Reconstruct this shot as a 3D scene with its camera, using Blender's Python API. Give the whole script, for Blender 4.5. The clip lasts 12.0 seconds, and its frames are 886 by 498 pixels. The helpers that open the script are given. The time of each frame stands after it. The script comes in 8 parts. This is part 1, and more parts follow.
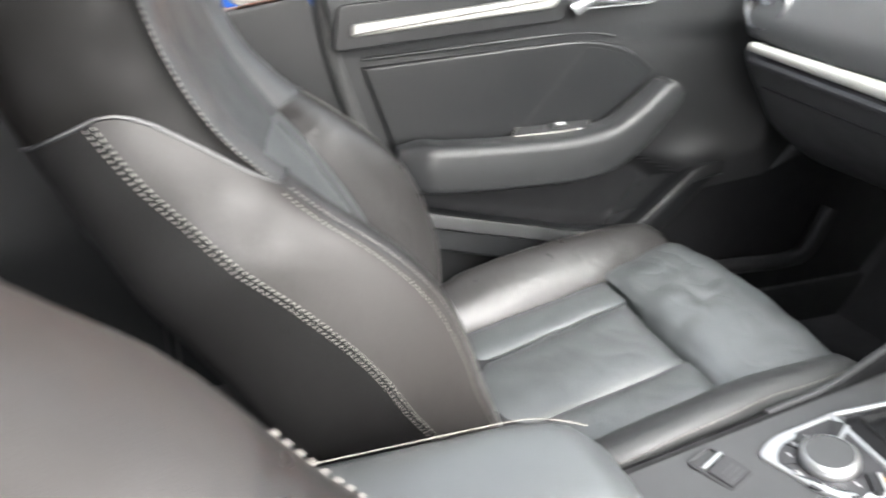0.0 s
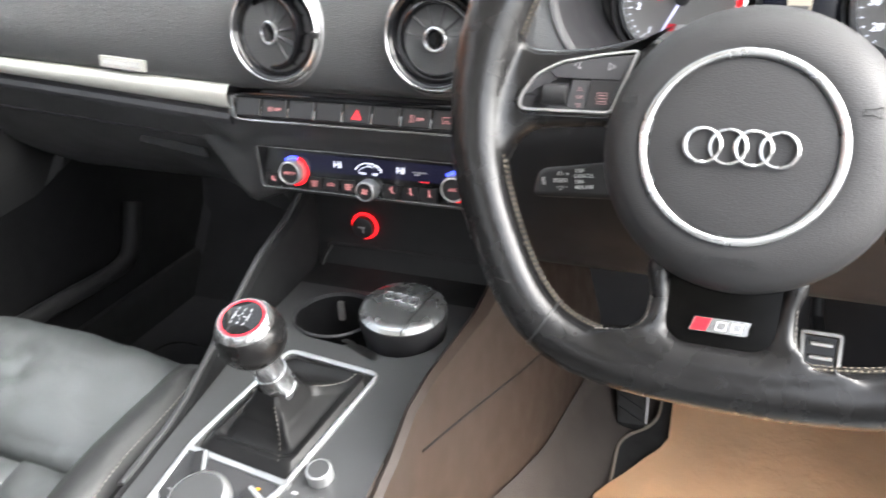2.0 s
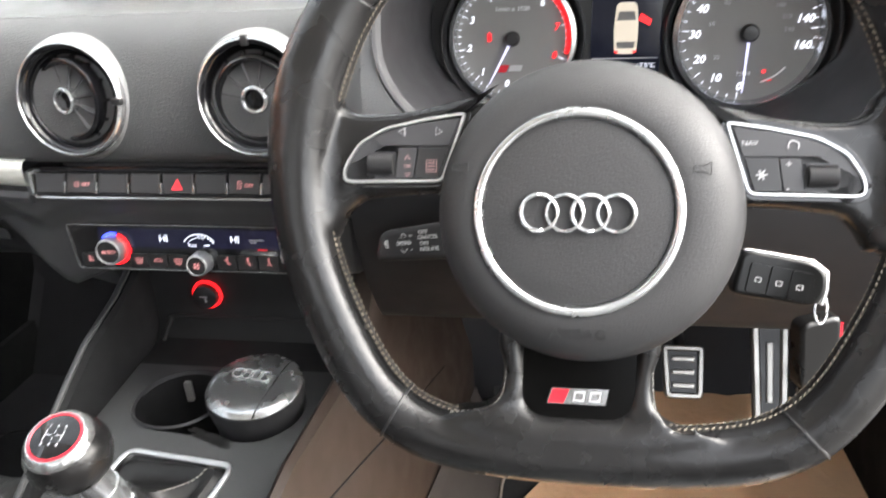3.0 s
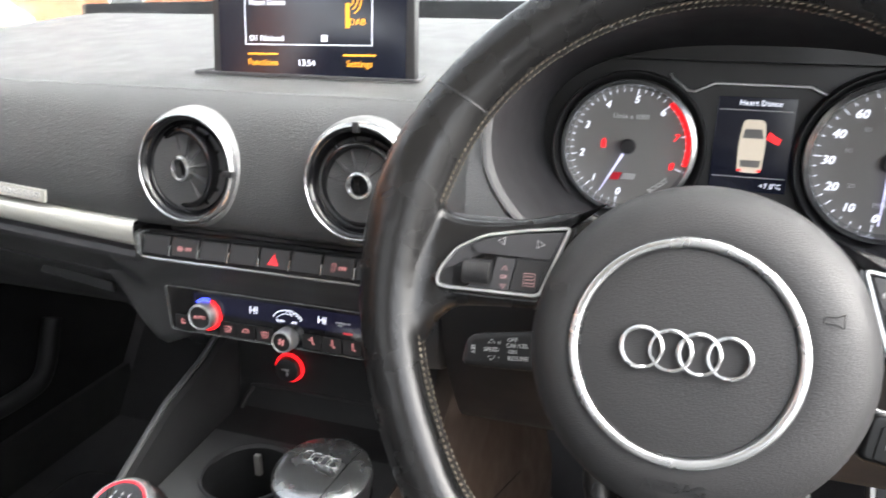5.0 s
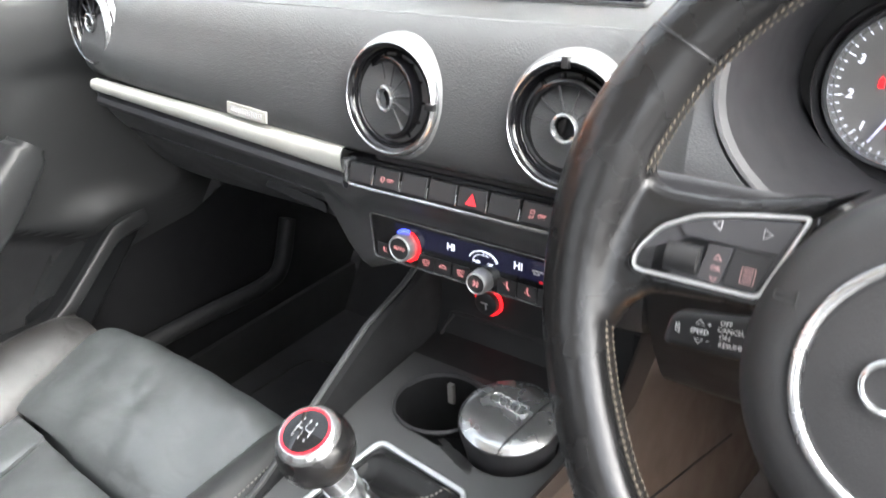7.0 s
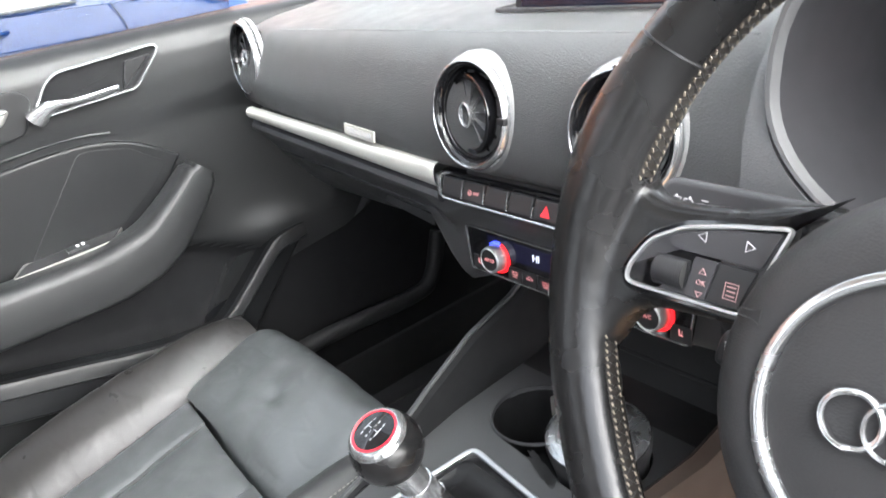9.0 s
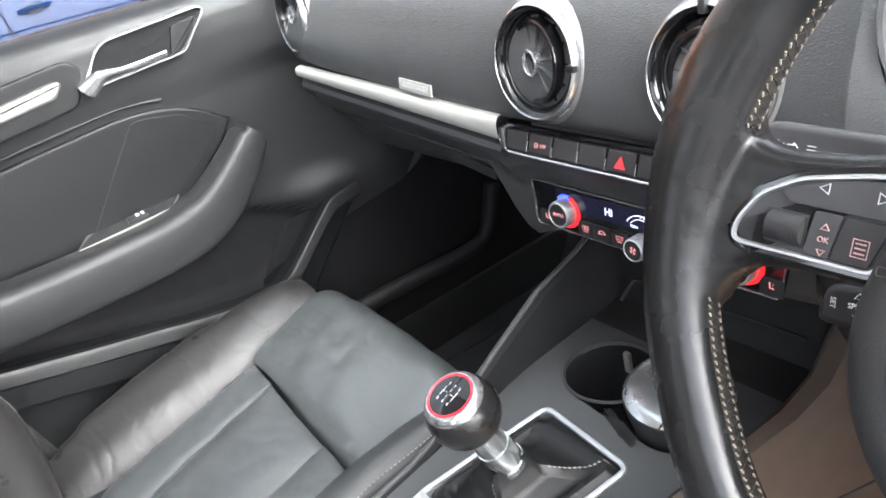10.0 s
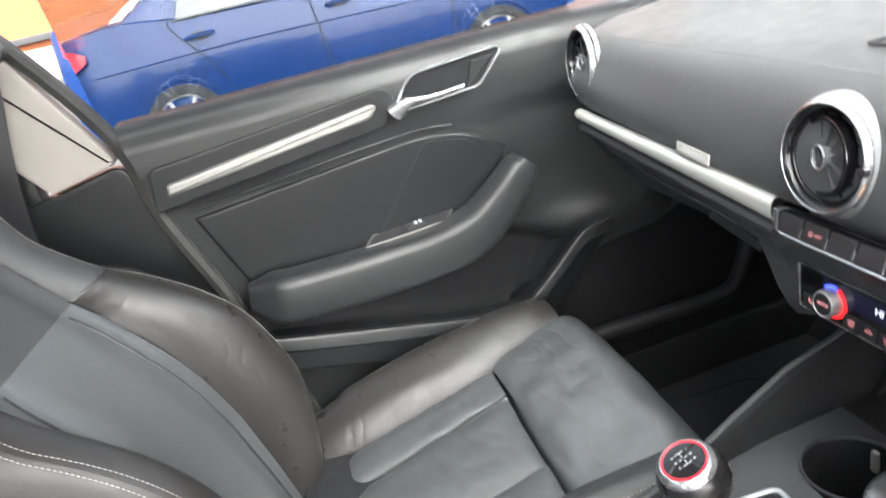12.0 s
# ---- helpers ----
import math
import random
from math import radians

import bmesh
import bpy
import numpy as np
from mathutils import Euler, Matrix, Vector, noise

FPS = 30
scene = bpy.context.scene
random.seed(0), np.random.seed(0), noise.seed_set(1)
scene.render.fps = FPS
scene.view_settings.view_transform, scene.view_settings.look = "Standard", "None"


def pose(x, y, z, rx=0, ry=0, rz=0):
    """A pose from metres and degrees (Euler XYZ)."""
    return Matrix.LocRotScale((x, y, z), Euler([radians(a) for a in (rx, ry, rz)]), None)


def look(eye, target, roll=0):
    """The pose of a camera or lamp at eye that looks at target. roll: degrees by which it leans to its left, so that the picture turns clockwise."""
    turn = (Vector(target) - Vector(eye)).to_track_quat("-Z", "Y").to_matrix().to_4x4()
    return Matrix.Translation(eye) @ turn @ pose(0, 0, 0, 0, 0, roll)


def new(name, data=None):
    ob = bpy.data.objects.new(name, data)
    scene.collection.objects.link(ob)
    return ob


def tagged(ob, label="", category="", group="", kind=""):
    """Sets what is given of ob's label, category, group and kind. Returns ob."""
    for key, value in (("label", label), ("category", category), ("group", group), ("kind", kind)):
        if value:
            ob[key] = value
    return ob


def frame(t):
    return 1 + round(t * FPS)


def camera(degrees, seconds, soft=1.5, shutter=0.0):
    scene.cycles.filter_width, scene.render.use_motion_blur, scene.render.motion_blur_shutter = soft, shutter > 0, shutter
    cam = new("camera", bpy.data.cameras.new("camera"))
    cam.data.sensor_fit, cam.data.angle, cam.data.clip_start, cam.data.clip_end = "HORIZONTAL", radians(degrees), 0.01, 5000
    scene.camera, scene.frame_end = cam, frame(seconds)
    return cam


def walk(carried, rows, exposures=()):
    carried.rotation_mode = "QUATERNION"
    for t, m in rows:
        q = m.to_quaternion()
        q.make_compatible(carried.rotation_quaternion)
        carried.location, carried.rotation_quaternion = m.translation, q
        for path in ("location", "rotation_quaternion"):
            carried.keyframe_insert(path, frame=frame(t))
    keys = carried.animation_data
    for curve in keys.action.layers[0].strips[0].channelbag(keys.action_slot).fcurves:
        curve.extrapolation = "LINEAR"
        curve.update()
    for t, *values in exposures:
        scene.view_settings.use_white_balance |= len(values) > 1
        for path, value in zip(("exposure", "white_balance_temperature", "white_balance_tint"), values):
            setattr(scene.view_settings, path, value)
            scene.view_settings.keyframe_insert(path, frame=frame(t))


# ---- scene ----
cam = camera(62.3, 12.0, soft=1.6, shutter=0.4)
PATH = [
    (0, (0.383, -0.535, 0.867), (-1.323, 0.075, 0.021), 0.96),
    (0.5, (0.348, -0.481, 0.853), (-1.145, 0.555, 0.018), 0.00),
    (1, (0.342, -0.421, 0.837), (-0.863, 0.943, 0.004), -0.38),
    (1.5, (0.338, -0.372, 0.841), (-0.555, 1.195, -0.022), -1.04),
    (2, (0.341, -0.336, 0.844), (-0.291, 1.341, -0.045), -2.07),
    (2.5, (0.345, -0.300, 0.848), (-0.093, 1.433, -0.051), -3.00),
    (3, (0.353, -0.269, 0.863), (0.040, 1.506, -0.003), -3.18),
    (3.2, (0.353, -0.267, 0.873), (0.078, 1.528, 0.034), -2.78),
    (4.8, (0.351, -0.241, 0.876), (-0.163, 1.578, 0.222), 0.09),
    (5, (0.347, -0.238, 0.873), (-0.228, 1.557, 0.204), 0.32),
    (5.5, (0.340, -0.238, 0.865), (-0.393, 1.470, 0.126), 0.32),
    (6, (0.335, -0.244, 0.868), (-0.517, 1.372, 0.053), -0.65),
    (6.5, (0.341, -0.208, 0.873), (-0.627, 1.307, -0.001), -1.97),
    (7, (0.342, -0.170, 0.889), (-0.740, 1.248, -0.015), -2.99),
    (7.2, (0.344, -0.143, 0.907), (-0.786, 1.237, 0.001), -3.27),
    (8.8, (0.414, -0.116, 0.870), (-1.070, 0.976, 0.090), -7.78),
    (9, (0.433, -0.104, 0.883), (-1.059, 0.950, 0.068), -9.99),
    (9.5, (0.395, -0.095, 0.869), (-1.086, 0.912, -0.024), -12.88),
    (10, (0.401, -0.105, 0.884), (-1.132, 0.799, -0.028), -14.32),
    (10.5, (0.413, -0.088, 0.852), (-1.144, 0.767, -0.068), -13.12),
    (11, (0.400, -0.084, 0.902), (-1.269, 0.582, 0.026), -13.85),
    (11.5, (0.408, -0.132, 0.916), (-1.337, 0.332, 0.057), -15.26),
    (12, (0.433, -0.141, 0.965), (-1.372, 0.226, 0.183), -13.15),
]
walk(cam, [(t, look(eye, target, roll)) for t, eye, target, roll in PATH], [(0, 2.76, 6400, 10), (1, 2.88, 6350, 10), (2, 2.86, 6450, 10), (2.5, 2.80, 6600, 10), (4.8, 2.46, 6500, 10), (5.4, 2.50, 6500, 10), (6.5, 2.81, 6400, 10), (7, 2.85, 6400, 10), (9, 2.63, 6250, 10), (10.5, 2.68, 6200, 10), (12, 2.45, 6350, 10)])

# ---- world and light ----
world = bpy.data.worlds.new("overcast_sky")
scene.world = world
world.use_nodes = True
wn = world.node_tree
sky = wn.nodes.new("ShaderNodeTexSky")
sky.sky_type = 'NISHITA'
sky.sun_disc = False
sky.sun_elevation = radians(38)
sky.sun_rotation = radians(78)
sky.dust_density = 3.0
sky.ozone_density = 0.6
wn.nodes["Background"].inputs["Strength"].default_value = 0.15
haze = wn.nodes.new("ShaderNodeHueSaturation")  # a closed grey cloud cover
haze.inputs["Saturation"].default_value = 0.22
haze.inputs["Value"].default_value = 1.6
wn.links.new(sky.outputs[0], haze.inputs["Color"])
wn.links.new(haze.outputs[0], wn.nodes["Background"].inputs["Color"])
sun_data = bpy.data.lights.new("sun", 'SUN')
sun_data.energy = 2.4
sun_data.angle = radians(80)
sun_data.color = (1.0, 0.96, 0.9)
sun = new("sun", sun_data)
sun.matrix_world = look((0, 0, 0), (-math.cos(radians(38)) * math.sin(radians(78)), -math.cos(radians(38)) * math.cos(radians(78)), -math.sin(radians(38))))


# ---- materials ----
def material(name, color, rough=0.5, metal=0.0, bump=0.0, scale=200.0, vary=0.25, kind="noise", spec=0.5, coat=0.0, wear=0.0, emit=None, power=0.0, stretch=None, crease=0.0, folds=0.0, coat_rough=None):
    """A surface with two scales of variation: blotches in tone and gloss, and a fine relief."""
    m = bpy.data.materials.new(name)
    m.use_nodes = True
    nt = m.node_tree
    b = nt.nodes["Principled BSDF"]
    b.inputs["Metallic"].default_value = metal
    b.inputs["Specular IOR Level"].default_value = spec
    b.inputs["Coat Weight"].default_value = coat
    b.inputs["Coat Roughness"].default_value = coat_rough or (0.32 if rough > 0.2 else 0.03)
    tc = nt.nodes.new("ShaderNodeTexCoord")
    src = tc.outputs["Object"]
    if stretch:
        mp = nt.nodes.new("ShaderNodeMapping")
        mp.inputs["Scale"].default_value = stretch
        nt.links.new(src, mp.inputs["Vector"])
        src = mp.outputs["Vector"]
    big = nt.nodes.new("ShaderNodeTexNoise")
    big.inputs["Scale"].default_value = 9.0
    big.inputs["Detail"].default_value = 6.0
    nt.links.new(tc.outputs["Object"], big.inputs["Vector"])
    mix = nt.nodes.new("ShaderNodeMix")
    mix.data_type = 'RGBA'
    lo = [c * (1 - vary) for c in color]
    hi = [min(1, c * (1 + vary)) for c in color]
    mix.inputs[6].default_value = (*lo, 1)
    mix.inputs[7].default_value = (*hi, 1)
    nt.links.new(big.outputs["Fac"], mix.inputs[0])
    nt.links.new(mix.outputs[2], b.inputs["Base Color"])
    mr = nt.nodes.new("ShaderNodeMapRange")
    mr.inputs["From Min"].default_value, mr.inputs["From Max"].default_value = 0.3, 0.7
    mr.inputs["To Min"].default_value, mr.inputs["To Max"].default_value = max(0.02, rough * 0.85), min(1, rough * 1.15 + wear)
    fine = nt.nodes.new("ShaderNodeTexNoise")
    fine.inputs["Scale"].default_value = 30.0
    fine.inputs["Detail"].default_value = 8.0
    nt.links.new(tc.outputs["Object"], fine.inputs["Vector"])
    nt.links.new(fine.outputs["Fac"], mr.inputs["Value"])
    nt.links.new(mr.outputs["Result"], b.inputs["Roughness"])
    if bump:
        bp = nt.nodes.new("ShaderNodeBump")
        bp.inputs["Strength"].default_value = bump
        bp.inputs["Distance"].default_value = 0.001
        if kind == "cells":
            tx = nt.nodes.new("ShaderNodeTexVoronoi")
            tx.inputs["Scale"].default_value = scale
            out = tx.outputs["Distance"]
        elif kind == "wave":
            tx = nt.nodes.new("ShaderNodeTexWave")
            tx.inputs["Scale"].default_value = scale
            out = tx.outputs["Fac"]
        else:
            tx = nt.nodes.new("ShaderNodeTexNoise")
            tx.inputs["Scale"].default_value = scale
            tx.inputs["Detail"].default_value = 4.0
            out = tx.outputs["Fac"]
        nt.links.new(src, tx.inputs["Vector"])
        nt.links.new(out, bp.inputs["Height"])
        if crease:
            warp = nt.nodes.new("ShaderNodeTexNoise")
            warp.inputs["Scale"].default_value = 34.0
            warp.inputs["Detail"].default_value = 5.0
            warp.inputs["Roughness"].default_value = 0.6
            warp.inputs["Distortion"].default_value = 0.3
            nt.links.new(tc.outputs["Object"], warp.inputs["Vector"])
            b2 = nt.nodes.new("ShaderNodeBump")
            b2.inputs["Strength"].default_value = crease
            b2.inputs["Distance"].default_value = 0.006
            nt.links.new(warp.outputs["Fac"], b2.inputs["Height"])
            nt.links.new(b2.outputs["Normal"], bp.inputs["Normal"])
        if folds:  # narrow worn wrinkles running across
            wv = nt.nodes.new("ShaderNodeTexWave")
            wv.bands_direction = 'Y'
            wv.inputs["Scale"].default_value = 7.0
            wv.inputs["Distortion"].default_value = 14.0
            wv.inputs["Detail"].default_value = 3.0
            wv.inputs["Detail Scale"].default_value = 1.6
            nt.links.new(tc.outputs["Object"], wv.inputs["Vector"])
            nr = nt.nodes.new("ShaderNodeMapRange")
            nr.inputs["From Min"].default_value, nr.inputs["From Max"].default_value = 0.45, 1.0
            nt.links.new(wv.outputs["Fac"], nr.inputs["Value"])
            b3 = nt.nodes.new("ShaderNodeBump")
            b3.invert = True
            b3.inputs["Strength"].default_value = folds
            b3.inputs["Distance"].default_value = 0.0035
            nt.links.new(nr.outputs["Result"], b3.inputs["Height"])
            nt.links.new(b3.outputs["Normal"], bp.inputs["Normal"])
        nt.links.new(bp.outputs["Normal"], b.inputs["Normal"])
    if emit:
        b.inputs["Emission Color"].default_value = (*emit, 1)
        b.inputs["Emission Strength"].default_value = power
    return m


LEATHER = material("black_leather", (0.050, 0.054, 0.056), 0.36, bump=0.12, scale=1600, kind="cells", vary=0.12, spec=1.0, coat=0.6, crease=0.14)
WORN_LEATHER = material("worn_pad_leather", (0.058, 0.063, 0.065), 0.33, bump=0.12, scale=1500, kind="cells", vary=0.2, wear=0.06, spec=1.0, coat=0.9, coat_rough=0.18, crease=0.16)
# bolster leather with shade put into its dark colour
WRINKLED = material("shaded_wrinkled_leather", (0.0165, 0.0156, 0.0154), 0.31, bump=0.12, scale=1600, kind="cells", vary=0.12, wear=0.03, spec=0.38, coat=0.06, folds=0.10)
# seat leather darkened in colour for the shaded side bands
SIDE_LEATHER = material("half_shaded_leather", (0.020, 0.0184, 0.0176), 0.46, spec=0.30, bump=0.10, scale=1600, kind="cells", vary=0.25, crease=0.10)
# headrest grey, also the lit tone of the +x cushion bolster
HEAD_LEATHER = material("headrest_and_lit_bolster_leather", (0.036, 0.037, 0.038), 0.5, bump=0.10, scale=1600, kind="cells", vary=0.12, spec=0.4)
# near black that paints shade onto seat flanks and rear covers
FLANK = material("shade_black", (0.0055, 0.0053, 0.0054), 0.55, spec=0.10, bump=0.10, scale=1600, kind="cells", vary=0.12)
RIM_LEATHER = material("polished_leather", (0.0085, 0.0083, 0.0086), 0.20, bump=0.07, scale=1800, kind="cells", vary=0.3, wear=0.12, spec=0.45, crease=0.12)
GAITER = material("gaiter_leather", (0.010, 0.010, 0.0105), 0.34, bump=0.12, scale=1500, kind="cells", vary=0.2, spec=0.28)
INNER_BAND = material("brown_grey_leather", (0.014, 0.012, 0.010), 0.5, bump=0.08, scale=1600, kind="cells", vary=0.15)
SILVER = material("satin_silver_paint", (0.66, 0.67, 0.68), 0.36, metal=0.92, vary=0.05)
FRAME_SILVER = material("pale_silver_frame", (0.52, 0.53, 0.54), 0.36, metal=0.9, vary=0.04)
# paler copy for the driver's better lit headrest
PALE_SHELL = material("lit_side_leather", (0.026, 0.0242, 0.0234), 0.46, spec=0.4, bump=0.10, scale=1600, kind="cells", vary=0.12)
# also painted where shade falls: door hollow, handle bowl, console's left flank
POCKET = material("rubber_and_shade_black", (0.0110, 0.0112, 0.0120), 0.8, bump=0.2, scale=400, vary=0.2, spec=0.1)
# same leather as PALE_SHELL, painted in shade for the passenger headrest sides
SHELL = material("shaded_side_leather", (0.0042, 0.0038, 0.0036), 0.42, spec=0.08, bump=0.10, scale=1600, kind="cells", vary=0.15)
LID = material("brushed_lid_steel", (0.50, 0.51, 0.52), 0.27, metal=0.95, bump=0.03, scale=300, vary=0.03, stretch=(0.1, 1, 1))
THREAD_PALE = material("beige_thread", (0.19, 0.165, 0.13), 0.75, vary=0.2)
DASH = material("grained_dash_pad", (0.122, 0.124, 0.127), 0.42, bump=0.32, scale=750, kind="cells", vary=0.05, stretch=(0.7, 1, 1))
HUB = material("grained_hub_cover", (0.026, 0.026, 0.0272), 0.58, spec=0.36, bump=0.16, scale=1100, kind="cells", vary=0.1, stretch=(0.6, 1, 1))
PLASTIC = material("dark_plastic", (0.0308, 0.0308, 0.0336), 0.48, bump=0.08, scale=1500, vary=0.15)
LOWER = material("lower_dark_plastic", (0.016, 0.0162, 0.0172), 0.58, bump=0.10, scale=1200, vary=0.15, spec=0.25)
PIANO = material("piano_black", (0.002, 0.002, 0.002), 0.16, spec=0.16, vary=0.1)
FRAYED = material("frayed_binding", (0.17, 0.145, 0.12), 0.9, bump=1.0, scale=400, vary=0.5)
# dark plastic with the paper mat's warm bounce put into its colour
TUNNEL = material("warm_lit_tunnel_plastic", (0.026, 0.0172, 0.0128), 0.5, bump=0.10, scale=1200, vary=0.12)
DASH_LOW = material("lower_dash_plastic", (0.090, 0.090, 0.093), 0.42, bump=0.16, scale=900, kind="cells", vary=0.12)
CONSOLE = material("console_plastic", (0.044, 0.045, 0.047), 0.42, bump=0.06, scale=1500, vary=0.12)
DOOR = material("door_plastic", (0.0066, 0.0070, 0.0076), 0.36, spec=0.25, bump=0.12, scale=1300, kind="cells", vary=0.12)
DOORTOP = material("door_top_pad", (0.0125, 0.0130, 0.0137), 0.40, spec=0.34, bump=0.12, scale=1200, kind="cells", vary=0.1)
GLOSS = material("gloss_black", (0.006, 0.006, 0.007), 0.08, vary=0.2, coat=0.3)
STAIN = material("grease_stain", (0.009, 0.009, 0.0092), 0.34, bump=0.3, scale=300, vary=0.4)
KEYCASE = material("key_plastic", (0.004, 0.004, 0.0042), 0.30, vary=0.15, spec=0.35)
BLACK = material("satin_black", (0.0144, 0.0144, 0.0156), 0.38, vary=0.2)
RUBBER = material("rubber", (0.014, 0.014, 0.014), 0.75, bump=0.3, scale=300)
CHROME = material("satin_chrome", (0.56, 0.57, 0.58), 0.22, metal=0.92, vary=0.04)
BRIGHT = material("bright_silver_frame", (0.75, 0.76, 0.77), 0.28, metal=1.0, vary=0.04)
ALU = material("brushed_aluminium", (0.74, 0.735, 0.68), 0.42, metal=0.75, bump=0.2, scale=260, vary=0.05, stretch=(0.05, 1, 12))
DOOR_STRIP = material("satin_door_strip", (0.22, 0.217, 0.205), 0.5, metal=0.85, bump=0.2, scale=260, vary=0.05, stretch=(0.05, 1, 12))
KNURL = material("knurled_metal", (0.62, 0.63, 0.64), 0.25, metal=1.0, bump=0.9, scale=700, kind="wave", vary=0.05)
THREAD = material("grey_thread", (0.20, 0.19, 0.175), 0.7, vary=0.2)
DUSTY = material("dusty_carpet", (0.050, 0.043, 0.039), 0.95, bump=1.0, scale=500, vary=0.4, spec=0.08)
CARPET = material("black_carpet", (0.042, 0.042, 0.045), 0.95, bump=1.0, scale=500, vary=0.3, spec=0.04)
PAPER = material("kraft_paper_mat", (0.86, 0.575, 0.345), 0.72, bump=1.0, scale=22, vary=0.14, crease=0.5)
BEIGE = material("pale_pillar_cloth", (0.21, 0.192, 0.174), 0.85, bump=0.4, scale=900, vary=0.06)
LINING = material("headliner_cloth", (0.30, 0.29, 0.27), 0.95, bump=0.4, scale=900, vary=0.06)
WHITE = material("white_print", (0.75, 0.75, 0.76), 0.5, vary=0.03)
GREYPRINT = material("grey_print", (0.42, 0.42, 0.43), 0.5, vary=0.03)
PINK = material("backlit_rose_print", (0.55, 0.30, 0.30), 0.5, emit=(1.0, 0.22, 0.22), power=0.10, vary=0.03)
ROSE = material("dull_rose_print", (0.34, 0.22, 0.22), 0.5, emit=(1.0, 0.3, 0.3), power=0.02, vary=0.03)
REDGLOW = material("lit_red", (0.40, 0.006, 0.008), 0.4, emit=(1.0, 0.012, 0.016), power=0.42, vary=0.03)
HAZARD = material("dark_red_print", (0.5, 0.02, 0.03), 0.4, emit=(1.0, 0.02, 0.03), power=0.14, vary=0.03)
BLUEGLOW = material("lit_blue", (0.05, 0.05, 0.5), 0.4, emit=(0.05, 0.08, 1.0), power=0.6, vary=0.03)
WHITEGLOW = material("lit_white", (0.6, 0.6, 0.65), 0.4, emit=(0.8, 0.85, 1.0), power=0.28, vary=0.03)
ORANGEGLOW = material("lit_orange", (0.6, 0.25, 0.02), 0.4, emit=(1.0, 0.42, 0.03), power=0.26, vary=0.03)
NEEDLE = material("lit_needle", (0.6, 0.6, 0.75), 0.4, emit=(0.6, 0.6, 1.0), power=0.2, vary=0.03)
RED = material("red_enamel", (0.55, 0.015, 0.03), 0.3, vary=0.06)
DIAL = material("grey_dial_face", (0.1920, 0.1860, 0.1800), 0.55, vary=0.06, bump=0.1, scale=400)
SCREEN = material("dark_display", (0.006, 0.007, 0.012), 0.12, emit=(0.02, 0.025, 0.06), power=0.03, vary=0.1)
LCD = material("blue_black_display", (0.005, 0.005, 0.012), 0.12, emit=(0.04, 0.04, 0.12), power=0.03, vary=0.1)
ALUPEDAL = material("pedal_steel", (0.34, 0.33, 0.31), 0.38, metal=1.0, bump=0.1, scale=200)
BLUEPAINT = material("blue_car_paint", (0.002, 0.020, 0.095), 0.30, vary=0.02, spec=0.2, coat=0.40, coat_rough=0.05)
WHITEPAINT = material("white_car_paint", (0.75, 0.76, 0.77), 0.3, vary=0.03, coat=0.6)
TAILLAMP = material("red_lamp_lens", (0.45, 0.01, 0.02), 0.15, vary=0.05, coat=0.5)
TYRE = material("tyre_rubber", (0.018, 0.018, 0.019), 0.85, bump=0.3, scale=200)
ASPHALT = material("asphalt", (0.075, 0.073, 0.07), 0.9, bump=1.0, scale=90, vary=0.25)
BRICK = material("red_brick", (0.26, 0.085, 0.032), 0.85, bump=0.6, scale=60, vary=0.2)
STONE = material("pale_render", (0.26, 0.235, 0.19), 0.85, bump=0.4, scale=40, vary=0.12)
DARKGLASS = material("tinted_car_window", (0.02, 0.022, 0.024), 0.06, vary=0.1, coat=0.5)


def glass_material(name, tint):
    m = bpy.data.materials.new(name)
    m.use_nodes = True
    b = m.node_tree.nodes["Principled BSDF"]
    b.inputs["Base Color"].default_value = (*tint, 1)
    b.inputs["Roughness"].default_value = 0.02
    b.inputs["Transmission Weight"].default_value = 1.0
    b.inputs["IOR"].default_value = 1.05
    return m


# GLASS has a deep tint, added to hold down the brightness outside
GLASS = glass_material("dimming_window_glass", (0.385, 0.42, 0.415))
CLEAR = glass_material("windscreen_glass", (0.86, 0.89, 0.88))


# ---- building helpers ----
def thing(name, at, label, category, group="", kind=""):
    ob = new(name)
    ob.location = at
    ob.empty_display_size = 0.05
    return tagged(ob, label, category, group, kind)


def base_of(ob):
    return ob.location.copy() if ob.type == 'EMPTY' else Vector((0, 0, 0))


def weigh_normals(me, limit):
    """Smooth shading that leaves large flat faces flat: corner normals weighted by face area."""
    faces = [[] for _ in me.vertices]
    info = []
    for p in me.polygons:
        info.append((p.normal.copy(), p.area))
        for v in p.vertices:
            faces[v].append(p.index)
    out = []
    for p in me.polygons:
        n = info[p.index][0]
        for v in p.vertices:
            acc = Vector((0, 0, 0))
            for f in faces[v]:
                m, a = info[f]
                if n.dot(m) > limit:
                    acc += m * a
            out.append(acc.normalized() if acc.length > 1e-12 else n)
    me.normals_split_custom_set(out)


def part(name, bm, mat, parent=None, label="", smooth=True, mats=()):
    bmesh.ops.recalc_face_normals(bm, faces=bm.faces)
    me = bpy.data.meshes.new(name)
    bm.to_mesh(me)
    bm.free()
    me.materials.append(mat)
    for extra in mats:
        me.materials.append(extra)
    if smooth:
        me.polygons.foreach_set("use_smooth", [True] * len(me.polygons))
        me.set_sharp_from_angle(angle=radians(40))
        if len(me.polygons) < 1500:
            weigh_normals(me, math.cos(radians(40)))
    ob = new(name, me)
    if parent:
        ob.parent = parent
        ob.matrix_parent_inverse = Matrix.Translation(-base_of(parent))
    if label:
        ob["label"] = label
    if name in ("stitching", "scale_marks"):
        ob["kind"] = "stuff"
    return ob


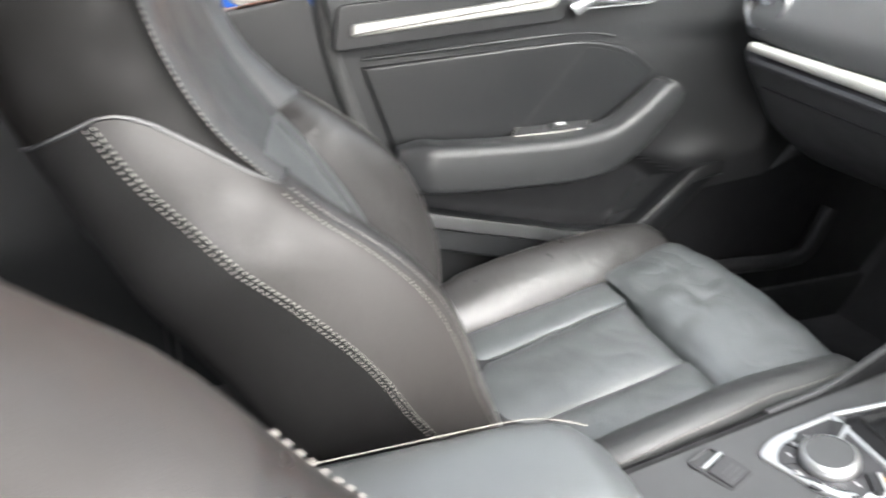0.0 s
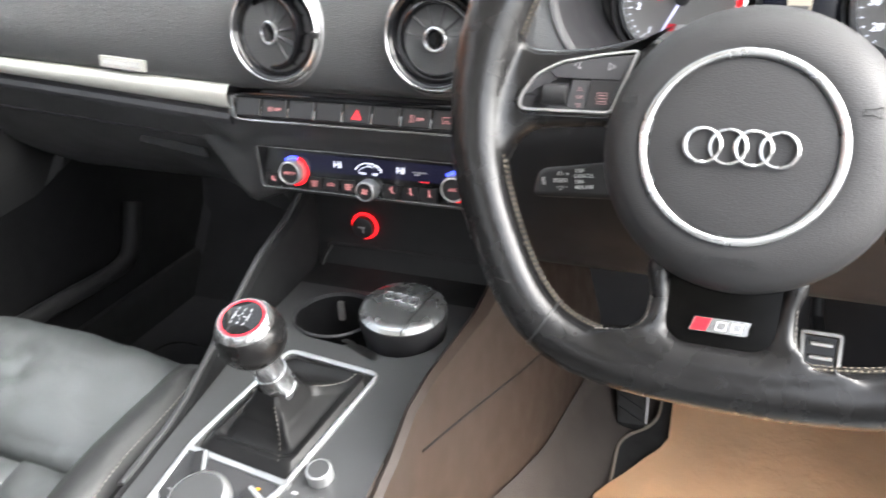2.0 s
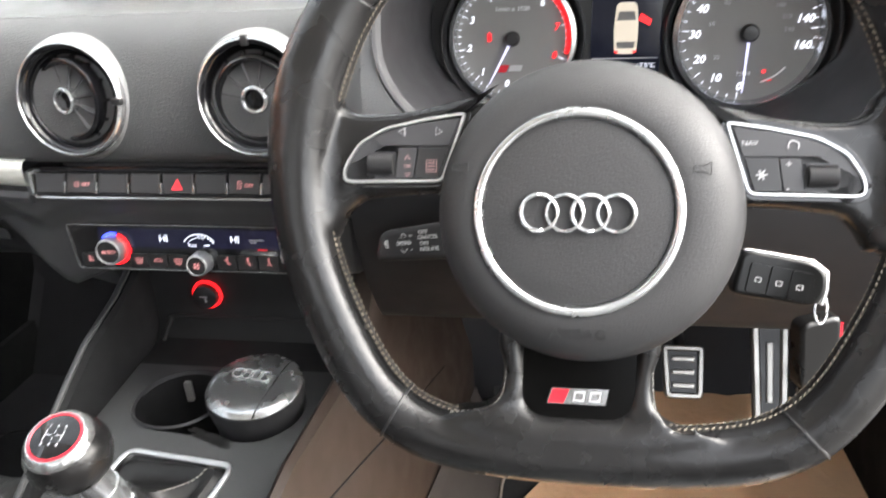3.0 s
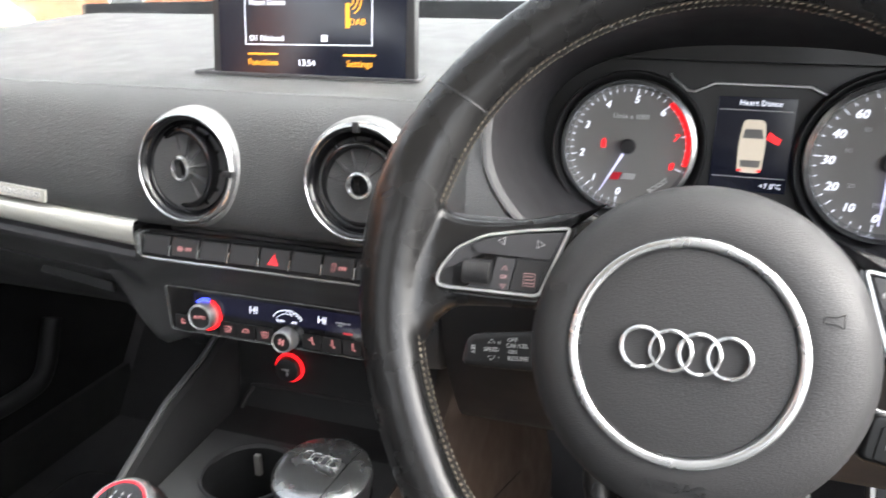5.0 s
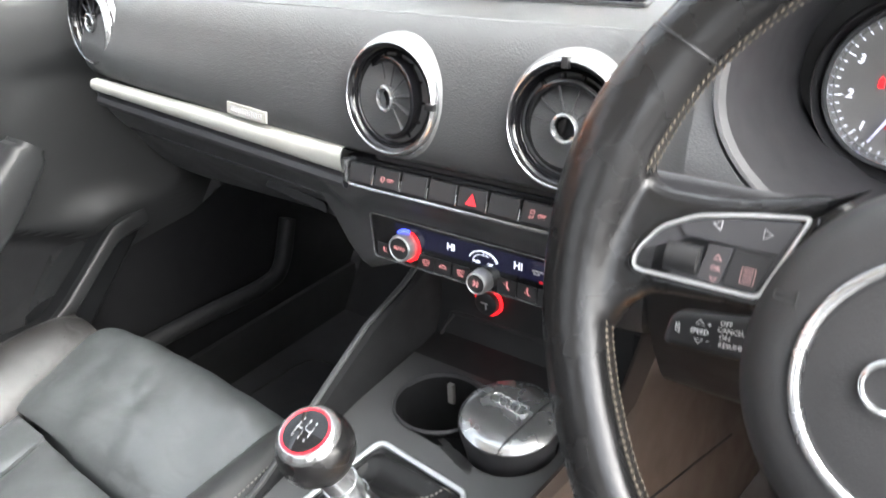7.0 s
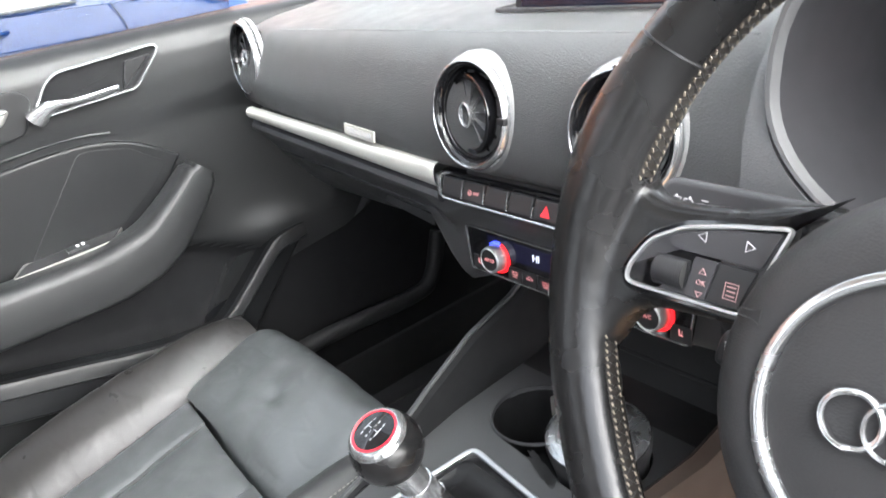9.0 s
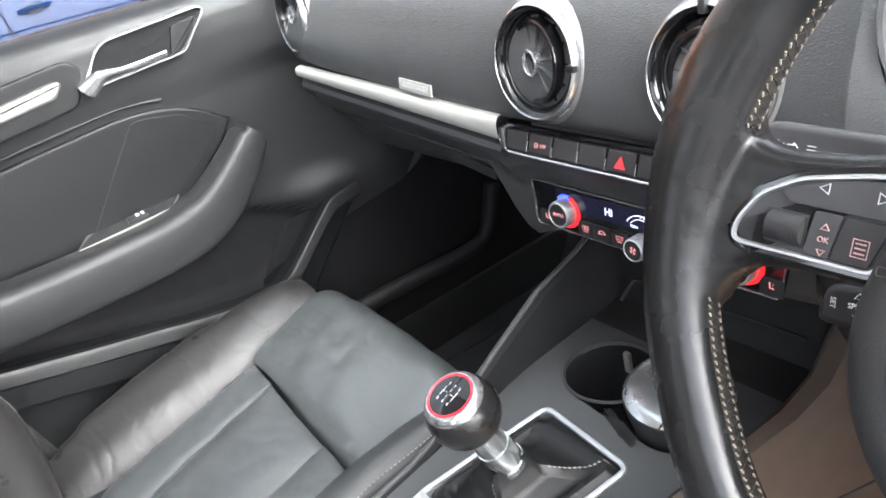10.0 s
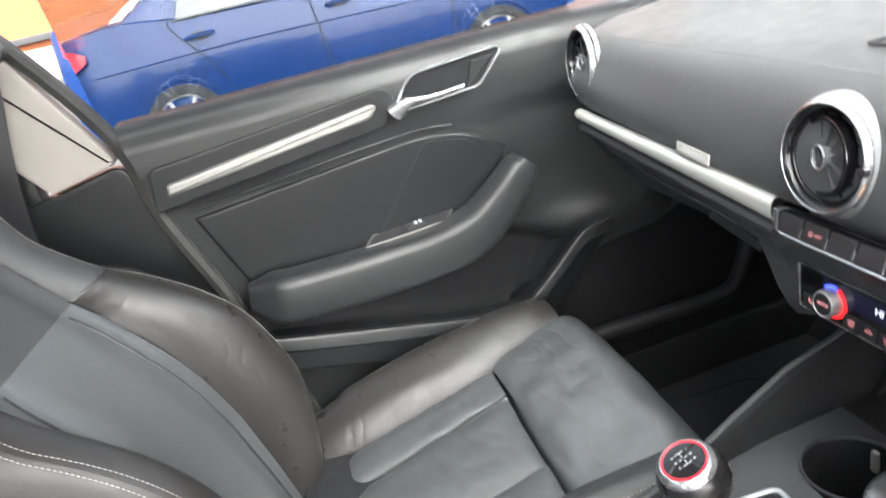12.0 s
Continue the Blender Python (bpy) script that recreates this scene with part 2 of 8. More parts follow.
def single(name, bm, mat, label, category, group="", kind="", smooth=True):
    return tagged(part(name, bm, mat, None, "", smooth), label, category, group, kind)


def frame_of(origin, xdir, ydir):
    """A local frame: x along xdir, y near ydir, z out of both."""
    x = Vector(xdir).normalized()
    z = x.cross(Vector(ydir)).normalized()
    y = z.cross(x)
    m = Matrix((x, y, z)).transposed().to_4x4()
    m.translation = Vector(origin)
    return m


def spline(points, n, closed=False):
    """Points of a smooth curve through the given ones, n for each stretch."""
    pts = [Vector(p) for p in points]
    out, k = [], len(pts)
    for i in range(k if closed else k - 1):
        p1, p2 = pts[i], pts[(i + 1) % k]
        p0 = pts[i - 1] if closed or i > 0 else p1 * 2 - p2
        p3 = pts[(i + 2) % k] if closed or i + 2 < k else p2 * 2 - p1
        for j in range(n):
            t = j / n
            out.append(0.5 * (2 * p1 + (p2 - p0) * t + (2 * p0 - 5 * p1 + 4 * p2 - p3) * t * t + (3 * p1 - p0 - 3 * p2 + p3) * t ** 3))
    if not closed:
        out.append(pts[-1].copy())
    return out


def loft(bm, rings, closed=True, loop=False, caps=True):
    """Skin over rings of equal length."""
    vs = [[bm.verts.new(p) for p in ring] for ring in rings]
    n = len(vs[0])
    for a in range(len(vs) if loop else len(vs) - 1):
        u, v = vs[a], vs[(a + 1) % len(vs)]
        for i in range(n if closed else n - 1):
            j = (i + 1) % n
            bm.faces.new((u[i], u[j], v[j], v[i]))
    if caps and closed and not loop:
        bm.faces.new(vs[0])
        bm.faces.new(vs[-1])
    return bm


def box(bm, centre, size, bevel=0.0, m=None, seg=2):
    m = m or Matrix.Identity(4)
    made = bmesh.ops.create_cube(bm, size=1.0, matrix=m @ Matrix.Translation(centre) @ Matrix.Diagonal((*size, 1)))
    if bevel:
        edges = list({e for v in made["verts"] for e in v.link_edges})
        bmesh.ops.bevel(bm, geom=edges, offset=bevel, segments=seg, profile=0.6, affect='EDGES')
    return bm


def lathe(bm, profile, m=None, seg=32, arc=None):
    """Turn a profile of (radius, height) about the local z."""
    m = m or Matrix.Identity(4)
    a0, a1 = arc or (0, 2 * math.pi)
    full = arc is None
    count = seg if full else seg + 1
    rings = []
    for i in range(count):
        a = a0 + (a1 - a0) * i / seg
        rings.append([m @ Vector((r * math.cos(a), r * math.sin(a), h)) for r, h in profile])
    loft(bm, rings, closed=False, loop=full, caps=False)
    bmesh.ops.remove_doubles(bm, verts=bm.verts, dist=1e-6)
    return bm


def tube(bm, path, radius, seg=10, closed=False, flat=1.0, up=None):
    """A round bar along a path. radius: a number or one for each point; flat squeezes it along up."""
    pts = [Vector(p) for p in path]
    k, rings = len(pts), []
    side = None
    for i, p in enumerate(pts):
        d = (pts[(i + 1) % k] - pts[i - 1]) if closed else (pts[min(i + 1, k - 1)] - pts[max(i - 1, 0)])
        d.normalize()
        if up is not None:
            s = d.cross(Vector(up)).normalized()
        else:
            s = d.orthogonal().normalized() if side is None else (side - d * side.dot(d)).normalized()
        side = s
        w = s.cross(d)
        r = radius[i] if isinstance(radius, (list, tuple)) else radius
        rings.append([p + (s * math.cos(a) + w * math.sin(a) * flat) * r for a in (2 * math.pi * j / seg for j in range(seg))])
    return loft(bm, rings, True, closed, True)


def prism(bm, outline, depth, m=None, bevel=0.0, seg=2):
    """A flat outline in the local xy plane, raised by depth along z."""
    m = m or Matrix.Identity(4)
    tmp = bmesh.new()
    low = [tmp.verts.new((p[0], p[1], 0)) for p in outline]
    f = tmp.faces.new(low)
    made = bmesh.ops.extrude_face_region(tmp, geom=[f])
    top = [v for v in made["geom"] if isinstance(v, bmesh.types.BMVert)]
    bmesh.ops.translate(tmp, verts=top, vec=(0, 0, depth))
    if bevel:
        rim = [e for e in tmp.edges if all(v in top for v in e.verts)]
        bmesh.ops.bevel(tmp, geom=rim, offset=bevel, segments=seg, profile=0.6, affect='EDGES')
    bmesh.ops.recalc_face_normals(tmp, faces=tmp.faces)
    join(bm, tmp, m)
    return bm


def join(bm, other, m=None):
    m = m or Matrix.Identity(4)
    keep = {v: bm.verts.new(m @ v.co) for v in other.verts}
    for f in other.faces:
        bm.faces.new([keep[v] for v in f.verts])
    other.free()
    return bm


def round_poly(points, radius, n=5):
    """A polygon with rounded corners."""
    out, k = [], len(points)
    for i in range(k):
        p = Vector(points[i]).to_2d()
        a, b = Vector(points[i - 1]).to_2d() - p, Vector(points[(i + 1) % k]).to_2d() - p
        r = radius[i] if isinstance(radius, (list, tuple)) else radius
        ra, rb = min(r, a.length * 0.48), min(r, b.length * 0.48)
        s, e = p + a.normalized() * ra, p + b.normalized() * rb
        for j in range(n + 1):
            t = j / n
            out.append((s * (1 - t) ** 2 + p * 2 * t * (1 - t) + e * t * t).to_tuple())
    return out


def shrink(points, by):
    """The outline drawn inwards (counter-clockwise outlines)."""
    out, k = [], len(points)
    for i in range(k):
        a, b, c = Vector(points[i - 1]), Vector(points[i]), Vector(points[(i + 1) % k])
        d1, d2 = b - a, c - b
        if d1.length < 1e-9 or d2.length < 1e-9:
            d1 = d2 = c - a
        n = Vector((-d1.normalized().y - d2.normalized().y, d1.normalized().x + d2.normalized().x))
        out.append((b + n.normalized() * by).to_tuple())
    return out


def ring_prism(bm, outline, width, depth, m=None):
    """A frame round an outline, width wide inwards, with a rounded face."""
    m = m or Matrix.Identity(4)
    inner = shrink(outline, width)
    o2, i2 = shrink(outline, width * 0.25), shrink(outline, width * 0.75)
    rings = []
    for a, b, c, d in zip(outline, o2, i2, inner):
        rings.append([m @ Vector((*a, 0)), m @ Vector((*a, depth * 0.7)), m @ Vector((*b, depth)), m @ Vector((*c, depth)), m @ Vector((*d, depth * 0.7)), m @ Vector((*d, 0))])
    return loft(bm, rings, True, True, False)


def bar_text(name, string, size, m, mat, parent=None, align='CENTER', depth=0.0002, shear=0.0, bold=0.0):
    cu = bpy.data.curves.new(name, 'FONT')
    cu.body, cu.size, cu.align_x, cu.align_y, cu.extrude = string, size, align, 'CENTER', depth
    cu.resolution_u = 2
    cu.shear, cu.offset = shear, bold
    tmp = bpy.data.objects.new(name, cu)
    me = bpy.data.meshes.new_from_object(tmp)
    bpy.data.objects.remove(tmp)
    me.transform(m)
    me.materials.clear()
    me.materials.append(mat)
    ob = new(name, me)
    if parent:
        ob.parent = parent
        ob.matrix_parent_inverse = Matrix.Translation(-base_of(parent))
    return ob


def stitches(bm, path, length=0.004, gap=0.002, r=0.0007, lift=None, lean=0.0):
    """Short thread stitches along a path."""
    pts = [Vector(p) for p in path]
    step, d = length + gap, 0.0
    nxt = 0.0
    for a, b in zip(pts, pts[1:]):
        seg = (b - a).length
        if seg < 1e-9:
            continue
        way = (b - a) / seg
        while nxt <= d + seg:
            p = a + way * (nxt - d)
            side = way.orthogonal().normalized()
            w = way.cross(side)
            e = p + way * length
            ring = lambda c, k: [c + side * r * k, c + w * r * k, c - side * r * k, c - w * r * k]
            loft(bm, [ring(p, 0.5), ring(p + way * length * 0.25, 1), ring(p + way * length * 0.75, 1), ring(e, 0.5)], True, False, True)
            nxt += step
        d += seg
    return bm


# ---- ground and street ----
GROUND = -0.20
bm = bmesh.new()
bmesh.ops.create_grid(bm, x_segments=40, y_segments=40, size=300)
bmesh.ops.translate(bm, verts=bm.verts, vec=(0, 0, GROUND))
single("ground", bm, ASPHALT, "grey worn asphalt of a car park", "ground", kind="structure")


# ---- car shell ----
def car_shell():
    # floor pan with the tunnel
    bm = bmesh.new()
    prof = [(-0.74, 0.10), (-0.70, 0.03), (-0.15, 0.03), (-0.12, 0.20), (0.12, 0.20), (0.15, 0.03), (0.80, 0.03), (0.84, 0.10)]
    rings = []
    for y, lift in ((-1.5, 0.12), (-0.60, 0.0), (0.62, 0.0), (0.82, 0.0), (0.93, 0.16), (1.0, 0.50)):
        rings.append([Vector((x, y, max(z, 0.03) + lift)) for x, z in prof])
    loft(bm, rings, closed=False)
    tagged(part("floor", bm, CARPET), "black carpeted car floor with a raised tunnel", "floor", kind="structure")
    # sills
    for s in (-1, 1):
        bm = bmesh.new()
        box(bm, (-0.76 if s < 0 else 0.89, -0.1, 0.02), (0.12, 2.4, 0.22), 0.03)
        tagged(part("trim", bm, LOWER), "dark plastic door sill trim", "sill trim", kind="structure")
    # roof with headliner below
    bm = bmesh.new()
    rings = []
    for y, z, w in ((0.06, 1.135, 0.50), (-0.1, 1.165, 0.53), (-0.6, 1.185, 0.55), (-1.2, 1.16, 0.53), (-1.6, 1.10, 0.50)):
        rings.append([Vector((w * math.sin(a), y, z - 0.05 * (1 - math.cos(a)))) for a in (radians(-75 + 150 * i / 16) for i in range(17))])
    loft(bm, rings, closed=False)
    bmesh.ops.solidify(bm, geom=bm.faces[:], thickness=-0.03)
    tagged(part("ceiling", bm, LINING), "pale grey cloth headliner of the car roof", "headliner", kind="structure")
    # pillars: front, middle, rear on both sides
    for s in (-1, 1):
        bm = bmesh.new()
        tube(bm, spline([(s * 0.74, 0.78, 0.80), (s * 0.68, 0.42, 0.98), (s * 0.56, 0.05, 1.125)], 8), 0.035, 10, flat=0.8)
        tagged(part("pillar", bm, LINING), "pale cloth covered windscreen pillar", "pillar", kind="structure")
        bm = bmesh.new()
        tube(bm, [(s * 0.70, -1.45, 0.80), (s * 0.62, -1.52, 0.95), (s * 0.52, -1.55, 1.11)], 0.09, 10, flat=0.6)
        tagged(part("pillar", bm, LINING), "pale cloth covered rear pillar", "pillar", kind="structure")
        # rear quarter wall
        bm = bmesh.new()
        box(bm, (s * 0.75, -1.005, 0.465), (0.05, 1.07, 0.71), 0.02)
        tagged(part("wall_left" if s < 0 else "wall_right", bm, DOOR), "dark rear door panel", "door panel", kind="structure")
    # footwell sides
    for s in (-1, 1):
        bm = bmesh.new()
        prism(bm, [(0.20, 0.0), (1.05, 0.0), (1.05, 0.83), (0.60, 0.80), (0.50, 0.62), (0.46, 0.47), (0.31, 0.33), (0.20, 0.25)], 0.03, frame_of((-0.745 if s < 0 else 0.80, 0, 0), (0, 1, 0), (0, 0, 1)), 0.004)
        tagged(part("wall_footwell", bm, POCKET), "dark plastic footwell side", "footwell side", kind="structure")
        if s < 0:
            bm = bmesh.new()
            tube(bm, spline([(-0.69, 0.26, 0.205), (-0.672, 0.36, 0.222), (-0.660, 0.46, 0.226), (-0.652, 0.57, 0.226), (-0.650, 0.62, 0.245), (-0.655, 0.66, 0.33)], 6), 0.020, 12, flat=0.8)
            tagged(part("trim_kick", bm, LOWER), "dark rounded kick panel trim", "trim", kind="structure")
    # firewall, rear bulkhead and tailgate
    bm = bmesh.new()
    box(bm, (0, 1.02, 0.45), (1.6, 0.04, 0.85), 0.01)
    tagged(part("wall_front", bm, CARPET), "black carpeted front bulkhead", "bulkhead", kind="structure")
    bm = bmesh.new()
    box(bm, (0, -1.60, 0.45), (1.5, 0.05, 0.75), 0.01)
    tagged(part("wall_rear", bm, CARPET), "dark lower tailgate", "tailgate", kind="structure")
    # glazing
    bm = bmesh.new()
    rings = []
    for t in range(9):
        u = t / 8
        y, z, w = 0.88 - 0.82 * u, 0.825 + 0.31 * u + 0.03 * math.sin(math.pi * u), 0.74 - 0.19 * u
        rings.append([Vector((w * v, y - 0.07 * v * v, z - 0.01 * v * v)) for v in (k / 8 for k in range(-8, 9))])
    loft(bm, rings, closed=False)
    bmesh.ops.solidify(bm, geom=bm.faces[:], thickness=0.004)
    g = tagged(part("window_1", bm, CLEAR, smooth=False), "clear windscreen glass", "windscreen", kind="structure")
    g.visible_shadow = False
    bm = bmesh.new()
    loft(bm, [[Vector((-0.757 + 0.16 * u, y, 0.79 + 0.34 * u)) for u in (0, 0.5, 1)] for y in (-0.36, 0.0, 0.4)], closed=False)
    bmesh.ops.solidify(bm, geom=bm.faces[:], thickness=0.004)
    g = tagged(part("window_2", bm, GLASS, smooth=False), "passenger side window, tinted to dim the street", "side window", kind="structure")
    g.visible_shadow = False


car_shell()


def pillar_trim():
    # middle pillar beside the passenger seat
    p = thing("pillar_trim", (-0.74, -0.42, 0.1), "middle pillar with pale cloth top and black plastic base", "pillar", kind="structure")
    bm = bmesh.new()
    m = frame_of((-0.745, 0, 0), (0, 1, 0), (0, 0, 1))
    prism(bm, round_poly([(-0.455, 0.735), (-0.352, 0.757), (-0.475, 1.00), (-0.52, 1.13), (-0.66, 1.13), (-0.62, 0.98)], 0.012), 0.035, m, 0.010)
    part("upper_cover", bm, BEIGE, p, "pale grey woven cover")
    bm = bmesh.new()
    prism(bm, round_poly([(-0.62, 0.10), (-0.20, 0.10), (-0.265, 0.45), (-0.350, 0.752), (-0.46, 0.732), (-0.60, 0.72)], 0.02), 0.025, m, 0.008)
    part("lower_cover", bm, DOOR, p, "black plastic cover")
    bm = bmesh.new()
    prism(bm, round_poly([(-0.60, 0.10), (-0.30, 0.10), (-0.335, 0.50), (-0.385, 0.60), (-0.60, 0.66)], 0.03), 0.034, m, 0.012)
    part("lower_panel", bm, DOOR, p)
    bm = bmesh.new()
    tube(bm, spline([(-0.712, -0.175, 0.15), (-0.712, -0.262, 0.474), (-0.714, -0.322, 0.66), (-0.722, -0.352, 0.80), (-0.71, -0.47, 1.0), (-0.62, -0.56, 1.12)], 6), 0.012, 8)
    part("door_seal", bm, RUBBER, p, "black rubber door seal")
    bm = bmesh.new()
    loft(bm, [[Vector((x + dx, y + dy, z)) for dx, dy in ((0.0, -0.023), (0.0015, -0.022), (0.0015, 0.022), (0.0, 0.023))] for x, y, z in spline([(-0.694, -0.468, 0.935), (-0.692, -0.480, 0.88), (-0.690, -0.505, 0.76), (-0.69, -0.525, 0.55), (-0.69, -0.53, 0.3)], 4)])
    belt = part("seat_belt", bm, BLACK, p, "black webbing seat belt")
    bm = bmesh.new()
    tube(bm, [Vector((-0.690, -0.462 + 0.030 * math.cos(a), 0.945 + 0.016 * math.sin(a))) for a in (2 * math.pi * j / 24 for j in range(24))], 0.006, 8, True)
    part("belt_guide", bm, BLACK, belt, "black belt guide loop")


pillar_trim()


# ---- passenger door ----
def passenger_door():
    d = thing("passenger_door", (-0.74, 0.1, 0.1), "closed dark passenger door card with silver strip and armrest", "car door")
    side = frame_of((0, 0, 0), (0, 1, 0), (0, 0, 1))  # local x along the car, y up, z towards the cabin

    def rear(z):  # the rear edge of the door
        return -0.345 + (0.81 - z) * 0.21

    # main card: stacked rows from bottom to belt, bulging at the belt, hollowed between armrest and pocket
    hollow = [(-0.232, 0.385), (-0.12, 0.350), (0.0, 0.322), (0.10, 0.300), (0.185, 0.290), (0.24, 0.300), (0.295, 0.345), (0.340, 0.402), (0.325, 0.432), (0.28, 0.456), (0.23, 0.476), (0.17, 0.490), (0.0, 0.490), (-0.215, 0.480)]

    def sunk(y, z):
        inside, near = False, 9.0
        for (ya, za), (yb, zb) in zip(hollow, hollow[1:] + hollow[:1]):
            if (za > z) != (zb > z) and y < ya + (yb - ya) * (z - za) / (zb - za):
                inside = not inside
            t = max(0.0, min(1.0, ((y - ya) * (yb - ya) + (z - za) * (zb - za)) / ((yb - ya) ** 2 + (zb - za) ** 2)))
            near = min(near, math.hypot(y - ya - t * (yb - ya), z - za - t * (zb - za)))
        t = min(1.0, near / 0.046) if inside else 0.0
        return 0.036 * t * t * (3 - 2 * t)
    bm = bmesh.new()
    key_rows = [(0.10, -0.735), (0.25, -0.730), (0.42, -0.722), (0.55, -0.718), (0.665, -0.712), (0.70, -0.700), (0.74, -0.696), (0.772, -0.696), (0.793, -0.705), (0.803, -0.724), (0.805, -0.757)]
    rows = []
    for (za, xa), (zb, xb) in zip(key_rows, key_rows[1:]):
        n = max(1, round((zb - za) / 0.008))
        rows += [(za + (zb - za) * q / n, xa + (xb - xa) * q / n) for q in range(n)]
    rows.append(key_rows[-1])
    rings = []
    for i in range(81):
        u = i / 80
        ring = []
        for z, x in rows:
            front = 0.20 + 0.42 * max(0.0, min(1.0, (z - 0.32) / 0.16))
            y = rear(z) + u * (front - rear(z))
            swell = 0.011 * math.exp(-((z - 0.448) / 0.032) ** 2) * math.exp(-((y - 0.345) / 0.05) ** 2)  # a soft shoulder at the pocket front
            ring.append(Vector((x + 0.058 * max(0, (min(y, 0.46) - 0.24) / 0.2) ** 2 + swell - sunk(y, z), y, z)))
        rings.append(ring + [Vector((-0.790, p.y, p.z)) for p in (ring[-1], ring[0])])
    loft(bm, rings)
    for f in bm.faces:  # the hollow's shade is painted: its faces take the darker colour
        c = f.calc_center_median()
        f.material_index = 1 if c.x > -0.78 and sunk(c.y, c.z) > 0.010 else 0
    part("door_card", bm, DOORTOP, d, "dark grey padded card", mats=(POCKET,))
    # dark recess band and bright strip
    bm = bmesh.new()
    out = round_poly([(-0.325, 0.672), (0.045, 0.706), (0.068, 0.752), (0.050, 0.768), (-0.315, 0.738)], 0.012)
    prism(bm, out, 0.014, side @ Matrix.Translation((0, 0, -0.704)), 0.004)
    part("strip_bed", bm, DOOR, d)
    bm = bmesh.new()
    out = round_poly([(-0.300, 0.693), (0.022, 0.726), (0.036, 0.743), (0.028, 0.748), (-0.297, 0.712)], 0.006)
    prism(bm, out, 0.012, side @ Matrix.Translation((0, 0, -0.694)), 0.005, 3)
    part("trim_strip", bm, DOOR_STRIP, d, "brushed aluminium strip")
    # padded insert, in two fields
    arc = [(-0.279, 0.645), (-0.136, 0.656), (0.006, 0.667), (0.104, 0.671), (0.179, 0.655), (0.240, 0.616)]
    top = [p.to_tuple()[:2] for p in spline([(a, b, 0) for a, b in arc], 5)]
    bm = bmesh.new()
    outline = top + [(0.215, 0.585), (0.165, 0.545), (0.11, 0.508), (-0.225, 0.500)]
    prism(bm, outline, 0.010, side @ Matrix.Translation((0, 0, -0.717)), 0.006, 3)
    part("insert_panel", bm, DOOR, d, "dark grey padded insert")
    bm = bmesh.new()
    outline = [(-0.010, 0.53), (0.12, 0.535), (0.185, 0.580), (0.216, 0.612), (0.17, 0.648), (0.12, 0.660), (0.099, 0.661)]
    prism(bm, round_poly(outline, 0.01), 0.004, side @ Matrix.Translation((0, 0, -0.7101)), 0.0015)
    part("insert_field", bm, DOOR, d)
    bm = bmesh.new()
    tube(bm, [(-0.708, a, b + 0.012) for a, b in top[:-7]], 0.0030, 8)
    part("piping", bm, DOOR, d)
    # armrest: a long pad that bends up into a grab handle
    bm = bmesh.new()
    path = spline([(a, b, 0) for a, b in ((-0.238, 0.504), (-0.16, 0.491), (0.0, 0.487), (0.09, 0.491), (0.148, 0.508), (0.190, 0.538), (0.226, 0.571), (0.252, 0.598))], 6)
    rings = []
    n = len(path)
    for i, p in enumerate(path):
        u = i / (n - 1)
        t = (path[min(i + 1, n - 1)] - path[max(i - 1, 0)]).normalized()
        nrm = Vector((-t.y, t.x, 0))
        half = 0.041 * (0.55 + 0.45 * min(1, u / 0.08)) * (1 - 0.42 * max(0, (u - 0.5) / 0.5)) * (1 if u < 0.97 else 0.75)
        reach = 0.066 * (0.5 + 0.5 * min(1, u / 0.1)) * (1 - 0.15 * max(0, (u - 0.6) / 0.4))
        ring = []
        for k in range(18):
            a = 2 * math.pi * k / 18
            c, s = math.cos(a), math.sin(a)
            cc = abs(c) ** 0.48 * (1 if c >= 0 else -1)
            ss = abs(s) ** 0.55 * (1 if s >= 0 else -1)
            q = p + nrm * ss * half
            ring.append(Vector((-0.690 + cc * reach * 0.5 + reach * 0.35, q.x, q.y)))
        rings.append(ring)
    loft(bm, rings)
    part("armrest", bm, DOORTOP, d, "dark grey armrest bending up into a pull handle")
    # window switch on the armrest
    bm = bmesh.new()
    up = frame_of((-0.692, 0.012, 0.5285), (0, 1, 0.03), (-1, 0, 0.14))
    prism(bm, round_poly([(-0.05, -0.014), (0.085, -0.014), (0.108, 0.016), (-0.028, 0.014)], 0.006), 0.004, up, 0.0015)
    plate = part("switch_plate", bm, BLACK, d, "satin black switch plate")
    bm = bmesh.new()
    ring_prism(bm, round_poly([(-0.054, -0.017), (0.087, -0.017), (0.113, 0.019), (-0.031, 0.017)], 0.007), 0.0016, 0.0045, up)
    part("chrome_surround", bm, DOOR_STRIP, plate)
    bm = bmesh.new()
    box(bm, (0.040, 0.0, 0.006), (0.030, 0.016, 0.006), 0.002, up)
    part("window_switch", bm, BLACK, plate)
    bm = bmesh.new()
    for dx in (-0.004, 0.004):
        box(bm, (0.045 + dx, 0.0, 0.0093), (0.004, 0.008, 0.0006), 0.0, up)
    part("switch_mark", bm, WHITE, plate)
    # inner release handle in a chrome frame
    o = side @ Matrix.Translation((0, 0.005, -0.695))
    frame_line = round_poly([(0.052, 0.716), (0.205, 0.724), (0.252, 0.772), (0.246, 0.782), (0.105, 0.774), (0.088, 0.764)], 0.010)
    bm = bmesh.new()
    prism(bm, shrink(frame_line, 0.003), 0.004, o, 0.0)
    # a flat plate whose near black colour stands for the bowl's shade
    bowl = part("handle_bowl", bm, POCKET, d, "handle recess, coloured dark for its shade")
    bm = bmesh.new()
    ring_prism(bm, frame_line, 0.0045, 0.010, o)
    part("chrome_frame", bm, CHROME, bowl)
    bm = bmesh.new()
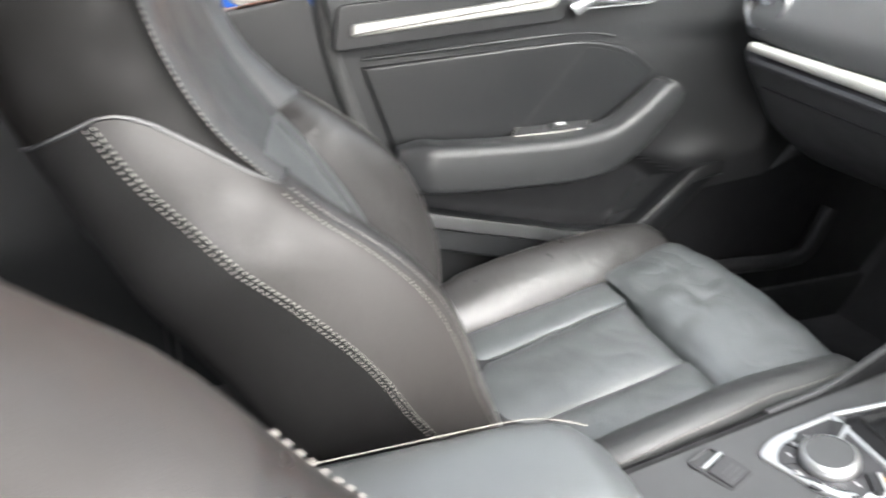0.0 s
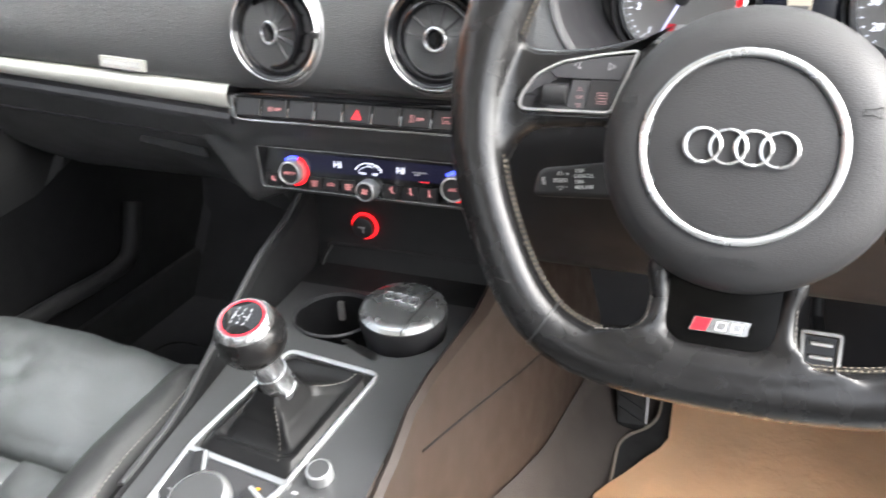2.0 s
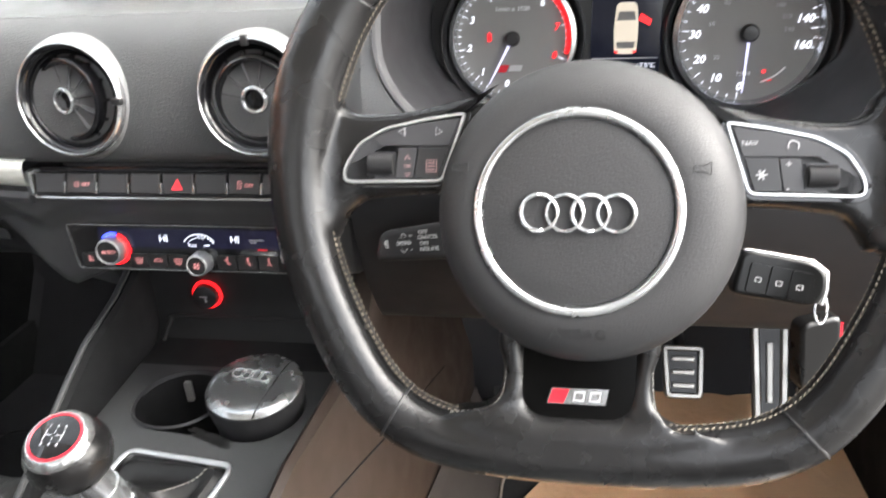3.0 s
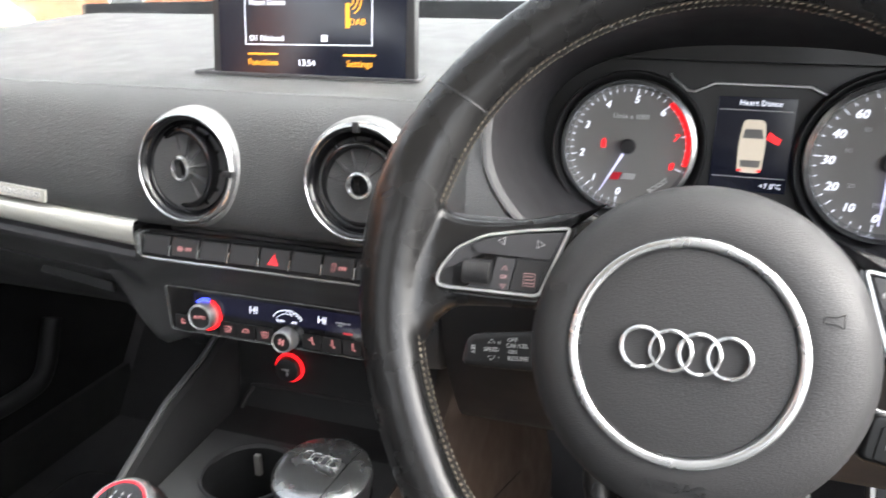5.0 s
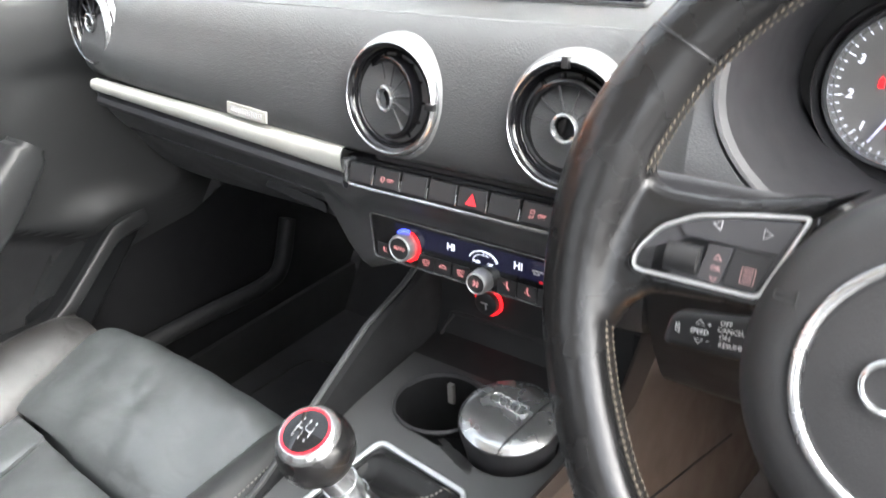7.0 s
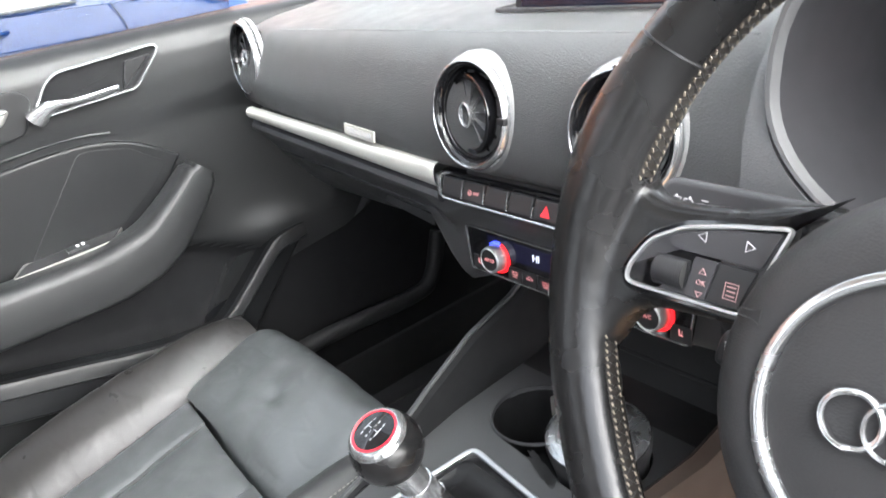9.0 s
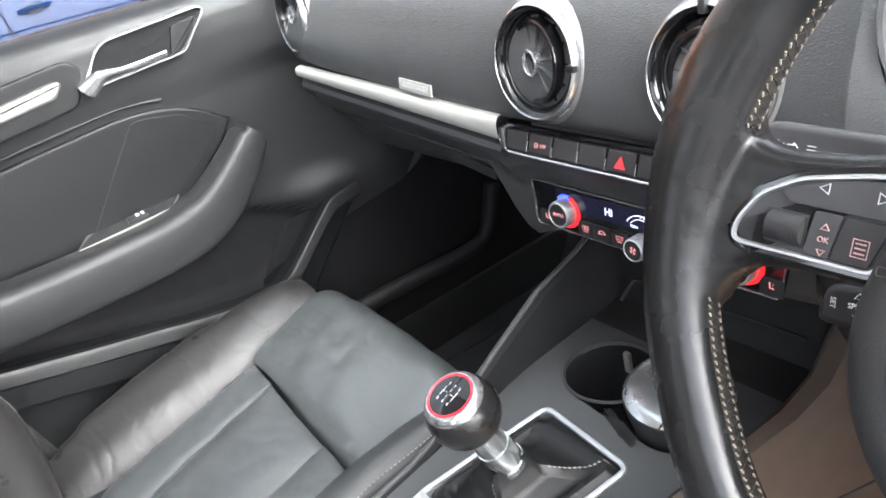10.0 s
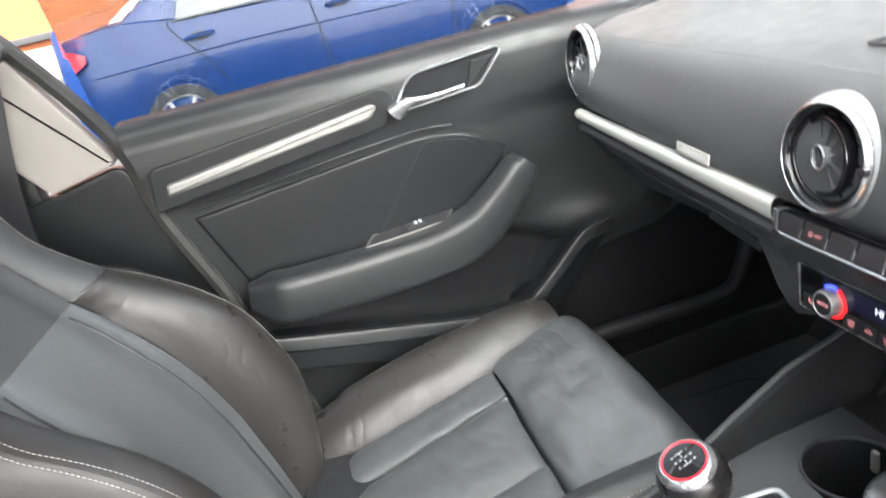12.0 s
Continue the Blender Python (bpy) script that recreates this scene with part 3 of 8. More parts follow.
    path = spline([(-0.686, 0.062, 0.724), (-0.672, 0.085, 0.738), (-0.664, 0.12, 0.738), (-0.662, 0.172, 0.741)], 6)
    tube(bm, path, [0.017 - 0.0115 * min(1, i / 9) for i in range(len(path))], 12, flat=0.7)
    part("release_lever", bm, CHROME, bowl, "satin chrome release lever")
    bm = bmesh.new()
    prism(bm, round_poly([(0.185, 0.728), (0.20, 0.730), (0.238, 0.768), (0.198, 0.766)], 0.005), 0.008, o, 0.002)
    part("lock_plate", bm, DOOR, bowl)
    # pocket: a lip that falls towards the front, then rises steeply
    bm = bmesh.new()
    lip = spline([(-0.255, 0.426, 0), (-0.12, 0.391, 0), (0.0, 0.362, 0), (0.10, 0.338, 0), (0.185, 0.326, 0), (0.222, 0.334, 0), (0.268, 0.370, 0), (0.320, 0.416, 0), (0.350, 0.436, 0), (0.40, 0.444, 0)], 5)
    outline = [(p.x, p.y) for p in lip] + [(0.395, 0.42), (0.345, 0.37), (0.29, 0.315), (0.24, 0.262), (0.15, 0.258), (-0.10, 0.318), (-0.245, 0.358)]
    prism(bm, outline, 0.035, side @ Matrix.Translation((0, 0, -0.720)), 0.006, 3)
    part("door_pocket", bm, DOOR, d, "dark plastic map pocket")
    bm = bmesh.new()
    rings = []
    for p in lip:
        rings.append([Vector((x, p.x, p.y + z)) for x, z in ((-0.700, -0.002), (-0.690, 0.002), (-0.680, 0.0015), (-0.677, -0.003), (-0.676, -0.021), (-0.680, -0.025), (-0.690, -0.027))])
    loft(bm, rings)
    part("pocket_lip", bm, DOORTOP, d, "grey rolled pocket edge")


passenger_door()


# ---- dashboard ----
def trim_z(x):  # height of the bright strip's middle line
    return 0.650 - 0.062 * (x + 0.13) if x < -0.13 else 0.650


def dashboard():
    d = thing("dashboard", (0, 0.5, 0.5), "dark grey grained dashboard with round air vents", "dashboard")
    # upper pad
    def pad(x0, x1, n, behind=False):
        bm = bmesh.new()
        rings = []
        for i in range(n + 1):
            x = x0 + (x1 - x0) * i / n
            z0 = trim_z(x) + 0.010
            back = 0.03 * max(0, (abs(x) - 0.45) / 0.25) ** 2 + 0.07 * (1 - math.sqrt(1 - min(1.0, max(0.0, (-x - 0.575) / 0.05)) ** 2))
            if behind:
                pts = [(0.45, 0.815, 0), (0.52, 0.818, 0), (0.60, 0.820, 0), (0.80, 0.832, 0), (0.98, 0.825, 0)]
            else:
                pts = [(0.345, z0 - 0.004, 0), (0.313, z0 + 0.001, 0), (0.307, z0 + 0.03, 0), (0.315, 0.737, 0), (0.332, 0.772, 0), (0.365, 0.789, 0), (0.44, 0.797, 0), (0.60, 0.816, 0), (0.80, 0.832, 0), (0.98, 0.825, 0)]
            rings.append([Vector((x, p.x + back, p.y)) for p in spline(pts, 4)])
        loft(bm, rings, closed=False)
        bmesh.ops.solidify(bm, geom=bm.faces[:], thickness=0.01)
        return bm
    part("upper_pad", pad(0.625, 0.72, 6), DASH, d)
    part("upper_pad", pad(0.197, 0.627, 12, True), DASH, d)
    # the pad's face on either side of the cluster hood, cut to its curve
    for side in (-1, 1):
        bm = bmesh.new()
        rings = []
        z0 = trim_z(0.19) + 0.010
        for p in spline([(0.345, z0 - 0.004, 0), (0.313, z0 + 0.001, 0), (0.307, z0 + 0.03, 0), (0.315, 0.737, 0), (0.332, 0.772, 0), (0.365, 0.789, 0), (0.44, 0.797, 0), (0.60, 0.816, 0)], 6):
            dz = abs(p.y - 0.761) / 0.118
            pw = 2.05 if p.y < 0.761 else 2.6
            reach = 0.2125 * (1 - min(dz, 0.999) ** pw) ** (1 / pw)
            rings.append([Vector((0.412 + side * (0.222 + (reach - 0.222) * i / 40), p.x, p.y)) for i in range(41)])
        loft(bm, rings, closed=False)
        bm.normal_update()
        bmesh.ops.reverse_faces(bm, faces=[f for f in bm.faces if f.normal.y - f.normal.z > 0])
        bmesh.ops.solidify(bm, geom=bm.faces[:], thickness=0.01)
        part("upper_pad", bm, DASH, d)
    bm = pad(-0.625, 0.190, 90)
    part("upper_pad", bm, DASH, d, "dark grey grained upper pad")
    bm = bmesh.new()
    box(bm, (0.225, 0.356, 0.626), (0.15, 0.03, 0.07), 0.010)
    part("lower_filler", bm, DASH_LOW, d, "grained filler below the cluster")
    # seam on the pad
    bm = bmesh.new()
    tube(bm, [(-0.60 + 0.78 * i / 20, 0.349 + 0.02 * max(0, (-0.45 - (-0.60 + 0.78 * i / 20)) / 0.15) ** 2, 0.7838) for i in range(21)], 0.0009, 6)
    part("pad_seam", bm, DASH, d)
    # lower dash: rolls back under the strip towards the footwell
    bm = bmesh.new()
    rings = []
    for i in range(49):
        x = -0.625 + 0.48 * i / 48
        turn = 0.09 * (1 - math.sqrt(1 - min(1.0, max(0.0, (-x - 0.555) / 0.07)) ** 2))
        z0 = trim_z(x) - 0.012
        near = [(0.345, z0 + 0.004), (0.314, z0), (0.316, z0 - 0.018), (0.330, z0 - 0.045), (0.352, 0.575), (0.378, 0.53), (0.43, 0.47), (0.52, 0.42), (0.70, 0.40)]
        far = [(0.345, z0 + 0.004), (0.314, z0), (0.317, z0 - 0.016), (0.331, z0 - 0.041), (0.354, z0 - 0.072), (0.39, 0.545), (0.45, 0.50), (0.54, 0.455), (0.70, 0.43)]
        k = max(0.0, min(1.0, (x + 0.30) / 0.13))
        k = k * k * (3 - 2 * k)
        pts = [(a[0] * k + b[0] * (1 - k), a[1] * k + b[1] * (1 - k), 0) for a, b in zip(near, far)]
        rings.append([Vector((x, p.x + turn, p.y)) for p in spline(pts, 4)])
    loft(bm, rings, closed=False)
    bmesh.ops.solidify(bm, geom=bm.faces[:], thickness=0.008)
    part("lower_dash", bm, DASH_LOW, d, "near black lower dash and glovebox")
    # glovebox lid line and its latch
    bm = bmesh.new()
    tube(bm, [(-0.55 + 0.36 * i / 16, 0.331 + 0.004, trim_z(-0.55 + 0.36 * i / 16) - 0.062) for i in range(17)], 0.0016, 6)
    part("glovebox_gap", bm, BLACK, d)
    m = frame_of((-0.258, 0.350, 0.574), (1, 0, -0.12), (0, 0.35, 1))
    bm = bmesh.new()
    prism(bm, round_poly([(-0.050, -0.005), (0.050, -0.006), (0.044, 0.005), (-0.046, 0.006)], 0.004), 0.004, m, 0.0015)
    part("glovebox_latch", bm, LOWER, d, "dark plastic latch")
    # bright strip
    bm = bmesh.new()
    rings = []
    for i in range(40):
        u = i / 39
        x = -0.560 + 0.424 * u
        z, h = trim_z(x), 0.0075 + 0.0055 * u
        rings.append([Vector((x, 0.316 - 0.014 * math.cos(a) ** 0.38 if abs(a) < 1.57 else 0.316, z + h * math.sin(a))) for a in (radians(-89 + 178 * k / 10) for k in range(11))])
    loft(bm, rings, closed=False)
    part("trim_strip", bm, ALU, d, "brushed aluminium strip")
    # strip's dark bed under it
    bm = bmesh.new()
    tube(bm, [(-0.560 + 0.420 * i / 20, 0.313, trim_z(-0.560 + 0.420 * i / 20) - 0.020 - 0.004 * i / 20) for i in range(21)], 0.008, 8)
    part("strip_ledge", bm, PLASTIC, d)
    # badge plate on the pad: its lettering is drawn as bars
    m = frame_of((-0.2675, 0.3065, 0.6805), (0.082, -0.002, -0.005), (0, 0.12, 1)) @ Matrix.Diagonal((0.90, 1.0, 1.0, 1.0))
    bm = bmesh.new()
    prism(bm, round_poly([(-0.0345, -0.0064), (0.0345, -0.0064), (0.0345, 0.0064), (-0.0345, 0.0064)], 0.0012, 2), 0.0022, m, 0.0007)
    badge = part("badge_plate", bm, ALU, d, "small silver badge plate")
    for k in range(7):
        bm = bmesh.new()
        ring_prism(bm, round_poly([(-0.0275 + k * 0.0081, -0.0032), (-0.0220 + k * 0.0081, -0.0032), (-0.0220 + k * 0.0081, 0.0030), (-0.0275 + k * 0.0081, 0.0030)], 0.0015, 2), 0.0011, 0.0005, m @ Matrix.Translation((0, 0, 0.0022)))
        part("badge_bar", bm, GREYPRINT, badge)
    return d


dash = dashboard()


def vent(at, tilt, yaw, hub_turn, podded=True):
    """A round turbine air vent: chrome bezel with knurled band, black inner ring, blades and a chrome ringed hub."""
    v = thing("air_vent", at, "round black air vent with chrome bezel in the dashboard", "air vent", "dashboard air vents")
    face = Matrix.Translation(at) @ Euler((radians(90 - tilt), 0, radians(yaw))).to_matrix().to_4x4()  # local z towards the cabin
    bm = bmesh.new()
    lathe(bm, [(0.0526, -0.0075), (0.0535, -0.009), (0.0530, -0.014)] if not podded else [(0.0508, -0.0050), (0.0522, -0.0064), (0.0540, -0.0090), (0.0556, -0.015), (0.0564, -0.03)], face, 48)
    part("pod", bm, DASH, v, "grained pod")
    bm = bmesh.new()
    lathe(bm, [(0.0502, -0.0062), (0.0511, -0.0058), (0.0511, -0.0040), (0.0506, -0.0034)], face, 72)
    part("knurled_band", bm, KNURL, v)
    bm = bmesh.new()
    lathe(bm, [(0.0507, -0.0036), (0.0504, -0.0026), (0.0496, -0.0002), (0.0484, 0.0016), (0.0474, 0.0020), (0.0466, 0.0010)], face, 64)
    part("bezel", bm, CHROME, v, "chrome bezel")
    bm = bmesh.new()
    lathe(bm, [(0.0468, 0.0013), (0.0452, 0.0010), (0.0432, -0.0010), (0.0416, -0.004), (0.0405, -0.010), (0.0395, -0.020)], face, 56)
    part("inner_ring", bm, GLOSS, v, "gloss black inner ring")
    bm = bmesh.new()
    lathe(bm, [(0.0400, -0.016), (0.037, -0.026), (0.0, -0.028)], face, 40)
    part("throat", bm, FLANK, v, "black throat")
    inner = face @ Matrix.Translation((0, 0, -0.034)) @ Euler((radians(hub_turn[1]), radians(hub_turn[0]), 0)).to_matrix().to_4x4() @ Matrix.Translation((0, 0, 0.027))
    bm = bmesh.new()
    lathe(bm, [(0.0300, -0.012), (0.0304, -0.002), (0.0318, 0.0012), (0.0340, 0.0018), (0.0362, 0.0008), (0.0370, -0.003), (0.0368, -0.014)], inner, 52)
    core = part("louvre_ring", bm, GLOSS, v, "dark louvre ring")
    for k in range(11):
        a = 2 * math.pi * k / 11 + 0.13
        bm = bmesh.new()
        box(bm, (0.0208, 0, -0.006), (0.0200, 0.0014, 0.011), 0.0, inner @ Matrix.Rotation(a, 4, 'Z') @ Matrix.Rotation(0.5, 4, 'X'))
        part("blade", bm, PLASTIC, core)
    bm = bmesh.new()
    lathe(bm, [(0.0, 0.001), (0.0070, 0.0015), (0.0080, 0.0005), (0.0085, 0.0035)], inner, 28)
    part("hub", bm, GLOSS, core)
    bm = bmesh.new()
    lathe(bm, [(0.0082, 0.002), (0.0089, 0.0054), (0.0102, 0.0062), (0.0117, 0.0052), (0.0123, -0.004)], inner, 36)
    part("hub_ring", bm, CHROME, core, "chrome hub ring")
    # outer carrier ring with its clips
    bm = bmesh.new()
    lathe(bm, [(0.0385, -0.014), (0.0388, -0.0050), (0.0398, -0.0038), (0.0410, -0.0050), (0.0414, -0.014)], face @ Matrix.Translation((0, 0, -0.0015)), 48)
    part("carrier_ring", bm, GLOSS, core)
    for k in range(14):
        a = 2 * math.pi * k / 14
        bm = bmesh.new()
        box(bm, (0.0380, 0, -0.0065), (0.0034, 0.0026, 0.006), 0.0006, inner @ Matrix.Rotation(a, 4, 'Z'))
        part("clip", bm, GLOSS, core)
    return v


def vent_tab(v, at, angle, tilt):
    face = Matrix.Translation(at) @ Euler((radians(90 - tilt), 0, 0)).to_matrix().to_4x4() @ Matrix.Rotation(radians(angle), 4, 'Z')
    bm = bmesh.new()
    box(bm, (0.0465, 0, 0.001), (0.009, 0.006, 0.006), 0.0015, face)
    part("turn_tab", bm, BLACK, v, "black turning tab")


VENT_1, VENT_2, VENT_L = (-0.0705, 0.3035, 0.720), (0.0985, 0.3035, 0.720), (-0.560, 0.319, 0.750)
v1 = vent(VENT_1, 8, 0, (-13, 2))
vent_tab(v1, VENT_1, -2, 8)
v2 = vent(VENT_2, 8, 0, (0, 4))
vent_tab(v2, VENT_2, 92, 8)
v3 = vent(VENT_L, 6, -5, (0, 0), False)


def button_row():
    y = 0.312
    r = thing("button_row", (0, y, 0.638), "row of eight black switches above a chrome line", "switch row")
    x0, pitch = -0.131, 0.0318
    bm = bmesh.new()
    box(bm, (x0 + 4 * pitch, y + 0.012, 0.638), (8 * pitch + 0.016, 0.02, 0.034), 0.004)
    part("housing", bm, GLOSS, r, "gloss black housing")
    for k in range(8):
        m = frame_of((x0 + (k + 0.5) * pitch, y, 0.6395), (1, 0, 0), (0, 0.42, 1))
        bm = bmesh.new()
        box(bm, (0, 0, 0.002), (0.0294, 0.0190, 0.0080), 0.0017, m, 3)
        b = part("button", bm, BLACK, r)
        if k < 7:
            bm = bmesh.new()
            box(bm, (0.0159, -0.0040, 0.0045), (0.0012, 0.0100, 0.0036), 0.0005, m)
            part("chrome_tick", bm, CHROME, r)
        top = m @ Matrix.Translation((0, 0, 0.0061))
        if k == 4:
            bm = bmesh.new()
            prism(bm, [(-0.0058, -0.0055), (0.0058, -0.0055), (0.0, 0.0048)], 0.0003, top)
            part("hazard_mark", bm, HAZARD, b, "red triangle")
        elif k in (1, 6):
            bar_text("symbol_text", "OFF", 0.0046, top @ Matrix.Translation((0.0048, -0.001, 0)), PINK, b)
            bm = bmesh.new()
            if k == 1:
                ring_prism(bm, [(-0.0042 + 0.0026 * math.cos(a), -0.001 + 0.0026 * math.sin(a)) for a in (2 * math.pi * j / 14 for j in range(14))], 0.0006, 0.0003, top)
                box(bm, (-0.0042, -0.001, 0.0001), (0.0022, 0.0006, 0.0003), 0, top)
            else:
                ring_prism(bm, [(-0.0065, 0.0002), (-0.0017, 0.0002), (-0.0026, 0.0030), (-0.0056, 0.0030)], 0.0006, 0.0003, top)
                for x in (-0.0058, -0.0030):
                    tube(bm, [top @ Vector((x + 0.0006 * math.sin(q * 1.6), -0.0012 - 0.0011 * q, 0.0002)) for q in range(4)], 0.0003, 5)
            part("symbol", bm, PINK, b)
        elif k == 7:
            bm = bmesh.new()
            ring_prism(bm, [(-0.0045, -0.003), (0.0045, -0.003), (0.0045, 0.003), (-0.0045, 0.003)], 0.0006, 0.0003, top)
            box(bm, (0.0, -0.001, 0.0001), (0.004, 0.0006, 0.0003), 0, top)
            part("symbol", bm, PINK, b)
    bm = bmesh.new()
    path = spline([(x0 - 0.007, y + 0.004, 0.652), (x0 - 0.010, y - 0.003, 0.642), (x0 - 0.004, y - 0.004, 0.630), (x0 + 0.012, y - 0.003, 0.6265), (x0 + 0.10, y - 0.003, 0.6265), (x0 + 0.268, y - 0.003, 0.6265)], 6)
    tube(bm, path, 0.0017, 8)
    part("chrome_line", bm, CHROME, r, "thin chrome line")
    bm = bmesh.new()
    box(bm, (x0 - 0.0045, y - 0.0005, 0.641), (0.008, 0.012, 0.024), 0.003)
    part("end_cap", bm, CHROME, r)


button_row()


def dial_knob(parent, r, m, label):
    bm = bmesh.new()
    lathe(bm, [(r * 1.02, 0.0), (r, 0.004), (r * 0.985, 0.0105), (r * 0.93, 0.0128), (r * 0.84, 0.0134), (r * 0.80, 0.0128)], m, 40)
    k = part("knob", bm, SILVER, parent, label)
    bm = bmesh.new()
    lathe(bm, [(0.0, 0.0122), (r * 0.76, 0.0124), (r * 0.81, 0.0130)], m, 32)
    part("knob_face", bm, BLACK, k)
    return k


def switch_icon(bm, kind, o):
    """Small printed symbols: seat, demister, car, screen and air flow."""
    if kind == "seat":
        tube(bm, [o @ Vector(p) for p in ((-0.0016, 0.0034, 0), (-0.0012, -0.0012, 0), (0.0022, -0.0016, 0))], 0.0007, 5)
        tube(bm, [o @ Vector((0.0012, 0.0004 + 0.0008 * q, 0)) for q in range(4)], 0.0003, 5)
    elif kind == "screen":
        ring_prism(bm, [(-0.0036, -0.0014), (0.0036, -0.0014), (0.0042, 0.0024), (-0.0042, 0.0024)], 0.0006, 0.0003, o)
        for x in (-0.0015, 0.0015):
            tube(bm, [o @ Vector((x + 0.0004 * math.sin(q * 1.8), -0.0008 + 0.0009 * q, 0.0001)) for q in range(4)], 0.0003, 5)
        box(bm, (0, -0.0032, 0.0001), (0.006, 0.0009, 0.0003), 0, o)
    elif kind == "car":
        tube(bm, [o @ Vector(p) for p in ((-0.0040, -0.0010, 0), (-0.0032, 0.0006, 0), (-0.0012, 0.0020, 0), (0.0014, 0.0020, 0), (0.0030, 0.0006, 0), (0.0042, 0.0, 0), (0.0042, -0.0010, 0), (-0.0040, -0.0010, 0))], 0.0004, 5)
    else:
        tube(bm, [o @ Vector(p) for p in ((0.0004, 0.0030, 0), (0.0012, -0.0012, 0), (0.0036, -0.0026, 0))], 0.0006, 5)
        tube(bm, [o @ Vector((-0.0030 + kind[1] * 0.001, 0.0020 - kind[1] * 0.002, 0)), o @ Vector((-0.0008, 0.0012 - kind[1] * 0.002, 0))], 0.0004, 5)
        box(bm, (0.0008, 0.0040, 0.0001), (0.0016, 0.0016, 0.0003), 0, o)


def climate_panel():
    c = thing("climate_panel", (0.01, 0.325, 0.568), "gloss black climate control panel with lit dials", "climate control")
    m = frame_of((0.0105, 0.326, 0.5695), (1, 0, 0), (0, 0.10, 1))
    w, h = 0.1365, 0.0235
    line = round_poly([(-w + 0.006, -h), (w - 0.006, -h), (w, h), (-w, h)], 0.005, 3)
    bm = bmesh.new()
    prism(bm, line, 0.004, m, 0.001)
    part("panel", bm, GLOSS, c, "gloss black panel")
    bm = bmesh.new()
    ring_prism(bm, line, 0.0016, 0.0052, m)
    part("frame", bm, CHROME, c, "thin silver frame")
    # display across the top
    top = m @ Matrix.Translation((0, 0, 0.0042))
    bm = bmesh.new()
    box(bm, (0, 0.0095, 0.0002), (0.205, 0.019, 0.0006), 0.0, top)
    disp = part("display", bm, LCD, c, "blue-black display")
    for x in (-0.0345, 0.0385):
        bar_text("temperature_text", "HI", 0.0098, top @ Matrix.Translation((x, 0.0095, 0.0009)), WHITEGLOW, disp)
    arc = [(0.0165 * math.cos(a), 0.001 + 0.0125 * math.sin(a)) for a in (radians(22 + 136 * j / 20) for j in range(21))]
    for k, r in ((1.0, 0.00045), (0.74, 0.0003)):
        bm = bmesh.new()
        tube(bm, [top @ Vector((x * k + 0.002, y * k + 0.001, 0.0008)) for x, y in (arc if k == 1 else arc[6:])], r, 6)
        part("fan_arc", bm, WHITEGLOW, disp)
    bm = bmesh.new()
    for x, y in arc[:11:2]:
        tube(bm, [top @ Vector((x * 0.86 + 0.002, y * 0.86 + 0.001, 0.0008)), top @ Vector((x * 0.95 + 0.002, y * 0.95 + 0.001, 0.0008))], 0.0005, 5)
    part("fan_step", bm, WHITEGLOW, disp)
    bar_text("fan_text", "PUSH", 0.0034, top @ Matrix.Translation((-0.0055, 0.0030, 0.0009)), WHITEGLOW, disp)
    bar_text("fan_text", "OFF", 0.0034, top @ Matrix.Translation((0.0095, 0.0030, 0.0009)), WHITEGLOW, disp)
    bm = bmesh.new()
    box(bm, (0.060, 0.0095, 0.0006), (0.015, 0.0012, 0.0004), 0, top)
    box(bm, (0.057, 0.0070, 0.0006), (0.006, 0.0012, 0.0004), 0, top)
    part("display_bar", bm, GREYPRINT, disp)
    # temperature knobs with their lit scales
    for x, y, r in ((-0.0875, -0.0015, 0.0138), (0.1000, -0.0015, 0.0138)):
        k = m @ Matrix.Translation((x, y, 0.0042))
        bm = bmesh.new()
        lathe(bm, [(0.0138, 0.0), (0.0140, 0.0020), (0.0166, 0.0016), (0.0170, 0.0)], k, 30, (radians(-95), radians(68)))
        part("red_ring", bm, REDGLOW, c, "red lit scale")
        bm = bmesh.new()
        lathe(bm, [(0.0138, 0.0), (0.0140, 0.0012), (0.0165, 0.0014), (0.0170, 0.0)], k, 18, (radians(74), radians(135)))
        part("blue_ring", bm, BLUEGLOW, c, "blue lit scale")
        kn = dial_knob(c, r, k, "silver temperature knob")
        bar_text("knob_text", "AUTO" if x < 0 else "A/C", 0.0050, k @ Matrix.Translation((0, 0, 0.0126)), PINK, kn)
    k = m @ Matrix.Translation((0.002, -0.0135, 0.0042))
    kn = dial_knob(c, 0.0112, k, "silver fan knob")
    bm = bmesh.new()
    for j in range(4):
        a = 2 * math.pi * j / 4 + 0.5
        prism(bm, [(0.0008 * math.cos(a + 1.5), 0.0008 * math.sin(a + 1.5)), (0.0036 * math.cos(a - 0.35), 0.0036 * math.sin(a - 0.35)), (0.0038 * math.cos(a + 0.45), 0.0038 * math.sin(a + 0.45))], 0.0003, k @ Matrix.Translation((0, 0, 0.0126)))
    part("fan_mark", bm, PINK, kn)
    # small switches along the bottom
    for x, kind in ((-0.115, "seat"), (-0.0635, "screen"), (-0.0435, "car"), (-0.0225, "screen"), (0.0275, ("air", 0)), (0.0485, ("air", 1)), (0.0695, ("air", 2)), (0.1235, "seat")):
        kx = m @ Matrix.Translation((x, -0.0135, 0.0042))
        bm = bmesh.new()
        prism(bm, round_poly([(-0.0098, -0.0075), (0.0098, -0.0075), (0.0098, 0.0070), (-0.0098, 0.0070)], 0.0008, 2), 0.0012, kx, 0.0004)
        b = part("small_switch", bm, BLACK, c)
        bm = bmesh.new()
        switch_icon(bm, kind, kx @ Matrix.Translation((0, 0.0005, 0.0013)))
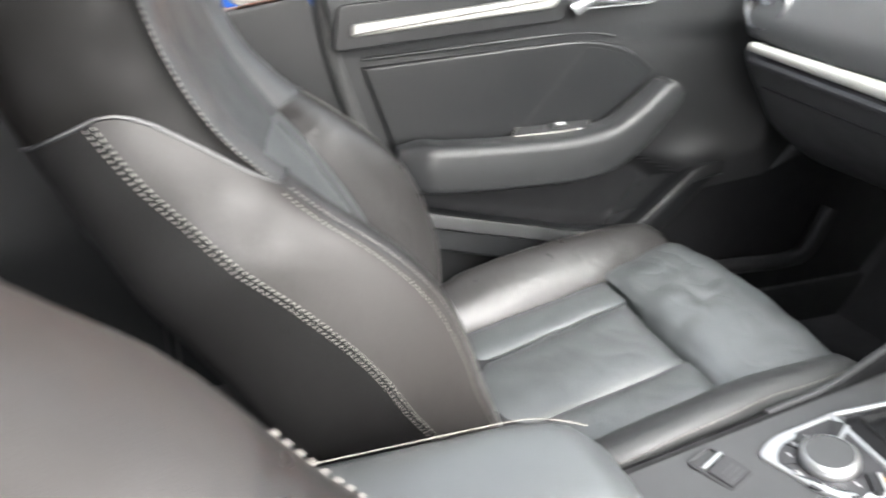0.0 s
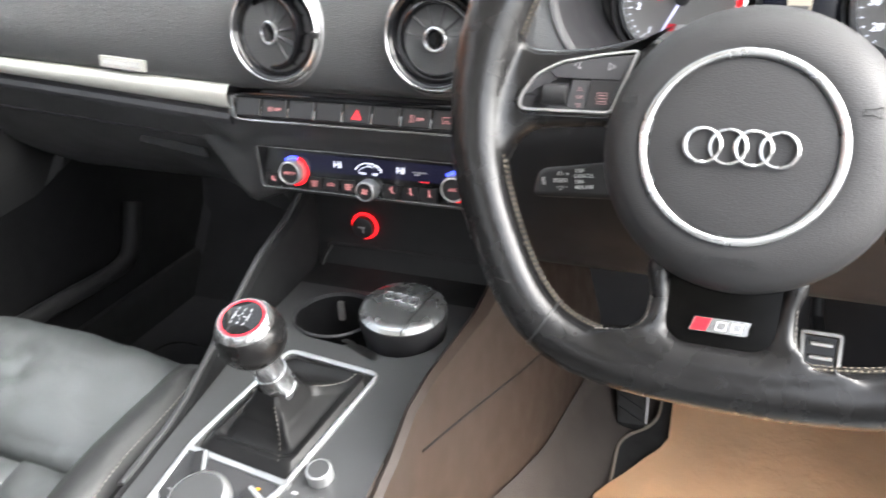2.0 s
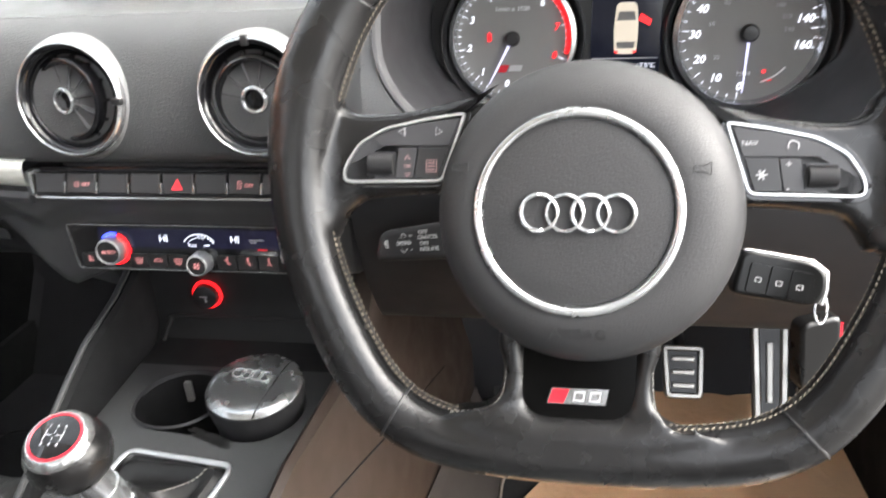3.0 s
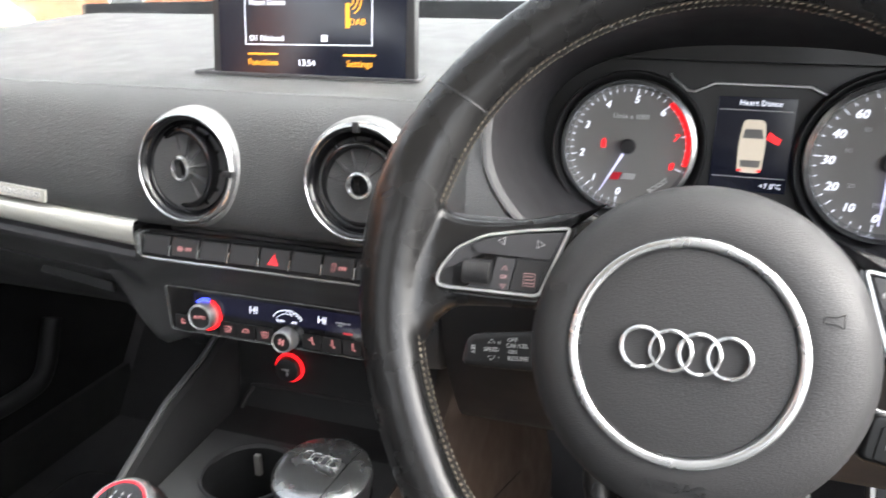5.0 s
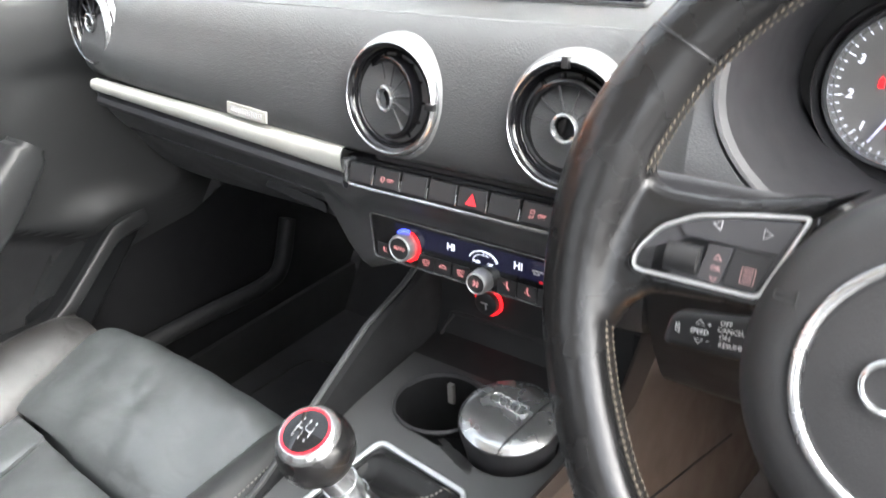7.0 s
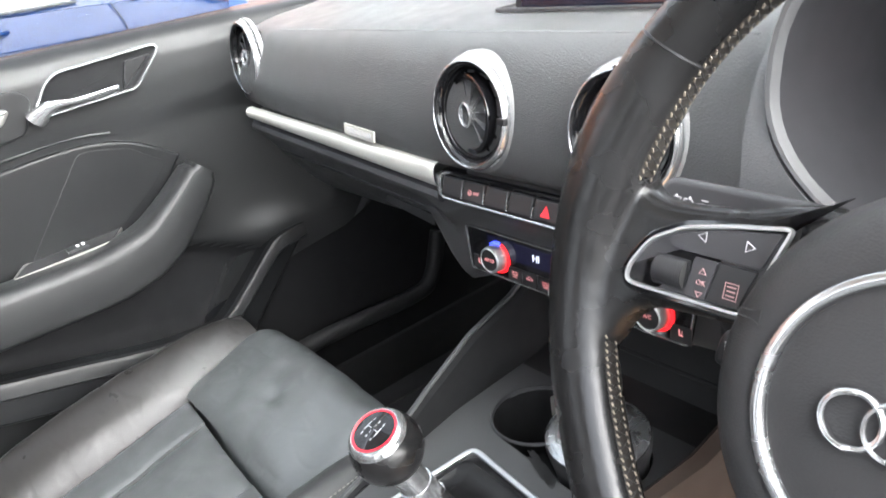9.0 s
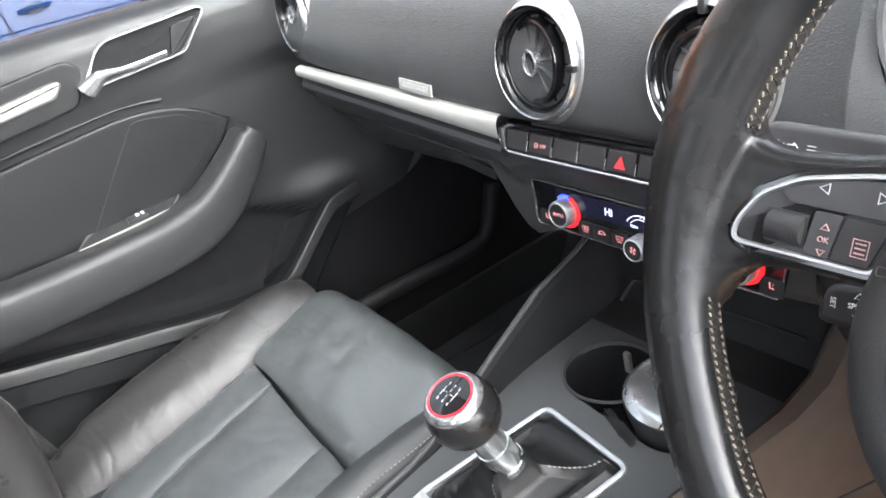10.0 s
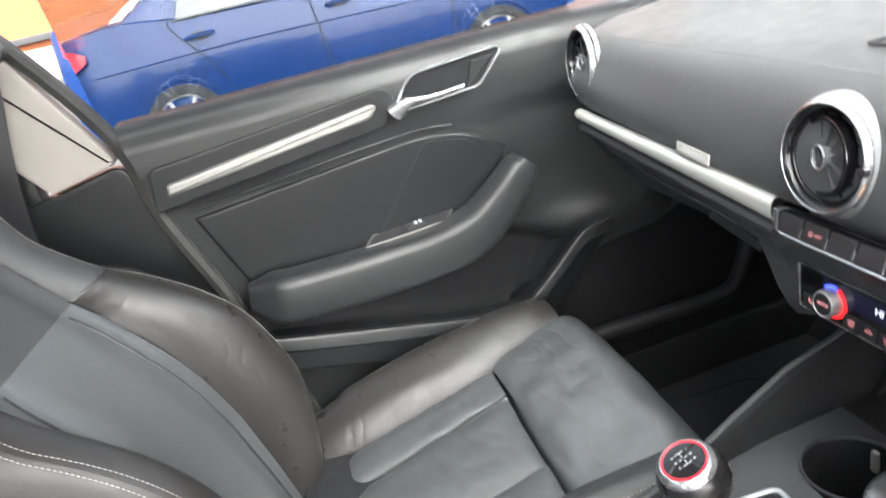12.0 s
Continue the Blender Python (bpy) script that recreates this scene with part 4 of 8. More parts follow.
        part("switch_symbol", bm, PINK, b)
    bm = bmesh.new()
    box(bm, (0.065, 0.0, 0.0003), (0.010, 0.0014, 0.0004), 0, top)
    part("heat_bar", bm, HAZARD, c)
    # surround that carries the panel and the switches
    bm = bmesh.new()
    rings = []
    for x, drop, k in ((-0.262, 0.010, 0.16), (-0.232, 0.006, 0.26), (-0.205, 0.003, 0.42), (-0.182, 0.001, 0.64), (-0.165, 0.0, 0.86), (-0.152, 0.0, 0.97), (-0.142, 0.0, 1.0), (-0.10, 0.0, 1.0), (0.12, 0.0, 1.0), (0.160, 0.006, 1.0), (0.175, 0.028, 1.0)):
        pts = [(0.345, 0.660, 0), (0.318, 0.656, 0), (0.313, 0.63, 0), (0.316, 0.618, 0), (0.3265, 0.598, 0), (0.3275, 0.56, 0), (0.332, 0.5425, 0), (0.345, 0.534, 0), (0.40, 0.530, 0)]
        top = 0.660 if x > -0.13 else trim_z(x) - 0.008
        rings.append([Vector((x, p.x + drop, top - (0.660 - p.y) * k)) for p in spline(pts, 4)])
    loft(bm, rings, closed=False)
    bmesh.ops.solidify(bm, geom=bm.faces[:], thickness=0.004)
    single("console_fascia", bm, DASH_LOW, "dark plastic fascia surround below the air vents", "fascia")


climate_panel()


def pop_up_screen():
    s = thing("dash_screen", (0.006, 0.43, 0.79), "slim black pop-up display on the dashboard", "display screen")
    m = frame_of((0.006, 0.405, 0.787), (1, 0, 0.015), (0, 0.12, 1))
    bm = bmesh.new()
    prism(bm, round_poly([(-0.107, -0.01), (0.107, -0.01), (0.105, 0.125), (-0.105, 0.125)], 0.006, 3), 0.010, m @ Matrix.Translation((0, 0, -0.010)), 0.002)
    part("case", bm, BLACK, s, "slim black case")
    top = m @ Matrix.Translation((0, 0, 0.0003))
    bm = bmesh.new()
    box(bm, (0, 0.058, 0), (0.196, 0.106, 0.0006), 0, top)
    pane = part("screen_glass", bm, SCREEN, s, "glossy dark display glass")
    up = top @ Matrix.Translation((0, 0, 0.0006))
    bm = bmesh.new()
    ring_prism(bm, [(-0.069, 0.035), (0.065, 0.035), (0.065, 0.105), (-0.069, 0.105)], 0.0011, 0.0003, up)
    part("screen_frame", bm, WHITEGLOW, pane)
    for string, x, y, size, mat, al in (("Heart Dance", -0.064, 0.074, 0.0075, WHITEGLOW, 'LEFT'), ("D1 National", -0.064, 0.041, 0.0075, WHITEGLOW, 'LEFT'),
                                        ("Functions", -0.050, 0.0185, 0.0085, ORANGEGLOW, 'CENTER'), ("13:54", -0.003, 0.0185, 0.0085, WHITEGLOW, 'CENTER'), ("Settings", 0.052, 0.0185, 0.0085, ORANGEGLOW, 'CENTER'), ("DAB", 0.050, 0.056, 0.0085, ORANGEGLOW, 'CENTER')):
        bar_text("screen_text", string, size, up @ Matrix.Translation((x, y, 0.0002)), mat, pane, al)
    bm = bmesh.new()
    box(bm, (-0.050, 0.0265, 0.0002), (0.033, 0.0016, 0.0003), 0, up)
    box(bm, (0.052, 0.0265, 0.0002), (0.033, 0.0016, 0.0003), 0, up)
    box(bm, (0.040, 0.062, 0.0002), (0.004, 0.022, 0.0003), 0, up)
    part("screen_bar", bm, ORANGEGLOW, pane)
    bm = bmesh.new()
    for r in (0.006, 0.010, 0.014):
        tube(bm, [up @ Vector((0.040 + r * math.cos(a), 0.076 + r * math.sin(a), 0.0003)) for a in (radians(-60 + 120 * j / 8) for j in range(9))], 0.0006, 5)
    part("signal_arc", bm, ORANGEGLOW, pane)
    bm = bmesh.new()
    box(bm, (0.016, 0.0415, 0.0002), (0.006, 0.006, 0.0003), 0, up)
    part("screen_mark", bm, WHITEGLOW, pane)
    # slot and lid behind
    bm = bmesh.new()
    ring_prism(bm, round_poly([(-0.116, 0.388), (0.120, 0.388), (0.106, 0.47), (-0.104, 0.47)], 0.006), 0.003, 0.003, Matrix.Translation((0.003, 0, 0.7935)))
    part("slot_frame", bm, PLASTIC, s)


pop_up_screen()


# ---- instrument cluster ----
def oval(cx, cz, w, h, n=48, power=2.6):
    out = []
    for i in range(n):
        a = 2 * math.pi * i / n
        c, s = math.cos(a), math.sin(a)
        out.append((cx + w * abs(c) ** (2 / power) * (1 if c >= 0 else -1), cz + h * abs(s) ** (2 / power) * (1 if s >= 0 else -1)))
    return out


def hood_oval(cx, cz, w, h):
    """Squarer above, rounder below."""
    return [(x, z) if z >= cz else (lx, lz) for (x, z), (lx, lz) in zip(oval(cx, cz, w, h, 64), oval(cx, cz, w, h, 64, 2.05))]


def instrument_cluster():
    c = thing("instrument_cluster", (0.412, 0.44, 0.735), "dark hooded instrument cluster with two grey dials", "instrument cluster")
    cx, cz = 0.412, 0.733
    bm = bmesh.new()
    rings = []
    for y, w, h, dz in ((0.60, 0.222, 0.100, -0.005), (0.50, 0.219, 0.117, 0.026), (0.40, 0.216, 0.119, 0.028), (0.322, 0.214, 0.117, 0.028), (0.3115, 0.2125, 0.1155, 0.028), (0.3078, 0.2105, 0.114, 0.028), (0.3085, 0.2075, 0.112, 0.0275), (0.3145, 0.2045, 0.109, 0.027), (0.40, 0.190, 0.098, 0.018), (0.455, 0.185, 0.087, 0.008)):
        rings.append([Vector((x, y + (0.12 * (z - cz) + 0.004) * (1 if y < 0.44 else 0.5), z)) for x, z in hood_oval(cx, cz + dz, w, h)])
    loft(bm, rings[:8], caps=False)
    part("hood", bm, DASH_LOW, c, "dark grained hood lip")
    bm = bmesh.new()
    loft(bm, rings[7:], caps=False)
    part("hood_lining", bm, PLASTIC, c, "dark hood lining")
    bm = bmesh.new()
    m = frame_of((cx, 0.452, cz), (1, 0, 0), (0, 0.12, 1))
    prism(bm, oval(0, 0.008, 0.205, 0.090), 0.002, m)
    plate = part("backing", bm, BLACK, c, "black cluster backing")
    # brow line above the middle display
    bm = bmesh.new()
    tube(bm, [m @ Vector((x, z, 0.006)) for x, z in ((-0.076, 0.071), (-0.074, 0.067), (-0.060, 0.0565), (-0.054, 0.056), (-0.038, 0.0635), (0.038, 0.0635), (0.054, 0.056), (0.060, 0.0565), (0.074, 0.067), (0.076, 0.071))], 0.0012, 6)
    part("brow_line", bm, SILVER, c, "thin silver brow line")

    def dial(x, r, marks, values, needle_at, start, end, red_from):
        o = m @ Matrix.Translation((x, 0.004, 0.002))
        bm = bmesh.new()
        lathe(bm, [(r * 1.245, 0.0), (r * 1.235, 0.013), (r * 1.215, 0.0155), (r * 1.195, 0.0145), (r * 1.165, 0.009), (r * 1.14, 0.008), (r * 1.11, 0.003)], o, 64)
        part("dial_surround", bm, BLACK, c, "black dial surround")
        bm = bmesh.new()
        lathe(bm, [(r * 1.10, 0.0), (r * 1.09, 0.010), (r * 1.02, 0.012), (r * 1.0, 0.010), (r * 0.97, 0.003)], o, 56)
        part("dial_ring", bm, CHROME, c, "chrome dial ring")
        bm = bmesh.new()
        lathe(bm, [(0, 0.0018), (r * 0.99, 0.0026)], o, 56)
        face = part("dial_face", bm, DIAL, c, "grey dial face")
        up = o @ Matrix.Translation((0, 0, 0.003))
        bm = bmesh.new()
        for k in range(marks + 1):
            a = radians(start + (end - start) * k / marks)
            ln = 0.10 if k % 5 == 0 else 0.05
            box(bm, (r * (0.95 - ln / 2), 0, 0), (r * ln, 0.0008, 0.0003), 0, up @ Matrix.Rotation(a, 4, 'Z'))
        part("scale_marks", bm, WHITEGLOW, face)
        for k, s in enumerate(values):
            a = radians(start + (end - start) * k / (len(values) - 1))
            bar_text("dial_figure", s, r * 0.165, up @ Matrix.Translation((r * 0.77 * math.cos(a), r * 0.77 * math.sin(a), 0.0003)), REDGLOW if k >= red_from else WHITEGLOW, face, shear=0.22, bold=0.00018)
        a = radians(needle_at)
        bm = bmesh.new()
        prism(bm, [(0.0, -0.0015), (r * 0.86, -0.0005), (r * 0.86, 0.0005), (0.0, 0.0015)], 0.001, up @ Matrix.Translation((0, 0, 0.002)) @ Matrix.Rotation(a, 4, 'Z'))
        part("needle", bm, NEEDLE, face, "lit white needle")
        bm = bmesh.new()
        lathe(bm, [(0, 0.008), (r * 0.10, 0.0075), (r * 0.13, 0.005), (r * 0.13, 0.0)], up, 24)
        part("needle_hub", bm, BLACK, face)
        return face, up

    face, up = dial(-0.107, 0.055, 40, ["0", "1", "2", "3", "4", "5", "6", "7", "8"], 242, 262, -22, 7)
    bm = bmesh.new()
    tube(bm, [up @ Vector((0.052 * math.cos(a), 0.052 * math.sin(a), 0.0003)) for a in (radians(50 - 66 * j / 14) for j in range(15))], 0.0016, 6)
    part("red_zone", bm, REDGLOW, face, "red zone arc")
    bar_text("dial_text", "1/min x 1000", 0.0062, up @ Matrix.Translation((0, 0.027, 0.0003)), WHITE, face)
    bar_text("dial_text", "BOOST", 0.0062, up @ Matrix.Translation((0.030, -0.034, 0.0003)) @ Matrix.Rotation(radians(38), 4, 'Z'), WHITE, face)
    bm = bmesh.new()
    prism(bm, [(-0.024, -0.002), (-0.020, -0.002), (-0.020, 0.004), (-0.022, 0.007), (-0.024, 0.004)], 0.0004, up)
    part("belt_lamp", bm, REDGLOW, face, "red warning lamp")
    bm = bmesh.new()
    prism(bm, [(-0.014, -0.031), (-0.006, -0.031), (-0.003, -0.024), (-0.011, -0.024)], 0.0004, up)
    part("dial_badge", bm, RED, face)
    bm = bmesh.new()
    prism(bm, [(-0.004, -0.030), (0.008, -0.030), (0.010, -0.0245), (-0.002, -0.0245)], 0.0004, up)
    part("dial_badge", bm, GREYPRINT, face)
    face, up = dial(0.107, 0.062, 32, ["0", "10", "20", "30", "40", "60", "80", "100", "120", "140", "160"], 268, 264, -14, 99)
    for string, deg in (("20", 218), ("60", 165), ("80", 128), ("120", 96), ("160", 65), ("180", 44), ("210", 24), ("240", 4)):
        a = radians(deg)
        bar_text("inner_figure", string, 0.0058, up @ Matrix.Translation((0.034 * math.cos(a), 0.034 * math.sin(a), 0.0003)), GREYPRINT, face)
    bar_text("dial_text", "MPH", 0.0062, up @ Matrix.Translation((-0.002, -0.036, 0.0003)), WHITE, face)
    bm = bmesh.new()
    tube(bm, [up @ Vector((0.046 * math.cos(a), 0.046 * math.sin(a), 0.0003)) for a in (radians(-72 + 30 * j / 8) for j in range(9))], 0.0010, 6)
    part("fuel_arc", bm, WHITE, face)
    bm = bmesh.new()
    box(bm, (0.016, -0.034, 0.0003), (0.003, 0.003, 0.0004), 0, up)
    box(bm, (0.020, -0.042, 0.0003), (0.006, 0.0015, 0.0004), 0, up)
    part("fuel_mark", bm, REDGLOW, face)
    # middle display: the car seen from above, one door open
    o = m @ Matrix.Translation((-0.002, 0.012, 0.004))
    bm = bmesh.new()
    box(bm, (0, 0, 0), (0.064, 0.082, 0.002), 0.0008, o)
    pane = part("middle_display", bm, SCREEN, c, "dark middle display")
    up = o @ Matrix.Translation((0, 0, 0.0014))
    bar_text("display_text", "Heart Dance", 0.0066, up @ Matrix.Translation((0.003, 0.036, 0)), WHITEGLOW, pane)
    bar_text("display_text", "+7.0°C", 0.0062, up @ Matrix.Translation((0.019, -0.035, 0)), WHITEGLOW, pane)
    for y in (0.030, -0.028):
        bm = bmesh.new()
        box(bm, (0, y, 0), (0.060, 0.0008, 0.0003), 0, up)
        part("display_line", bm, GREYPRINT, pane)
    bm = bmesh.new()
    prism(bm, round_poly([(-0.010, -0.024), (0.010, -0.024), (0.011, 0.0), (0.009, 0.022), (-0.009, 0.022), (-0.011, 0.0)], 0.005), 0.0004, up)
    part("car_picture", bm, material("lit_beige", (0.5, 0.45, 0.38), 0.5, emit=(0.8, 0.7, 0.55), power=0.10), pane, "pale car picture")
    bm = bmesh.new()
    prism(bm, [(-0.0085, 0.006), (0.0085, 0.006), (0.0068, 0.014), (-0.0068, 0.014)], 0.0003, up @ Matrix.Translation((0, 0, 0.0004)))
    prism(bm, [(-0.0075, -0.019), (0.0075, -0.019), (0.0085, -0.013), (-0.0085, -0.013)], 0.0003, up @ Matrix.Translation((0, 0, 0.0004)))
    part("picture_window", bm, DIAL, pane)
    bm = bmesh.new()
    prism(bm, [(0.011, 0.006), (0.021, 0.001), (0.023, 0.006), (0.013, 0.012)], 0.0004, up)
    part("open_door_mark", bm, REDGLOW, pane, "red open door mark")
    for x in (-0.008, 0.008):
        bm = bmesh.new()
        box(bm, (x, -0.022, 0.0004), (0.003, 0.002, 0.0004), 0, up)
        part("picture_lamp", bm, REDGLOW, pane)


instrument_cluster()


# ---- steering wheel ----
WHEEL = frame_of((0.363, 0.152, 0.6845), (1, 0, 0), (0, math.sin(radians(22)), math.cos(radians(22))))
SPOKE = WHEEL @ Matrix.Translation((0.0003, -0.0003, -0.0105)) @ Matrix.Scale(1.024, 4)  # the side spokes lie deeper than the hub
LOW = WHEEL @ Matrix.Translation((0.0004, -0.0003, -0.0185)) @ Matrix.Scale(1.037, 4)


def rim_point(a):
    """The centre line of the flat-bottomed rim at an angle."""
    deg, s = math.degrees(a) % 360, math.sin(a)
    r = 0.1929 + 0.010 * (math.exp(-((deg - 231) / 17) ** 2) + math.exp(-((deg - 309) / 17) ** 2))
    if s < 0:
        r = (r ** -24 + (0.1815 / max(-s, 1e-6)) ** -24) ** (-1 / 24)
    return Vector((0.0128 + r * math.cos(a), 0.0240 + r * s, 0.032 * r * s - 0.0082))


def steering_wheel():
    w = thing("steering_wheel", (0.362, 0.154, 0.690), "black leather flat-bottomed steering wheel with round hub", "steering wheel")
    n = 120
    path = [rim_point(2 * math.pi * i / n) for i in range(n)]
    bm = bmesh.new()
    rings = []
    for i, p in enumerate(path):
        a = 2 * math.pi * i / n
        t = (path[(i + 1) % n] - path[i - 1]).normalized()
        out = Vector((t.y, -t.x, 0))
        deg = math.degrees(a) % 360
        near = min(abs(deg - 163), abs(deg - 17), abs(deg - 377))
        r = 0.0198 + 0.0035 * math.exp(-(near / 15) ** 2)
        rings.append([WHEEL @ (p + out * r * math.cos(b) + Vector((0, 0, r * 0.95 * math.sin(b)))) for b in (2 * math.pi * k / 22 for k in range(22))])
    loft(bm, rings, True, True)
    rim = part("rim", bm, RIM_LEATHER, w, "worn polished black leather rim and spokes")
    skin = bmesh.new()  # rim and spokes are covered in one piece
    skin.from_mesh(rim.data)
    for deg in (145, 35, 231, 309):
        a = radians(deg)
        p, q = rim_point(a), rim_point(a + 0.01)
        t = (q - p).normalized()
        out = Vector((t.y, -t.x, 0))
        lean = t * 0.12
        bm = bmesh.new()
        tube(bm, [WHEEL @ (p + (out + lean) * 0.0199 * math.cos(b) + Vector((0, 0, 0.0189 * math.sin(b)))) for b in (2 * math.pi * k / 24 for k in range(24))], 0.0010, 6, True)
        part("seam_ring", bm, BLACK, rim)
    # inner band between two seams, cross-stitched
    def rim_line(k, ang, lift):
        """A line that runs round the rim at one angle of its section."""
        out_line = []
        pts = [rim_point(2 * math.pi * i / k) for i in range(k)]
        c, z = math.cos(radians(ang)), math.sin(radians(ang))
        for i in range(k + 1):
            j = i % k
            t = (pts[(j + 1) % k] - pts[j - 1]).normalized()
            deg = 360.0 * j / k
            near = min(abs(deg - 163), abs(deg - 17), abs(deg - 377))
            r = 0.0193 + 0.0035 * math.exp(-(near / 15) ** 2) + lift
            out_line.append(WHEEL @ (pts[j] + Vector((t.y, -t.x, 0)) * r * c + Vector((0, 0, r * 0.95 * z))))
        return out_line
    bm = bmesh.new()
    lines = list(zip(*[rim_line(180, ang, 0.0003 if ang in (162, 198) else 0.0006) for ang in (162, 170, 180, 190, 198)]))
    for lo_i, hi_i in ((8, 83), (93, 175)):  # from spoke to spoke
        loft(bm, [list(q) for q in lines[lo_i:hi_i]], closed=False)
    part("inner_band", bm, INNER_BAND, rim, "brownish inner leather band")
    n_st = 560
    for name, angs, mat in (("stitching", (164, 167), THREAD_PALE), ("stitching", (186, 189), THREAD_PALE), ("cross_thread", (167, 186), BLACK)):
        lo, hi = rim_line(n_st, angs[0], 0.0009), rim_line(n_st, angs[1], 0.0009)
        for first, last in ((27, 257), (292, 542)):  # upper and lower arc
            bm = bmesh.new()
            for i in range(first, last, 2 if mat is THREAD_PALE else 3):
                if mat is THREAD_PALE:
                    tube(bm, [lo[i], hi[i + 1]], 0.00055, 4)
                else:
                    tube(bm, [lo[i], hi[i + 2]], 0.00030, 4)
                    tube(bm, [lo[i + 2], hi[i]], 0.00030, 4)
            part(name, bm, mat, rim, "beige stitching" if mat is THREAD_PALE else "dark cross threads")
    # hub
    bm = bmesh.new()
    lathe(bm, [(0.0, 0.0262), (0.040, 0.0258), (0.0535, 0.0245), (0.0548, 0.0235)], WHEEL, 64)
    hub = part("hub_cover", bm, HUB, w, "dark grained hub cover")
    bm = bmesh.new()
    loft(bm, [[WHEEL @ Vector((dx + r * math.cos(a), r * math.sin(a), z)) for a in (2 * math.pi * k / 72 for k in range(72))] for r, z, dx in ((0.0605, 0.0235, 0.0), (0.065, 0.0246, 0.0004), (0.075, 0.0228, 0.0020), (0.084, 0.0172, 0.0045), (0.0900, 0.009, 0.0062), (0.0928, -0.003, 0.0072), (0.0905, -0.018, 0.0074), (0.074, -0.03, 0.0070))], True, False, False)
    part("hub_rim", bm, HUB, w, "dark grained hub edge")
    bm = bmesh.new()
    lathe(bm, [(0.0546, 0.0225), (0.0556, 0.0260), (0.0566, 0.0268), (0.0580, 0.0271), (0.0597, 0.0268), (0.0606, 0.0260), (0.0613, 0.0225)], WHEEL, 72)
    part("hub_ring", bm, BRIGHT, w, "bright hub ring")
    # emblem: four linked plain rings on a recessed bed
    for k in range(4):
        bm = bmesh.new()
        x = (k - 1.5) * 0.0146
        tube(bm, [WHEEL @ Vector((x + 0.0106 * math.cos(a), 0.0106 * math.sin(a), 0.0275 + 0.0006 * (1 if (k % 2) == (math.cos(a) > 0) else -1))) for a in (2 * math.pi * j / 40 for j in range(40))], 0.0015, 8, True, flat=0.8)
        part("emblem_ring", bm, CHROME, hub, "chrome ring")
    bm = bmesh.new()
    for k in range(4):
        x = (k - 1.5) * 0.0146
        lathe(bm, [(0.0090, 0.0263), (0.0128, 0.0264)], WHEEL @ Matrix.Translation((x, 0, 0.0001 * k)), 30)
    part("emblem_bed", bm, BLACK, hub)
    bar_text("airbag_text", "AIRBAG", 0.0095, WHEEL @ Matrix.Translation((0.002, -0.0715, 0.0235)) @ Matrix.Rotation(radians(12), 4, 'X'), BLACK, hub)
    for s in (-1, 1):
        bm = bmesh.new()
        o = WHEEL @ Matrix.Translation((s * 0.0690, 0.026, 0.0240))
        ring_prism(bm, round_poly([(-0.005, -0.002), (0.001, -0.002), (0.005, -0.004), (0.005, 0.004), (0.001, 0.002), (-0.005, 0.002)], 0.001, 2), 0.0006, 0.0004, o)
        part("horn_mark", bm, BLACK, hub)

    # side spokes with switch pods
    for s in (-1, 1):
        spoke = SPOKE @ Matrix.Translation((-0.001, 0.002, 0)) if s < 0 else SPOKE

        def sx(points):
            return points if s < 0 else [(-x + 0.0165, y - 0.0045) for x, y in reversed(points)]

        bm = bmesh.new()
        edge = [(-0.050, 0.0665), (-0.098, 0.0612), (-0.122, 0.0590), (-0.1370, 0.0594), (-0.1470, 0.0640), (-0.1510, 0.0740), (-0.160, 0.0800), (-0.172, 0.060), (-0.177, 0.02), (-0.173, -0.020), (-0.162, -0.026), (-0.1515, -0.0200), (-0.1465, -0.0090), (-0.1395, -0.0005), (-0.1290, 0.0050), (-0.0836, 0.0086), (-0.060, 0.004)]
        line = [p.to_2d().to_tuple() for p in spline([(x, y, 0) for x, y in edge], 4, True)]
        if s > 0:
            line = [(-x + (0.0165 if x > -0.15 else 0.0225), y - (0.0045 if x > -0.15 else 0)) for x, y in reversed(line)]
        ctr = Vector((-0.135 if s < 0 else 0.152, 0.030 if s < 0 else 0.026))

        def height(x):  # the leather swells up towards the rim
            t = max(0.0, min(1.0, ((-0.144 - x) if s < 0 else (x - 0.163)) / 0.030))
            return 0.0060 + 0.0112 * t * t * (3 - 2 * t)
        rings = [[spoke @ Vector((x, y, -0.014)) for x, y in line], [spoke @ Vector((x, y, height(x) - 0.008)) for x, y in line], [spoke @ Vector((x, y, height(x) - 0.003)) for x, y in shrink(line, 0.0015)], [spoke @ Vector((x, y, height(x))) for x, y in shrink(line, 0.005)]]
        base = shrink(line, 0.005)
        for k in (0.75, 0.5, 0.25, 0.02):
            row = [(ctr.x + (x - ctr.x) * k, ctr.y + (y - ctr.y) * k) for x, y in base]
            rings.append([spoke @ Vector((x, y, height(x))) for x, y in row])
        loft(bm, rings)
        join(skin, bm)
        pod_line = round_poly(sx([(-0.1445, 0.0175), (-0.1405, 0.0145), (-0.0800, 0.0155), (-0.0655, 0.0590), (-0.092, 0.0550), (-0.117, 0.0498), (-0.134, 0.0405), (-0.1435, 0.0260)]), 0.005, 4)
        o = spoke @ Matrix.Translation((0, 0, 0.0065))
        bm = bmesh.new()
        prism(bm, shrink(pod_line, -0.0030), 0.0030, o, 0.0012)
        pod = part("switch_pod", bm, GLOSS, w, "gloss black switch pod")
        bm = bmesh.new()
        ring_prism(bm, pod_line, 0.0024, 0.0052, o)
        part("pod_frame", bm, SILVER, pod, "chrome pod frame")
